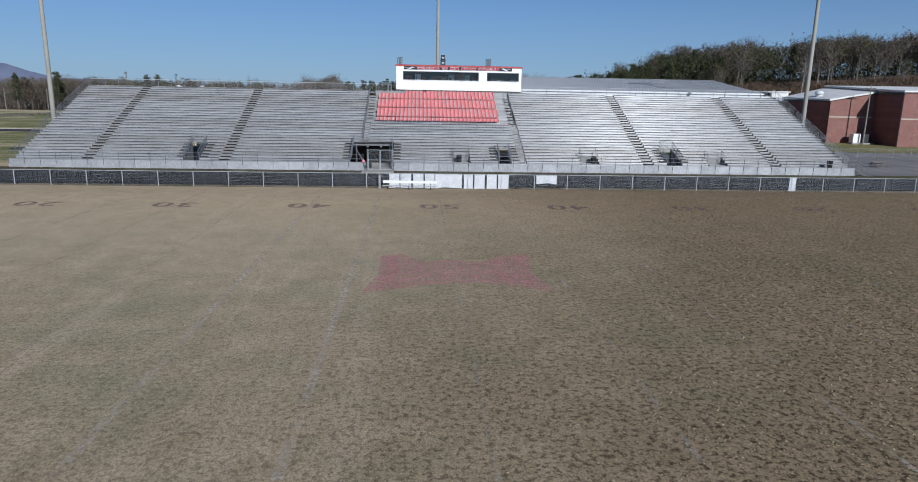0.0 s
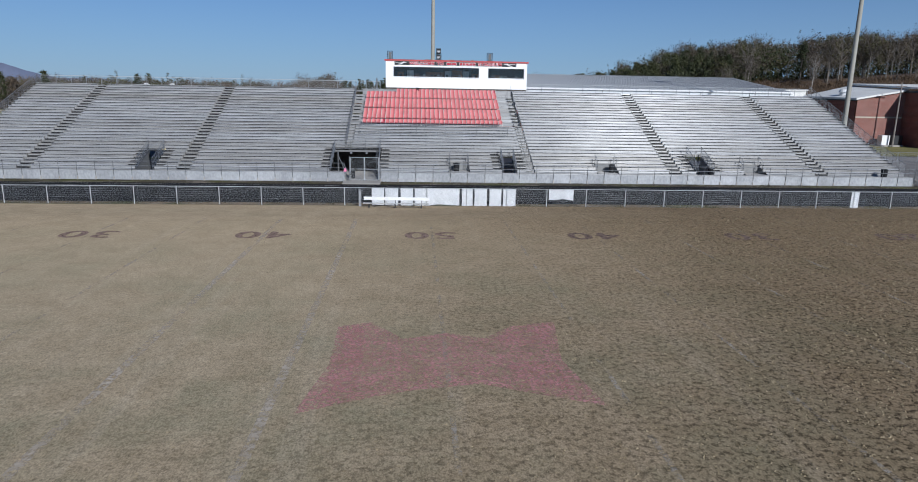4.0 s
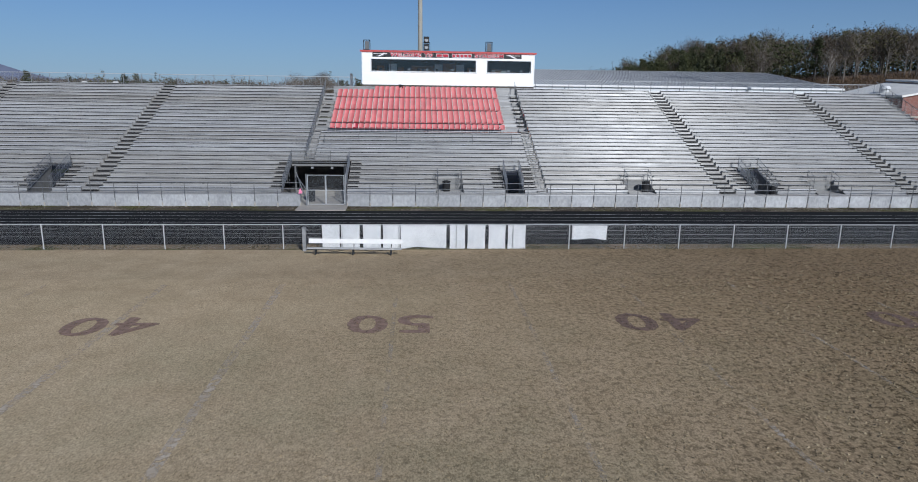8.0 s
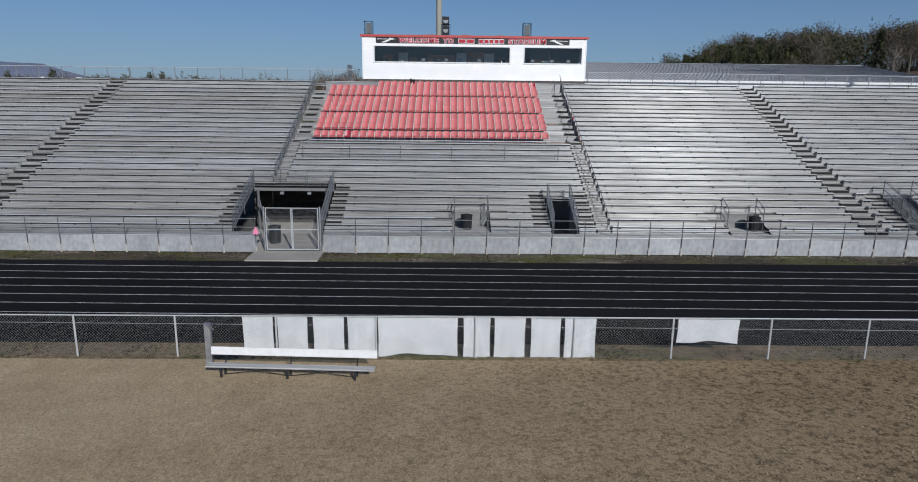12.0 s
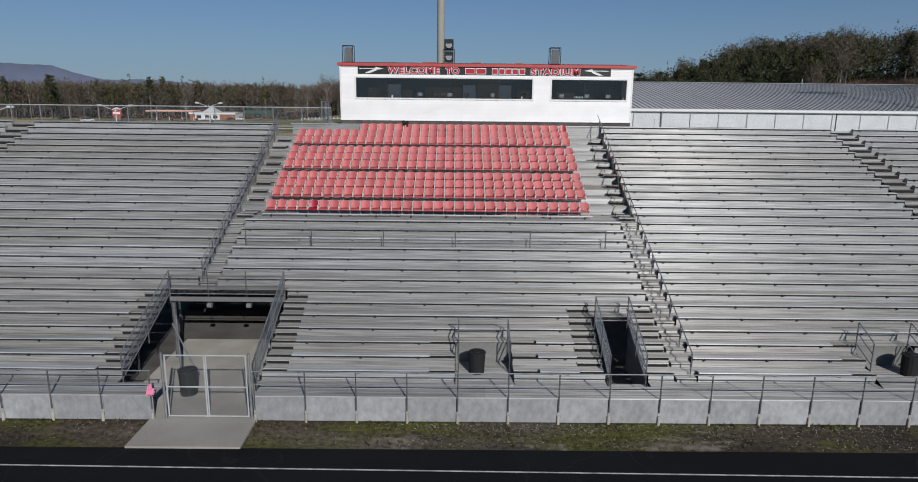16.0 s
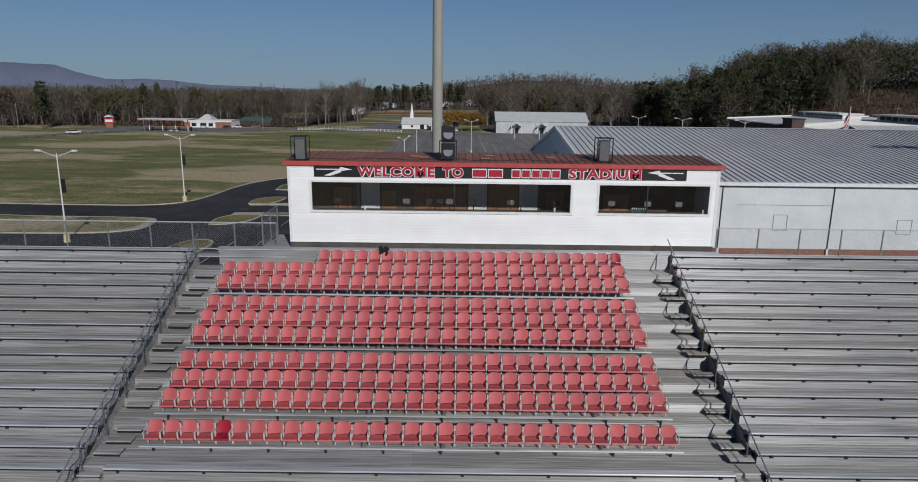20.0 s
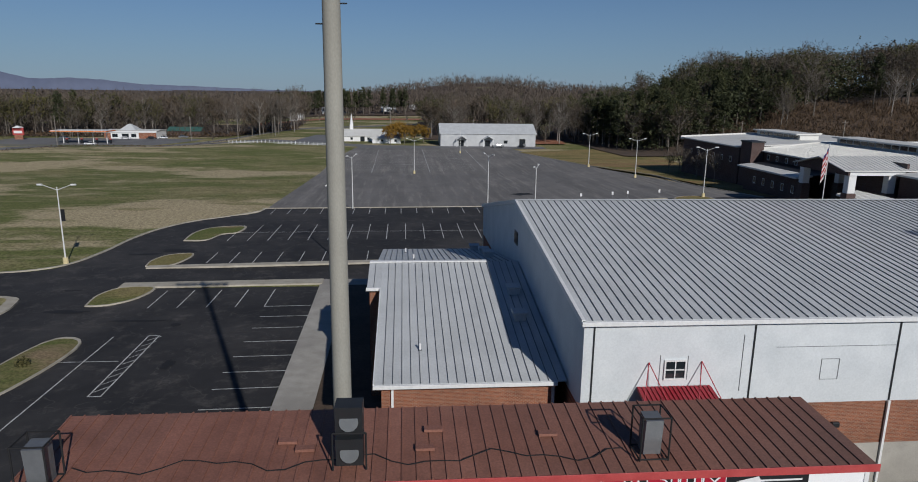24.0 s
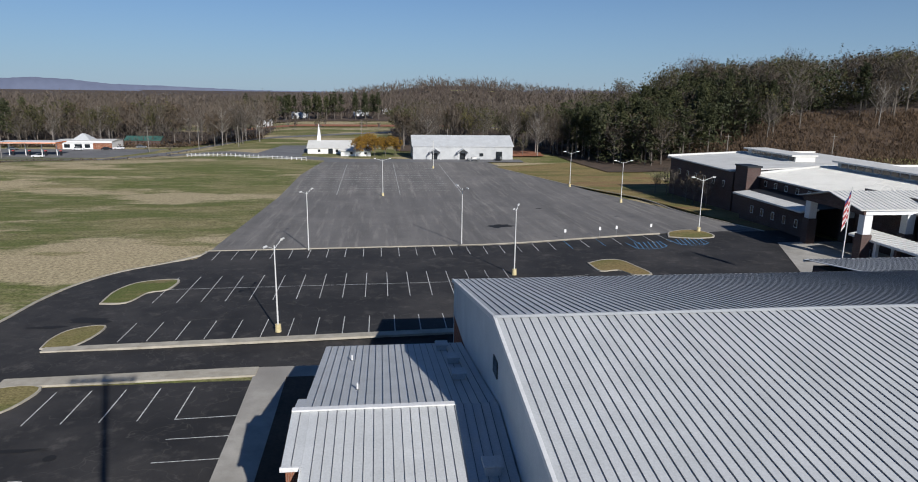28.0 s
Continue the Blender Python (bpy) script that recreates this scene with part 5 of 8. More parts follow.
for x0, x1 in (W1, W2):
    wnd = Shape()
    wnd.box(x0 - 0.1, x1 + 0.1, PY - 0.035, PY + 0.06, WZ[0] - 0.09, WZ[0])
    wnd.box(x0 - 0.1, x1 + 0.1, PY - 0.03, PY + 0.06, WZ[1], WZ[1] + 0.09)
    wnd.box(x0 - 0.1, x0, PY - 0.03, PY + 0.06, WZ[0], WZ[1])
    wnd.box(x1, x1 + 0.1, PY - 0.03, PY + 0.06, WZ[0], WZ[1])
    wo = wnd.put("window_frame", M["trim"], pb, "white window surround")
    for x in ((0.12, 3.95, 6.62) if x0 < 0 else (11.65,)):
        Shape().box(x - 0.025, x + 0.025, PY + 0.02, PY + 0.07, WZ[0], WZ[1]).put("mullion", M["dark_steel"], wo)
    edges_ = [x0] + list((0.12, 3.95, 6.62) if x0 < 0 else (11.65,)) + [x1]
    for pa, pc_ in zip(edges_, edges_[1:]):
        pane = Shape().box(pa + 0.03, pc_ - 0.03, PY + 0.045, PY + 0.051, WZ[0], WZ[1]).put("pane", M["clear_pane"], wo)
        pane.visible_shadow = False
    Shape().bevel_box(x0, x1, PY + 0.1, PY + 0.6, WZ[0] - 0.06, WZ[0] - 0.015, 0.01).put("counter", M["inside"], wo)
# inside: panelling, pale doors, seats
for a, b, z0, z1, mname in ((-1.3, -0.55, 0.1, 1.9, "wood"), (0.8, 1.4, 0.1, 1.75, "wood"), (2.2, 4.5, 0.1, 1.95, "wood"), (5.4, 6.7, 0.1, 2.2, "wood"), (7.9, 8.7, 0.1, 1.8, "wood"), (10.4, 11.5, 0.1, 1.7, "wood")):
    Shape().box(a, b, PYB - 0.11, PYB - 0.082, PZ0 + z0, PZ0 + z1).put("panelling", M[mname], pb)
for a in (-0.1, 4.55, 6.75):
    d = Shape().bevel_box(a, a + 0.8, PYB - 0.14, PYB - 0.112, PZ0 + 0.1, PZ0 + 2.1, 0.01).put("inner_door", M["white_door"], pb, "pale painted inner door")
    Shape().tube((a + 0.7, PYB - 0.15, PZ0 + 1.1), (a + 0.7, PYB - 0.2, PZ0 + 1.1), 0.03, 8).put("knob", M["steel"], d)
chair_n = 0
for x, mname in ((-0.9, "black"), (1.95, "paint_grey"), (2.9, "black"), (3.35, "black"), (3.75, "paint_grey"), (4.75, "black"), (6.3, "paint_grey"), (8.2, "black"), (10.5, "paint_grey"), (12.0, "paint_grey"), (13.3, "paint_grey")):
    oc = thing("office_chair", "dark office chair behind the press box window" if mname == "black" else "pale office chair behind the press box window", "chair", (x, PY + 0.95, PZ0 + 0.1), "press box chairs")
    Shape().bevel_box(x - 0.2, x + 0.2, PY + 0.75, PY + 1.15, PZ0 + 1.02, PZ0 + 1.1, 0.02).put("seat", M[mname], oc)
    Shape().bevel_box(x - 0.14, x + 0.14, PY + 1.12, PY + 1.17, PZ0 + 1.4, PZ0 + 1.62, 0.02).put("backrest", M[mname], oc)
    Shape().tube((x, PY + 1.15, PZ0 + 1.05), (x, PY + 1.15, PZ0 + 1.4), 0.025).put("stem", M["dark_steel"], oc)
    Shape().tube((x, PY + 0.95, PZ0 + 0.1), (x, PY + 0.95, PZ0 + 1.02), 0.03, 6).put("pedestal", M["dark_steel"], oc)
for i in range(7):
    x = 11.15 + i * 0.09
    z = WZ[0] - 0.015
    bt = thing("bottle", "small green bottle on the press box counter", "bottle", (x, PY + 0.3, z), "bottles")
    Shape().tube((x, PY + 0.3, z), (x, PY + 0.3, z + 0.14), 0.03, 7).put("body", M["green_roof"], bt)
    Shape().tube((x, PY + 0.3, z + 0.14), (x, PY + 0.3, z + 0.2), 0.025, 7, 0.012).put("neck", M["sign_white"], bt)
for x in (0.35, 8.0, 14.0):
    z = WZ[0] - 0.015
    cp = Shape().tube((x, PY + 0.25, z), (x, PY + 0.25, z + 0.16), 0.035, 8, 0.045)
    tagged(cp.put("paper_cup", M["sign_white"]), "white paper cup on the press box counter", "cup", "cups")
# roof of ribbed sheets
RY0, RY1, RZ0, RZ1 = PY - 0.1, 94.35, 11.5, 11.66
rf = Shape().prism_x(((RY0, RZ0 - 0.1), (RY0, RZ0), (RY1, RZ1), (RY1, RZ1 - 0.1)), PX0 - 0.12, PX1 + 0.12).put("roof_deck", M["box_roof"], pb)
n = 58
for i in range(n):
    x = PX0 - 0.1 + (PX1 - PX0 + 0.2) * i / n
    w = (PX1 - PX0 + 0.2) / n
    s = Shape()
    s.prism_x(((RY0 + 0.03, RZ0 + 0.002), (RY0 + 0.03, RZ0 + 0.012), (RY1, RZ1 + 0.012), (RY1, RZ1 + 0.002)), x, x + w - 0.002)
    s.prism_x(((RY0 + 0.03, RZ0 + 0.012), (RY0 + 0.03, RZ0 + 0.04), (RY1, RZ1 + 0.04), (RY1, RZ1 + 0.012)), x, x + 0.035)
    s.put("roof_sheet", M["box_roof"], rf)
Shape().bevel_box(PX0 - 0.14, PX1 + 0.14, RY0 - 0.025, RY0, RZ0 - 0.13, RZ0 + 0.045, 0.006).put("fascia", M["red_trim"], pb, "red painted fascia")
# sign with its lettering
sg = thing("stadium_sign", "black sign with red white-edged lettering on the press box", "sign", (5.8, PY - 0.03, 11.15))
Shape().bevel_box(-1.6, 13.12, PY - 0.045, PY - 0.016, 10.92, 11.36, 0.004).put("board", M["sign_black"], sg)


def sign_word(text, x0, x1, size=0.5):
    for mat, bold, y in ((M["sign_white"], 0.044, PY - 0.052), (M["sign_red"], 0.018, PY - 0.062)):
        m = Matrix.Translation(((x0 + x1) / 2, y, 11.13)) @ Matrix.Rotation(radians(90), 4, "X")
        ob = letters("lettering", text, size, mat, m, sg, bold, 0.003)
        wd = max(v.co.x for v in ob.data.vertices) - min(v.co.x for v in ob.data.vertices)
        k = (x1 - x0) / wd if mat is M["sign_white"] else (x1 - x0 - 0.04) / wd
        for v in ob.data.vertices:
            v.co.x = (x0 + x1) / 2 + (v.co.x - (x0 + x1) / 2) * k


def sign_bars(x0, x1, cuts):
    w = (x1 - x0) / cuts
    for i in range(cuts):
        a, b = x0 + i * w + 0.02, x0 + (i + 1) * w - 0.02
        Shape().box(a, b, PY - 0.055, PY - 0.0455, 10.96, 11.31).put("bar", M["sign_white"], sg)
        Shape().box(a + 0.03, b - 0.03, PY - 0.064, PY - 0.0555, 10.995, 11.265).put("bar", M["sign_red"], sg)


sign_word("WELCOME", 0.1, 3.2)
sign_word("TO", 3.48, 4.32)
sign_bars(4.62, 5.88, 2)
sign_bars(6.18, 8.15, 5)
sign_word("STADIUM", 8.45, 11.35)
for x0, s in ((-1.5, 1), (12.98, -1)):
    sp = Shape()
    sp.face([(x0, PY - 0.05, 11.2), (x0 + s * 0.95, PY - 0.05, 11.2), (x0 + s * 0.95, PY - 0.05, 11.24), (x0, PY - 0.05, 11.24)])
    sp.face([(x0 + s * 0.85, PY - 0.051, 11.14), (x0 + s * 1.42, PY - 0.051, 11.22), (x0 + s * 0.95, PY - 0.051, 11.32)])
    sp.face([(x0 + s * 0.85, PY - 0.052, 11.2), (x0 + s * 0.3, PY - 0.052, 10.97), (x0 + s * 0.55, PY - 0.052, 10.96), (x0 + s * 1.0, PY - 0.052, 11.12)])
    sp.put("arrow_shape", M["sign_white"], sg, "plain white arrow shape")


def roof_speaker(x, y, z, h, cage=True):
    sp = thing("loudspeaker", "grey loudspeaker in a black steel cage on the roof" if cage else "stack of two black loudspeakers on the roof", "loudspeaker", (x, y, z), "loudspeakers")
    if cage:
        Shape().prism_x(((y - 0.12, z + 0.05), (y - 0.18, z + h - 0.12), (y + 0.2, z + h - 0.08), (y + 0.2, z + 0.05)), x - 0.17, x + 0.2).put("cabinet", M["paint_grey"], sp)
        c = 0.3
        for dx in (-c, c):
            for dy in (-c, c):
                Shape().tube((x + dx, y + dy, z), (x + dx, y + dy, z + h), 0.02, 5).put("cage_post", M["black"], sp)
        for zz in (z + 0.03, z + h):
            for p, q in (((-c, -c), (c, -c)), ((c, -c), (c, c)), ((c, c), (-c, c)), ((-c, c), (-c, -c))):
                Shape().tube((x + p[0], y + p[1], zz), (x + q[0], y + q[1], zz), 0.018, 5).put("cage_rail", M["black"], sp)
    else:
        for k in range(2):
            Shape().prism_x(((y - 0.2, z + 0.06 + k * 0.68), (y - 0.28, z + 0.68 + k * 0.68), (y + 0.2, z + 0.66 + k * 0.68), (y + 0.2, z + 0.06 + k * 0.68)), x - 0.27, x + 0.27).put("cabinet", M["dark_steel"], sp)
            Shape().tube((x, y - 0.22, z + 0.35 + k * 0.68), (x, y - 0.265, z + 0.36 + k * 0.68), 0.19, 14).put("horn", M["paint_grey"], sp)
        for dx in (-0.33, 0.33):
            Shape().tube((x + dx, y - 0.25, z), (x + dx, y - 0.25, z + 0.8), 0.02, 5).put("cage_post", M["black"], sp)
        Shape().tube((x - 0.33, y - 0.25, z + 0.8), (x + 0.33, y - 0.25, z + 0.8), 0.02, 5).put("cage_rail", M["black"], sp)


roof_speaker(-2.15, 91.85, 11.54, 0.95)
roof_speaker(3.68, 92.2, 11.57, 1.45, False)
roof_speaker(9.9, 92.2, 11.57, 0.95)
for i, (x, y) in enumerate(((2.3, 93.0), (2.7, 92.7), (5.4, 93.3), (5.2, 92.6), (7.9, 93.0))):
    z = RZ0 + (y - RY0) * (RZ1 - RZ0) / (RY1 - RY0)
    tagged(Shape().box(x - 0.2, x + 0.2, y - 0.09, y + 0.1, z + 0.041, z + 0.1).put("concrete_block", M["box_roof"]), "flat reddish block lying on the press box roof", "block", "roof blocks")
cb = Shape()
pts = [(x, 92.25 + 0.18 * math.sin(x * 2.1) + 0.1 * math.sin(x * 5), 0) for x in np.arange(-1.8, 9.7, 0.35)]
for a, b in zip(pts, pts[1:]):
    za, zbb = [RZ0 + (p[1] - RY0) * (RZ1 - RZ0) / (RY1 - RY0) + 0.05 for p in (a, b)]
    cb.tube((a[0], a[1], za), (b[0], b[1], zbb), 0.012, 4)
tagged(cb.put("speaker_cable", M["black"]), "black cable trailing over the press box roof", "cable")
# side landing with its guard
ld = thing("side_landing", "wooden landing beside the press box with chain link guard", "landing", (-3.2, 93, 7.7))
for j in range(7):
    Shape().bevel_box(-3.75, PX0 - 0.03, 91.75 + j * 0.33, 92.06 + j * 0.33, 7.98, 8.03, 0.008).put("board", M["foot_alu"], ld)
for y in (91.75, 92.9, 94.0):
    Shape().tube((-3.8, y, 5.5), (-3.8, y, 9.3), 0.03).put("post", M["steel"], ld)
for z in (9.3, 8.1):
    Shape().tube((-3.8, 91.75, z), (-3.8, 94.0, z), 0.022).put("rail", M["steel"], ld)
v, f = mesh_wire((-3.8, 91.75), (-3.8, 94.0), 8.1, 9.3)
link_mesh("chain_link", v, f, M["wire"], ld)["kind"] = "stuff"


# ---- tall light poles ----
def light_pole(x, y, h, r0, r1, lean=0.0):
    p = thing("stadium_light_pole", "tall tapered concrete floodlight pole beside the bleachers", "light pole", (x, y, gz(x, y)), "stadium light poles")
    z = gz(x, y)
    s = Shape().tube((x, y, z - 0.2), (x, y, z - 0.2 + h), r0, 28, r1)
    s.f = s.f[:-2]
    s.put("shaft", M["pole"], p, smooth=True)
    for k in range(18):
        zz = z + 21.4 + k * 0.47
        side = 1 if k % 2 else -1
        rr = r0 + (r1 - r0) * (zz - z) / h
        Shape().tube((x + side * rr * 0.95, y - 0.02, zz), (x + side * (rr + 0.16), y - 0.02, zz), 0.018, 5).put("climbing_peg", M["dark_steel"], p)
    for k in range(1):
        zz = z + h - 0.6 - k * 1.1
        arm = Shape().bevel_box(x - 2.6, x + 2.6, y - 0.3, y - 0.18, zz, zz + 0.14, 0.02).put("cross_arm", M["steel"], p)
        for i in range(7):
            xx = x - 2.4 + i * 0.8
            Shape().tube((xx, y - 0.3, zz + 0.25), (xx, y - 0.75, zz + 0.05), 0.14, 10, 0.32).put("floodlight", M["lamp_head"], arm)
    return p


light_pole(3.1, 96.63, 30.5, 0.285, 0.19)
light_pole(-46.2, 88.0, 30.5, 0.3, 0.2)
light_pole(52.6, 87.2, 30.5, 0.3, 0.2)


# ---- gym with its seamed roof ----
def roof_panels(name_parent, x0, x1, pts, pitch, mat, seam_h=0.055, thick=0.06):
    """A pitched plane of standing seam sheets; pts are the (y, z) of its lower and upper edge."""
    (ya, za), (yb, zb_) = pts
    n = max(1, round((x1 - x0) / pitch))
    w = (x1 - x0) / n
    for i in range(n):
        x = x0 + i * w
        s = Shape()
        s.prism_x(((ya, za - thick), (ya, za), (yb, zb_), (yb, zb_ - thick)), x, x + w)
        pan = s.put("roof_panel", mat, name_parent)
        if i:
            Shape().prism_x(((ya, za), (ya, za + seam_h), (yb, zb_ + seam_h), (yb, zb_)), x - 0.011, x + 0.011).put("seam", M["seam"], pan)


GX0, GX1, GY0, GYR, GY1 = 12.9, 57.6, 108.0, 127.2, 147.4
GE, GR, GB, GN = 8.75, 11.15, 4.33, 7.35
gym = thing("gymnasium", "gymnasium with white upper walls, brick base and grey seamed roof", "building", ((GX0 + GX1) / 2, GYR, gz(GX0, GYR)))
base_z = gz(GX0, GY0) - 0.2
Shape().box(GX0 + 0.15, GX1 - 0.15, GY0 + 0.15, GY0 + 0.4, base_z, GB).put("brick_wall", M["brick"], gym)
Shape().box(GX0 + 0.13, GX1 - 0.13, GY0 + 0.12, GY0 + 0.149, base_z, 2.05).put("foundation", M["concrete"], gym, "grey concrete foundation wall")
Shape().box(GX0 + 0.12, GX1 - 0.12, GY0 + 0.12, GY0 + 0.42, GB + 0.002, GE - 0.05).put("upper_wall", M["gym_white"], gym)
Shape().box(GX0 + 0.12, GX1 - 0.12, GY1 - 0.42, GY1 - 0.12, base_z - 0.6, GN - 0.1).put("rear_wall", M["gym_white"], gym)
for x in (GX0 + 0.12, GX1 - 0.4):
    s = Shape()
    s.prism_x(((GY0 + 0.43, GB), (GY1 - 0.43, GB), (GY1 - 0.43, GN - 0.02), (GYR, GR - 0.1), (GY0 + 0.43, GE - 0.05)), x, x + 0.28)
    s.put("gable_wall", M["gym_white"], gym)
    Shape().box(x + 0.01, x + 0.27, GY0 + 0.44, GY1 - 0.44, base_z - 0.6, GB - 0.002).put("brick_wall", M["brick_side"], gym)
roof_panels(gym, GX0, GX1, ((GY0, GE), (GYR, GR)), 0.47, M["metal_roof"])
roof_panels(gym, GX0, GX1, ((GY1, GN), (GYR, GR)), 0.47, M["metal_roof"])
Shape().prism_x(((GYR - 0.28, GR + 0.03), (GYR, GR + 0.085), (GYR + 0.28, GR + 0.03), (GYR, GR + 0.07)), GX0, GX1).put("ridge_cap", M["metal_roof"], gym)
for y0, z0, y1, z1 in ((GY0, GE, GYR, GR), (GY1, GN, GYR, GR)):
    Shape().prism_x(((y0, z0 - 0.22), (y0, z0 + 0.065), (y1, z1 + 0.065), (y1, z1 - 0.22)), GX0 - 0.06, GX0 + 0.11).put("rake_trim", M["trim"], gym)
Shape().bevel_box(GX0 - 0.05, GX1 + 0.05, GY0 - 0.16, GY0 - 0.003, GE - 0.24, GE - 0.02, 0.02).put("gutter", M["trim"], gym)
Shape().bevel_box(GX0 - 0.05, GX1 + 0.05, GY1 + 0.003, GY1 + 0.16, GN - 0.24, GN - 0.02, 0.02).put("gutter", M["trim"], gym)
for x in (13.5, 21.25, 28.5, 36.0, 43.5, 51.0, 57.2):
    ds = Shape()
    ds.bevel_box(x - 0.06, x + 0.06, GY0 + 0.0, GY0 + 0.11, base_z, GB + 0.02, 0.01)
    ds.put("downspout", M["trim"], gym)
    Shape().box(x - 0.032, x + 0.032, GY0 + 0.07, GY0 + 0.118, GB + 0.03, GE - 0.25).put("control_joint", M["dark_steel"], gym)
for x, z0, z1 in ((16.75, 5.3, 6.95), (18.1, 5.7, 6.9), (20.75, 5.05, 7.9), (24.75, 5.55, 6.6), (25.65, 5.55, 6.6), (32.9, 5.4, 6.35), (33.85, 5.4, 6.35), (28.5, 4.8, 7.25)):
    Shape().box(x - 0.014, x + 0.014, GY0 + 0.1, GY0 + 0.119, z0, z1).put("wall_joint", M["seam"], gym)
for xa, xb, z in ((24.75, 25.65, 5.55), (24.75, 25.65, 6.6), (32.9, 33.85, 5.4), (32.9, 33.85, 6.35), (22.4, 28.5, 7.25)):
    Shape().box(xa, xb, GY0 + 0.1, GY0 + 0.119, z - 0.01, z + 0.01).put("wall_joint", M["seam"], gym)
wn_ = Shape()
wn_.box(16.95, 18.02, GY0 + 0.03, GY0 + 0.119, 5.73, 5.8).box(16.95, 18.02, GY0 + 0.03, GY0 + 0.119, 6.65, 6.72).box(16.95, 17.02, GY0 + 0.03, GY0 + 0.119, 5.8, 6.65)
wn_.box(17.95, 18.02, GY0 + 0.03, GY0 + 0.119, 5.8, 6.65).box(17.46, 17.51, GY0 + 0.04, GY0 + 0.119, 5.8, 6.65).box(17.02, 17.46, GY0 + 0.05, GY0 + 0.119, 6.2, 6.25).box(17.51, 17.95, GY0 + 0.05, GY0 + 0.119, 6.2, 6.25)
wf_ = wn_.put("window_frame", M["trim"], gym, "white four-pane window frame")
for a, b, c, d in ((17.02, 17.46, 5.8, 6.2), (17.51, 17.95, 5.8, 6.2), (17.02, 17.46, 6.25, 6.65), (17.51, 17.95, 6.25, 6.65)):
    Shape().box(a, b, GY0 + 0.09, GY0 + 0.119, c, d).put("pane", M["glass"], wf_)
Shape().bevel_box(25.7, 26.05, GY0 - 0.05, GY0 + 0.149, 3.0, 3.28, 0.04).put("wall_lamp", M["dark_steel"], gym)
Shape().bevel_box(GX0 + 0.05, GX0 + 0.118, 126.3, 127.5, 7.95, 8.9, 0.02).put("gable_vent", M["glass"], gym, "dark louvred vent")
aw = thing("awning", "ribbed red metal awning hung over the gym door", "awning", (17.5, 107.2, 5.2))
n = 17
for i in range(n):
    x = 15.7 + i * 3.62 / n
    Shape().prism_x(((106.0, 4.92), (106.0, 4.98), (108.05, 5.42), (108.05, 5.36)), x, x + 0.15).put("slat", M["awning"], aw)
Shape().prism_x(((106.0, 4.78), (106.0, 4.915), (108.05, 5.355), (108.05, 5.28)), 15.7, 19.32).put("tray", M["awning"], aw)
Shape().bevel_box(15.66, 19.36, 105.92, 105.995, 4.76, 5.02, 0.015).put("front_edge", M["awning"], aw)
for x in (16.2, 18.77):
    for dx in (-0.55, 0.55):
        Shape().tube((x, 108.08, 6.62), (x + dx, 106.9, 5.2), 0.025, 5).put("hanger", M["awning"], aw)
# lower wing
AX0, AX1, AY0, AYR, AY1 = 3.25, 12.95, 110.4, 125.7, 141.2
AE, AR, AB = 4.72, 6.95, 4.15
an = thing("gym_annex", "low brick annex with grey standing seam roof", "building", (8, 126, gz(8, 126)))
zb_an = gz(8, 126) - 0.6
Shape().box(AX0 + 0.35, AX1 - 0.5, AY0 + 0.3, AY0 + 0.6, zb_an, AE - 0.1).put("brick_wall", M["brick"], an)
s = Shape()
s.prism_x(((AY0 + 0.61, zb_an), (AY1 - 0.3, zb_an), (AY1 - 0.3, AB - 0.15), (AYR, AR - 0.15), (AY0 + 0.61, AE - 0.15)), AX0 + 0.35, AX0 + 0.65)
s.put("side_wall", M["brick_side"], an)
Shape().box(AX0 + 0.35, AX1, AY1 - 0.29, AY1 - 0.05, zb_an, AB - 0.2).put("rear_wall", M["brick"], an)
roof_panels(an, AX0, AX1, ((AY0, AE), (AYR, AR)), 0.47, M["metal_roof"])
roof_panels(an, AX0 - 0.45, AX1, ((AY1, AB), (AYR, AR - 0.12)), 0.47, M["metal_roof"])
Shape().prism_x(((AYR - 0.2, AR + 0.02), (AYR - 0.2, AR + 0.1), (AYR + 0.15, AR + 0.1), (AYR + 0.15, AR - 0.1)), AX0 - 0.9, AX1 - 2.3).put("ridge_cap", M["trim"], an)
roof_panels(an, AX0 - 0.9, AX0 - 0.003, ((AYR - 4.2, AR - 0.6), (AYR, AR)), 0.45, M["metal_roof"])
roof_panels(an, AX0 - 0.9, AX0 - 0.453, ((AYR + 2.4, AR - 0.55), (AYR, AR - 0.12)), 0.45, M["metal_roof"])
s = Shape()
s.prism_x(((AYR - 4.0, zb_an), (AYR + 2.2, zb_an), (AYR + 2.2, AR - 0.75), (AYR, AR - 0.25), (AYR - 4.0, AR - 0.8)), AX0 - 0.75, AX0 + 0.34)
s.put("bay_wall", M["brick_side"], an)
Shape().bevel_box(AX0 - 0.95, AX0 - 0.02, AYR - 4.35, AYR - 4.203, AR - 0.8, AR - 0.58, 0.02).put("gutter", M["trim"], an)
Shape().bevel_box(AX0 - 0.05, AX1 - 0.5, AY0 - 0.14, AY0 - 0.003, AE - 0.22, AE - 0.02, 0.02).put("gutter", M["trim"], an)
Shape().prism_x(((AY0, AE - 0.2), (AY0, AE + 0.06), (AYR - 4.3, AR - 0.56), (AYR - 4.3, AR - 0.82)), AX0 - 0.06, AX0 - 0.004).put("rake_trim", M["trim"], an)
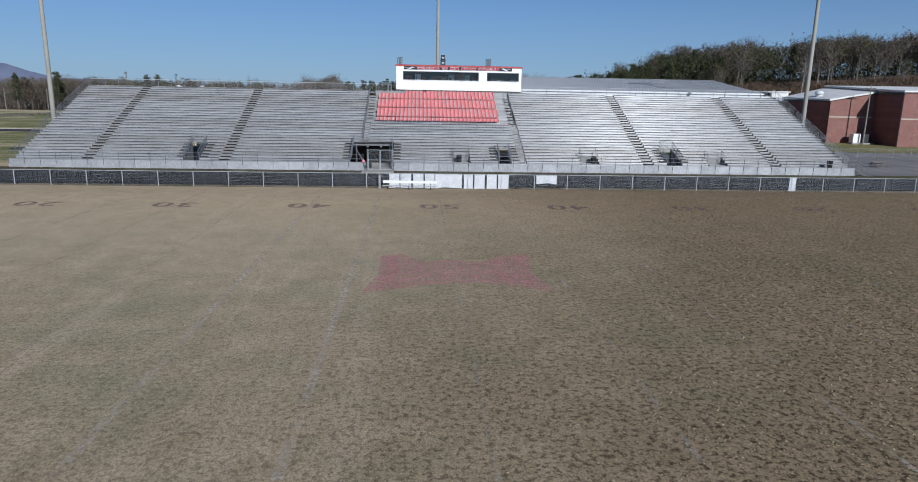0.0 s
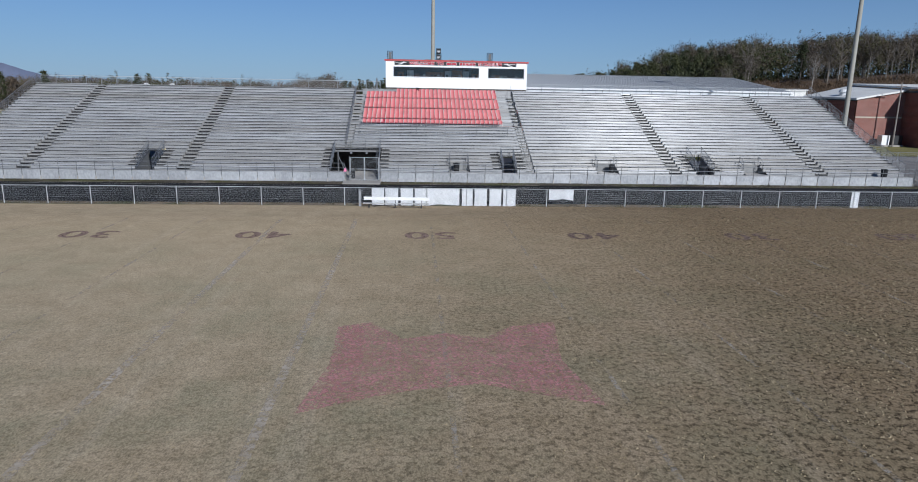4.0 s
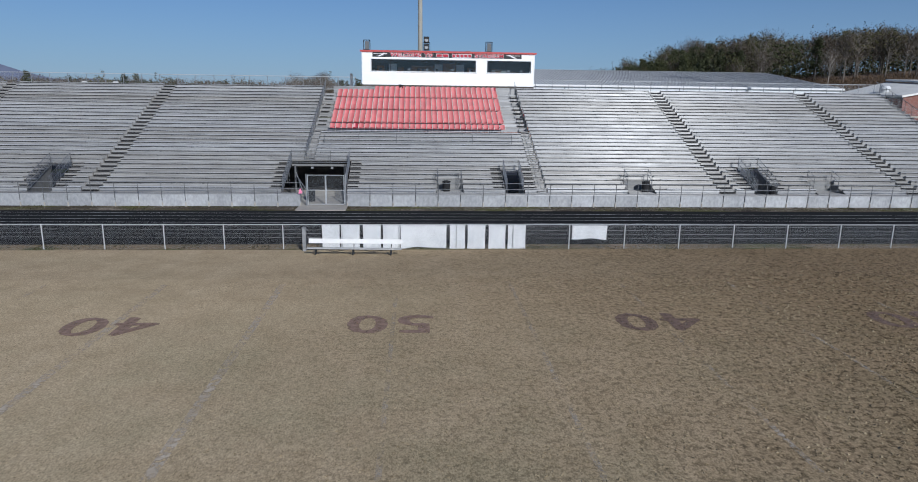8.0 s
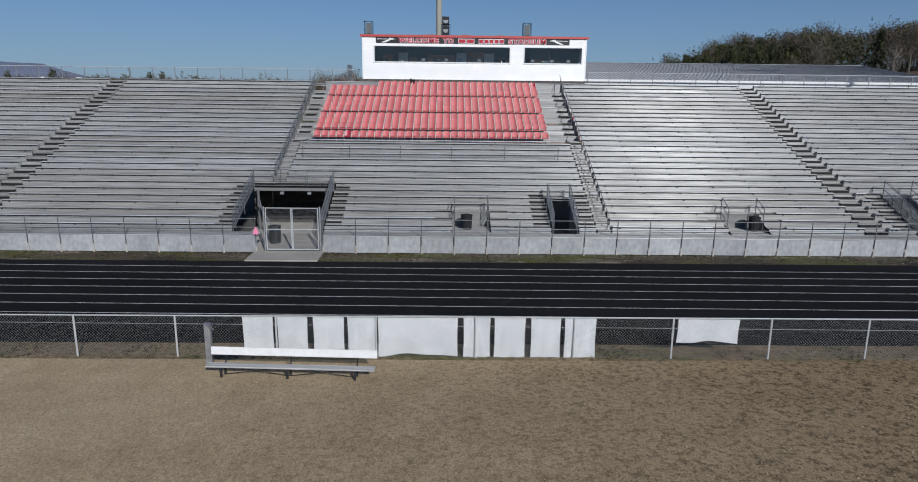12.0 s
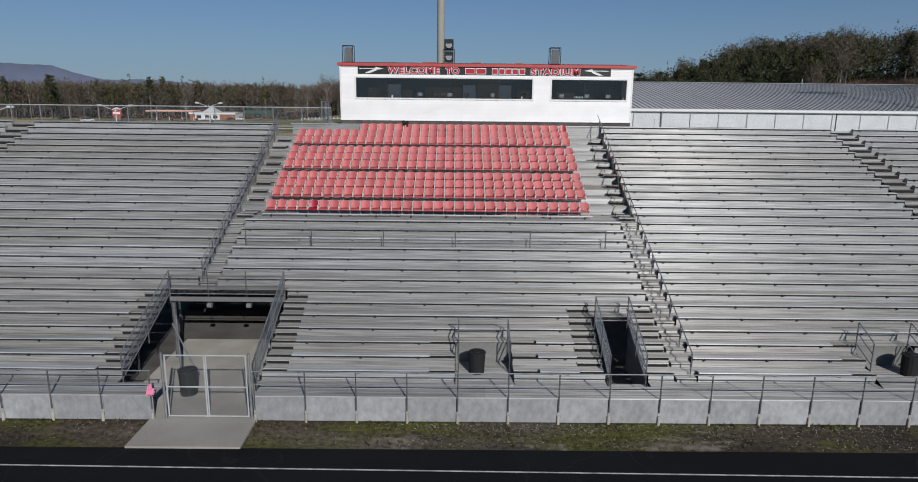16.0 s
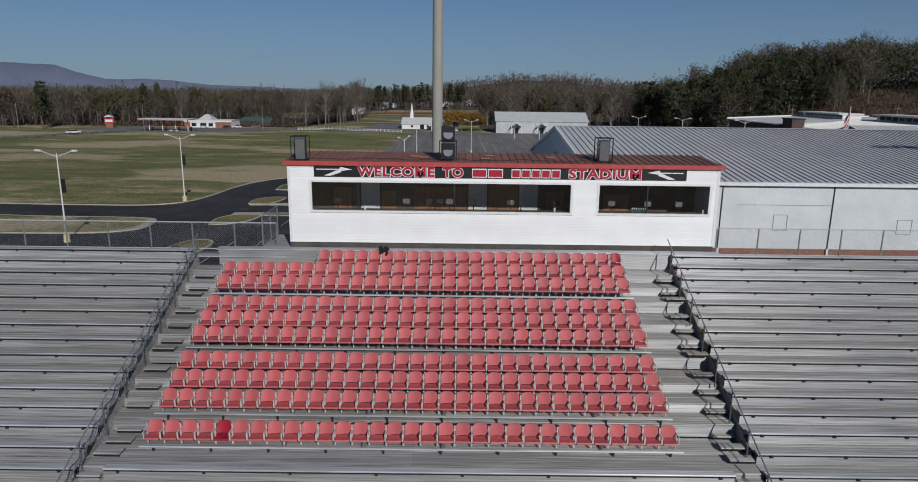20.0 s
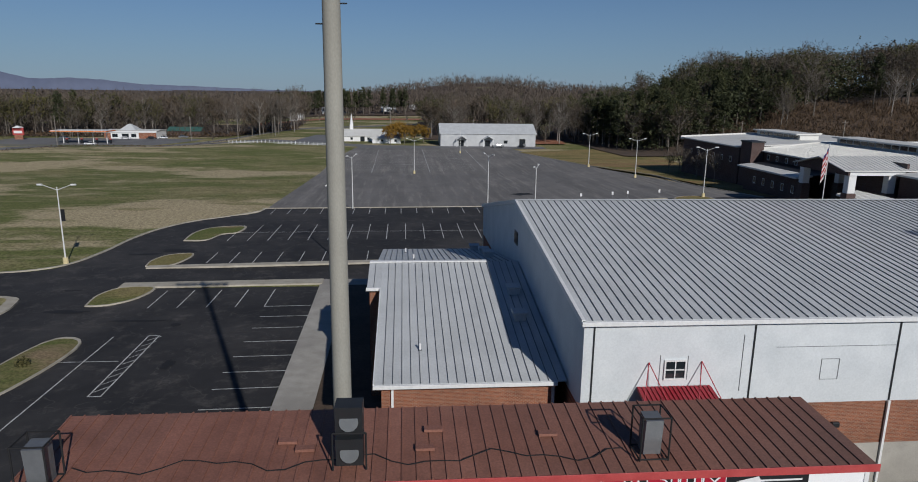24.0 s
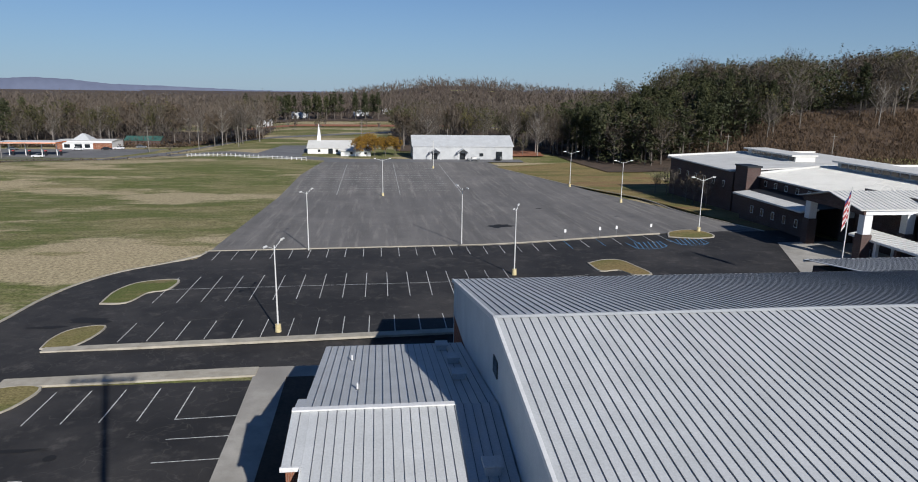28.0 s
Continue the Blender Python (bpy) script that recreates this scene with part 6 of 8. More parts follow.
for x in (4.15, 12.3):
    Shape().bevel_box(x - 0.06, x + 0.06, AY0 + 0.17, AY0 + 0.29, zb_an, AE - 0.22, 0.01).put("downspout", M["trim"], an)
for x, y in ((5.6, 113.6), (5.5, 129.5), (4.9, 136.5)):
    z = (AE + (y - AY0) * (AR - AE) / (AYR - AY0)) if y < AYR else (AR - 0.12 - (y - AYR) * (AR - 0.12 - AB) / (AY1 - AYR))
    vp = thing("vent_pipe", "short white vent pipe on the annex roof", "vent pipe", (x, y, z), "vent pipes")
    Shape().tube((x, y, z - 0.05), (x, y, z + 0.4), 0.06, 8).put("pipe", M["trim"], vp)
    Shape().tube((x, y, z), (x, y, z + 0.06), 0.12, 8, 0.07).put("flashing", M["seam"], vp)
for x, y in ((11.6, 117.0), (11.8, 120.5), (11.5, 131.0), (11.6, 135.0), (11.2, 139.0)):
    z = (AE + (y - AY0) * (AR - AE) / (AYR - AY0)) if y < AYR else (AR - 0.12 - (y - AYR) * (AR - 0.12 - AB) / (AY1 - AYR))
    hv = thing("roof_vent", "grey box vent on the annex roof", "roof vent", (x, y, z), "roof vents")
    Shape().bevel_box(x - 0.35, x + 0.35, y - 0.35, y + 0.35, z - 0.1, z + 0.4, 0.03).put("curb", M["metal_roof"], hv)
    Shape().bevel_box(x - 0.45, x + 0.45, y - 0.45, y + 0.45, z + 0.4, z + 0.55, 0.05).put("hood", M["metal_roof"], hv)

# strip behind the stand
tagged(grid_patch("side_yard", ((50.9, 72.5), (140, 72.5), (140, 114), (58.2, 114)), 24, 12, 0.03, M["lot_old"]), "worn grey asphalt yard beside the bleachers", "pavement", kind="structure")
tagged(grid_patch("hall_lawn", ((62, 115), (140, 115), (140, 139), (62, 139)), 12, 6, 0.03, M["lawn"]), "winter lawn before the brick hall", "lawn", kind="structure")
tagged(grid_patch("rear_walk", ((-3.6, 96), (-1.0, 96), (-1.4, 149), (-4.3, 149)), 3, 30, 0.05, M["concrete"]), "pale concrete walk beside the annex", "pavement", kind="structure")
tagged(grid_patch("rear_plaza", ((-15.4, 100.6), (-3.7, 100.6), (-3.7, 114.8), (-14.8, 114.4)), 8, 10, 0.055, M["concrete"]), "pale concrete plaza behind the bleachers", "pavement", kind="structure")
tagged(grid_patch("walk_end", ((-4.3, 149), (12, 149), (12, 151.3), (-4.3, 151.3)), 8, 2, 0.05, M["concrete"]), "pale concrete walk behind the annex", "pavement", kind="structure")
# grass given the dark litter colour to stand for the shade on it
tagged(grid_patch("annex_lawn", ((-1.0, 100.5), (13, 100.5), (13, 149), (-1.4, 149)), 8, 30, 0.035, M["litter"]), "strip of grass beside the annex, coloured dark for its shade", "ground", kind="structure")
tagged(grid_patch("rear_pavement", ((-9, 93), (58, 93), (58, 100.5), (-9, 100.5)), 20, 4, 0.04, M["concrete"]), "concrete strip behind the bleachers", "pavement", kind="structure")
tagged(grid_patch("rear_lawn", ((13, 100.5), (60, 100.5), (60, 108), (13, 108)), 18, 4, 0.035, M["lawn"]), "strip of lawn before the gym", "lawn", kind="structure")


# ---- car parks ----
lot = grid_patch("front_car_park", ((-58, 97), (-4.0, 97), (-4.0, 148.6), (-58, 148.6)), 30, 30, 0.03, M["lot_new"])
tagged(lot, "dark new asphalt car park with white bay lines", "car park", kind="structure")
lot2 = grid_patch("middle_car_park", ((-25, 150.6), (60, 150.6), (60, 198.5), (-19.2, 196.1)), 40, 24, 0.035, M["lot_new"])
tagged(lot2, "dark asphalt car park and drive with white bay lines", "car park", kind="structure")
tagged(grid_patch("entrance_drive", ((60, 165), (86, 168), (78, 203), (60, 198.5)), 14, 14, 0.03, M["lot_new"]), "dark asphalt drive to the school door", "road", kind="structure")
tagged(grid_patch("entrance_pavement", ((60, 167), (84, 167), (84, 191), (70.2, 190.8)), 10, 10, 0.06, M["concrete"]), "pale concrete forecourt of the school", "pavement", kind="structure")
edge = smooth_line(((-120, 156.0), (-70, 155.5), (-45, 155.0), (-37.2, 155.8), (-34.6, 158.4), (-33.2, 164), (-32.6, 172), (-30.8, 180), (-27, 186), (-22, 190.2), (-19.9, 191.6), (-19.4, 196.0)), 1.5)
inner = [Vector((max(p.x + 0.1, -120) if p.y < 150 else min(p.x + 14, -18.5) if p.y < 188 else -18.0, min(p.y, 200) if p.y > 158 else 147.0)) for p in edge]
tagged(ribbon("curved_drive", edge, inner, 0.026, M["lot_new"]), "curved dark asphalt drive", "road", kind="structure")
kerb_line("drive_kerb", [(p.x, p.y) for p in edge[::4]] + [(-19.4, 196.0)])
big = grid_patch("large_car_park", ((-19.0, 196.2), (73.2, 199.6), (57.8, 272), (-17.2, 300)), 40, 40, 0.03, M["lot_old"])
tagged(big, "wide worn grey asphalt car park", "car park", kind="structure")
tagged(grid_patch("large_car_park_end", ((-17.2, 300), (57.8, 272), (46, 334), (-13.5, 334)), 30, 20, 0.03, M["lot_old"]), "far end of the worn grey car park", "car park", kind="structure")
tagged(grid_patch("school_lawn", ((73.3, 200), (86, 200), (88, 262), (68.6, 241)), 8, 20, 0.05, M["tan_lawn"]), "tan winter lawn beside the school", "lawn", kind="structure")
tagged(grid_patch("school_lawn_far", ((68.6, 241), (88, 262), (92, 306), (58, 272)), 8, 12, 0.05, M["tan_lawn"]), "tan winter lawn beside the school", "lawn", kind="structure")
tagged(grid_patch("wood_edge_lawn", ((58, 272), (92, 306), (80, 334), (46, 319)), 8, 12, 0.05, M["tan_lawn"]), "tan winter lawn along the wood", "lawn", kind="structure")
kerb_line("school_kerb", ((73.3, 199.5), (70.6, 212), (68.4, 224), (68.6, 241), (64, 258), (58, 272), (52, 296), (46, 319)), 0.3)
tagged(ribbon("lot_divider", [Vector((-25, 148.7)), Vector((-4.1, 149.4))], [Vector((-25, 150.4)), Vector((-4.1, 151.2))], 0.02, M["kerb"], 0.13), "pale concrete divider between car parks", "kerb", kind="structure")
tagged(ribbon("lot_divider_far", [Vector((-25, 156.4)), Vector((60, 158.0))], [Vector((-25, 157.5)), Vector((60, 159.1))], 0.03, M["kerb"], 0.13), "pale concrete divider between drive and bays", "kerb", kind="structure")
kerb_line("large_lot_kerb", ((-19.4, 196.1), (20, 197.8), (54, 198.9)), 0.3)


for cx_, cy_, rx, ry, seed in ((-19.0, 138.3, 3.2, 0.35, 1), (-26.8, 141.2, 2.2, 0.6, 2), (-29.2, 148.0, 1.2, 0.3, 3), (-24.0, 165.2, 2.6, 1.3, 4), (-27.5, 163.4, 2.2, 0.5, 5), (-13.0, 128.0, 0.5, 1.2, 6), (29.0, 214.0, 3.0, 2.2, 7), (41.0, 232.0, 0.9, 0.6, 8)):
    rp_ = random.Random(seed)
    v = []
    for k in range(18):
        a = 2 * math.pi * k / 18
        q = rp_.uniform(0.55, 1.1)
        px_, py_ = cx_ + math.cos(a) * rx * q, cy_ + math.sin(a) * ry * q
        v.append((px_, py_, gz(px_, py_) + 0.052))
    tagged(link_mesh("asphalt_patch", v, [tuple(range(18))], M["black"]), "ragged black tar patch on the asphalt", "asphalt patch", "asphalt patches", "structure")
mh = Shape().tube((-15.4, 137.1, gz(-15, 137) - 0.1), (-15.4, 137.1, gz(-15, 137) + 0.055), 0.42, 20)
tagged(mh.put("manhole_cover", M["black"]), "round dark manhole cover in the asphalt", "manhole cover", kind="structure")


def island(pts, label="kerbed island of winter grass in the car park"):
    loop = smooth_line(list(pts) + [pts[0]], 0.7)[:-1]
    cx, cy = sum(p.x for p in loop) / len(loop), sum(p.y for p in loop) / len(loop)
    isl = thing("traffic_island", label, "traffic island", (cx, cy, gz(cx, cy)), "traffic islands", "structure")
    top_pts = [(cx + (p.x - cx) * 0.93, cy + (p.y - cy) * 0.95) for p in loop]
    n = len(loop)
    v = [(p.x, p.y, gz(p.x, p.y) + 0.0) for p in loop] + [(p.x, p.y, gz(p.x, p.y) + 0.17) for p in loop] + [(a, b, gz(a, b) + 0.17) for a, b in top_pts] + [(a, b, gz(a, b) + 0.1) for a, b in top_pts]
    f = [(k * n + i, k * n + (i + 1) % n, (k + 1) * n + (i + 1) % n, (k + 1) * n + i) for k in range(3) for i in range(n)]
    link_mesh("kerb", v, f, M["kerb"], isl)
    m = len(top_pts)
    v = [(a, b, gz(a, b) + 0.15) for a, b in top_pts] + [(cx, cy, gz(cx, cy) + 0.2)]
    link_mesh("turf", v, [(i, (i + 1) % m, m) for i in range(m)], M["meadow" if cx < -28 else "lawn" if cx < 0 else "tan_lawn"], isl)


island(((-25.6, 142.6), (-23.6, 142.8), (-21.6, 145.0), (-21.2, 148.6), (-24.6, 148.6), (-25.9, 146)))
island(((-25.4, 157.2), (-22.8, 157.4), (-21.6, 160.6), (-21.8, 163.4), (-24.6, 162.6), (-25.6, 160)))
island(((-25.3, 170.8), (-22.4, 171.0), (-21.2, 174.8), (-19.2, 176.0), (-19.2, 180.4), (-23.6, 179.6), (-25.4, 176)))
island(((-25.3, 123.4), (-24.7, 122.0), (-23.3, 121.7), (-22.3, 123.0), (-21.4, 127.6), (-21.2, 131.6), (-21.8, 133.5), (-23.2, 134.1), (-24.4, 133.0), (-25.2, 128.6)))
bush, rb = Shape(), random.Random(31)
for _ in range(90):
    ang, rad = rb.uniform(0, 6.283), 0.5 * rb.random() ** 0.5
    px_, py_ = -23.4 + rad * math.cos(ang), 128.0 + rad * math.sin(ang)
    for _b in range(2):
        c_ = Vector((px_, py_, gz(px_, py_) + 0.2 + 0.75 * rb.random() * (1 - rad)))
        u_ = Vector((rb.gauss(0, 1), rb.gauss(0, 1), rb.gauss(0, 1))).normalized() * 0.14
        w_ = Vector((rb.gauss(0, 1), rb.gauss(0, 1), rb.gauss(0, 1))).normalized() * 0.07
        bush.face([c_ - u_, c_ + w_, c_ + u_, c_ - w_])
tagged(bush.put("shrub", M["olive_leaf"]), "small dull green shrub on the traffic island", "shrub")
island(((36.4, 183.2), (36.8, 178.8), (39.3, 178.7), (40.6, 176.0), (43.0, 175.7), (42.4, 180.2), (41.4, 183.6), (39.0, 184.4)))
island(((54.2, 196.0), (58, 194.4), (61.8, 195.2), (62.4, 198.6), (60.4, 201.0), (56, 199.6)))
island(((-62, 136), (-46, 136.3), (-36, 137.0), (-32.4, 139.6), (-32.4, 143.6), (-34.6, 146.0), (-46, 146.4), (-62, 146.4)), "broad kerbed grass verge beside the drive")


def bay_line(x0, y0, x1, y1, w=0.1, mat="line", name="bay_line", label="white painted parking bay line"):
    d = Vector((x1 - x0, y1 - y0))
    L = d.length
    d /= L
    px, py = -d.y * w / 2, d.x * w / 2
    k = max(1, int(L / 4))
    v, f = [], []
    for i in range(k + 1):
        x, y = x0 + d.x * L * i / k, y0 + d.y * L * i / k
        v += [(x + px, y + py, gz(x + px, y + py) + 0.048), (x - px, y - py, gz(x - px, y - py) + 0.048)]
    f = [(2 * i, 2 * i + 1, 2 * i + 3, 2 * i + 2) for i in range(k)]
    tagged(link_mesh(name, v, f, M[mat]), label, "bay line", "bay lines", "structure")


for i in range(5):
    x = -19.6 + i * 2.72
    bay_line(x, 142.0, x, 147.6)
bay_line(-8.75, 142.0, -4.2, 142.2)
for y in (117.1, 120.2, 123.3, 126.2, 129.25, 132.5, 135.85, 139.0):
    bay_line(-8.5, y, -3.9, y + 0.15)
bay_line(-19.4, 116, -19.5, 134.2)
bay_line(-21.6, 128.8, -16.9, 128.8)
for x in (-16.4, -15.55):
    bay_line(x, 122.6, x - 0.3, 134.4)
bay_line(-16.4, 122.6, -15.55, 122.6)
bay_line(-16.7, 134.4, -15.85, 134.4)
for i in range(9):
    bay_line(-16.4, 123.2 + i * 1.25, -15.6, 124.2 + i * 1.25, 0.08)
for i in range(17):
    x = -18.9 + i * 2.72
    bay_line(x, 158.6 + 0.02 * (x + 19), x, 164.0 + 0.02 * (x + 19))
    bay_line(x - 0.6, 170.8 + 0.025 * (x + 19), x - 0.6, 181.6 + 0.025 * (x + 19))
for i in range(27):
    x = -17.5 + i * 2.72
    bay_line(x, 190.6 + 0.03 * (x + 19), x, 195.9 + 0.03 * (x + 19), mat="blue_line" if 20 <= i <= 25 and i % 2 == 0 else "line")
bay_line(-19.5, 176.2, 35, 177.6)
for i in range(14):
    bay_line(-15.5, 268 + i * 4.3, 26 - i * 0.1, 268 + i * 4.3, 0.14)
for x in (-4, 12, 28):
    bay_line(x, 262, x - 0.4, 328, 0.14)


def sign_post(x, y):
    z = gz(x, y)
    p = thing("sign_post", "small white parking sign on a thin post", "sign", (x, y, z), "parking signs")
    Shape().tube((x, y, z), (x, y, z + 1.7), 0.03, 6).put("post", M["steel"], p)
    Shape().bevel_box(x - 0.17, x + 0.17, y - 0.05, y - 0.03, z + 1.15, z + 1.72, 0.006).put("plate", M["sign_white"], p)


for x in (37.5, 43.5, 46.4, 52.5):
    sign_post(x, 199.0 + 0.02 * (x - 37))


def lot_lamp(x, y, h=9.2, arms=1.6, turn=0.0, base=True, flag=False, single=False):
    z = gz(x, y)
    p = thing("car_park_lamp", "white two-armed car park lamp on a concrete foot", "street lamp", (x, y, z), "car park lamps")
    if base:
        Shape().tube((x, y, z - 0.1), (x, y, z + 0.85), 0.33, 12, 0.29).put("foot", M["yellow_base"], p, "yellowish concrete foot")
    Shape().tube((x, y, z), (x, y, z + h), 0.1, 8, 0.055).put("pole", M["lamp_head"], p)
    c, s_ = math.cos(turn), math.sin(turn)
    for sd in ((1,) if single else (-1, 1)):
        e = (x + c * arms * sd, y + s_ * arms * sd, z + h + 0.25)
        Shape().tube((x, y, z + h - 0.35), e, 0.035, 6).put("arm", M["lamp_head"], p)
        Shape().tube(e, (e[0] + c * 0.55 * sd, e[1] + s_ * 0.55 * sd, e[2] + 0.02), 0.13, 8, 0.1).put("lamp_head", M["lamp_head"], p)
    if flag:
        Shape().bevel_box(x + 0.1, x + 0.55, y - 0.03, y - 0.01, z + 5.2, z + 6.6, 0.004).put("banner", M["sign_black"], p, "dark banner")


for x, y, kw in ((-3.7, 160.3, {"turn": 1.25}), (-4.2, 195.8, {"turn": 1.2, "base": False}), (20.1, 199.0, {"turn": 1.9, "base": False}), (25.0, 179.7, {"turn": 1.2}), (7.6, 260.0, {}), (24.8, 316.0, {"single": True, "turn": 2.0}),
                 (57.6, 266.0, {}), (60.8, 236.0, {}), (61.2, 199.6, {}), (-35.0, 158.9, {"flag": True}), (-36.4, 132.3, {"flag": True}), (-36, 110, {})):
    lot_lamp(x, y, **kw)

# blue hatched access aisles among the bays
for cx_, cy_ in ((48.6, 191.0), (56.0, 192.0)):
    for k in range(6):
        bay_line(cx_ - 2.0 + k * 0.75, cy_ - 1.5, cx_ - 1.2 + k * 0.75, cy_ + 2.6, 0.14, "blue_line", "hatch_line", "blue painted hatch line of an access aisle")
    loop = [(cx_ - 2.6, cy_ + 2.8), (cx_ - 2.2, cy_ - 1.0), (cx_ - 0.6, cy_ - 2.0), (cx_ + 1.4, cy_ - 1.9), (cx_ + 2.8, cy_ - 0.8), (cx_ + 3.0, cy_ + 2.8)]
    for p, q in zip(loop, loop[1:]):
        bay_line(p[0], p[1], q[0], q[1], 0.14, "blue_line", "hatch_line", "blue painted hatch line of an access aisle")

# ---- far buildings ----
def gable_house(name, label, x0, x1, y0, y1, eave, ridge, wall, roof, along="x", overhang=0.4, doors=(), windows=(), at_z=None):
    """A house with a pitched roof; doors and windows are on its near side."""
    z = min(gz(x0, y0), gz(x1, y0)) if at_z is None else at_z
    h = thing(name, label, "building", ((x0 + x1) / 2, (y0 + y1) / 2, z))
    Shape().box(x0, x1, y0, y0 + 0.2, z - 0.5, z + eave).put("wall", wall, h)
    Shape().box(x0, x1, y1 - 0.2, y1, z - 0.5, z + eave).put("wall", wall, h)
    ym, xm = (y0 + y1) / 2, (x0 + x1) / 2
    if along == "x":
        for x in (x0, x1 - 0.2):
            Shape().prism_x(((y0 + 0.21, z - 0.5), (y1 - 0.21, z - 0.5), (y1 - 0.21, z + eave), (ym, z + ridge - 0.05), (y0 + 0.21, z + eave)), x, x + 0.2).put("gable_wall", wall, h)
        for ya in (y0 - overhang, y1 + overhang):
            drop = overhang * (ridge - eave) / (ym - y0)
            Shape().prism_x(((ya, z + eave - drop), (ya, z + eave - drop + 0.15), (ym, z + ridge + 0.15), (ym, z + ridge)), x0 - overhang, x1 + overhang).put("roof_plane", roof, h)
    else:
        for y in (y0 - 0.01, y1 + 0.01):
            s = Shape()
            s.slab([(x0, y, z + eave), (x1, y, z + eave), (xm, y, z + ridge - 0.05)], 0.2 if y > y0 else -0.2, 1)
            s.put("gable_wall", wall, h)
        for x in (x0, x1 - 0.2):
            Shape().box(x, x + 0.2, y0 + 0.21, y1 - 0.21, z - 0.5, z + eave).put("wall", wall, h)
        for xa in (x0 - overhang, x1 + overhang):
            drop = overhang * (ridge - eave) / (xm - x0)
            s = Shape()
            s.slab([(xa, y0 - overhang, z + eave - drop + 0.15), (xm, y0 - overhang, z + ridge + 0.15), (xm, y1 + overhang, z + ridge + 0.15), (xa, y1 + overhang, z + eave - drop + 0.15)], 0.15)
            s.put("roof_plane", roof, h)
    for x, w, hh in doors:
        Shape().bevel_box(x - w / 2, x + w / 2, y0 - 0.06, y0 - 0.003, z, z + hh, 0.01).put("door", M["glass"], h)
    for x, w, za, zb2 in windows:
        wf = Shape().bevel_box(x - w / 2 - 0.08, x + w / 2 + 0.08, y0 - 0.05, y0 - 0.003, z + za - 0.08, z + zb2 + 0.08, 0.01).put("window", M["trim"], h)
        Shape().box(x - w / 2, x + w / 2, y0 - 0.06, y0 - 0.052, z + za, z + zb2).put("pane", M["glass"], wf)
    return h


barn = gable_house("metal_hall", "long white metal hall with grey roof at the car park", 19.3, 57.3, 343.0, 360.0, 5.0, 8.4, M["hall_white"], M["metal_roof"], doors=((38.0, 1.8, 2.4), (52.0, 2.4, 3.0)), windows=())
zb4 = gz(19, 343)
for x in (27.5, 38.0):
    pc = Shape().slab([(x - 2.2, 339.8, zb4 + 2.9), (x, 339.8, zb4 + 4.2), (x, 343, zb4 + 4.2), (x - 2.2, 343, zb4 + 2.9)], 0.12).slab([(x, 339.8, zb4 + 4.2), (x + 2.2, 339.8, zb4 + 2.9), (x + 2.2, 343, zb4 + 2.9), (x, 343, zb4 + 4.2)], 0.12)
    pc.put("porch_roof", M["metal_roof"], barn)
    for dx in (-2, 2):
        Shape().tube((x + dx, 339.9, zb4 - 0.2), (x + dx, 339.9, zb4 + 2.95), 0.12, 6).put("porch_post", M["trim"], barn)
    Shape().bevel_box(x - 1.0, x + 1.0, 342.9, 342.997, zb4, zb4 + 2.4, 0.01).put("porch_door", M["glass"], barn)
Shape().bevel_box(44.5, 46.0, 342.9, 342.997, zb4 + 1.2, zb4 + 2.4, 0.01).put("window", M["glass"], barn)
church = gable_house("church", "white church with low roof beside the road", -21.5, 3.0, 363.0, 380.0, 2.2, 4.6, M["trim"], M["roof_white"], windows=((-17, 1, 0.7, 1.7), (-10, 1, 0.7, 1.7)), doors=((-12.5, 1.8, 2.3),))
gable_house("church_wing", "white low wing of the church", -8.0, 3.5, 354.0, 362.5, 2.0, 3.4, M["trim"], M["roof_white"], windows=((-4, 1, 0.7, 1.6), (1.5, 1, 0.7, 1.6)))
zc = gz(-20, 372)
Shape().box(-18.3, -16.9, 370.7, 372.1, zc + 3, zc + 6.4).put("belfry", M["trim"], church)
Shape().tube((-17.6, 371.4, zc + 6.4), (-17.6, 371.4, zc + 11.2), 0.8, 8, 0.05).put("steeple", M["trim"], church)
# filling station
zs = gz(-130, 410)
fs = gable_house("filling_station_shop", "white and brick filling station shop", -143.0, -118.0, 424.0, 438.0, 3.8, 4.2, M["trim"], M["roof_white"], doors=((-133.0, 3.2, 2.5),), windows=((-138, 2.6, 0.8, 2.5), (-129, 2.4, 0.8, 2.5)), at_z=zs)
Shape().box(-126.5, -118.05, 423.85, 423.98, zs, zs + 3.0).put("brick_panel", M["brick"], fs)
Shape().box(-143.02, -140.0, 423.85, 423.98, zs, zs + 3.0).put("brick_panel", M["brick"], fs)
Shape().bevel_box(-143.3, -117.7, 423.5, 423.84, zs + 3.1, zs + 3.85, 0.03).put("fascia", M["trim"], fs)
Shape().tube((-133, 431, zs + 4.0), (-133, 431, zs + 7.0), 6.0, 4, 0.8).put("roof_turret", M["metal_roof"], fs)
cp = thing("fuel_canopy", "white fuel canopy with orange edge", "canopy", (-140, 396, zs))
Shape().bevel_box(-152, -128, 391, 401, zs + 5.3, zs + 6.0, 0.05).put("slab", M["trim"], cp)
Shape().bevel_box(-152.1, -127.9, 390.9, 390.997, zs + 5.45, zs + 5.85, 0.01).put("orange_stripe", M["orange"], cp)
Shape().bevel_box(-127.997, -127.9, 391, 401, zs + 5.45, zs + 5.85, 0.01).put("orange_stripe", M["orange"], cp)
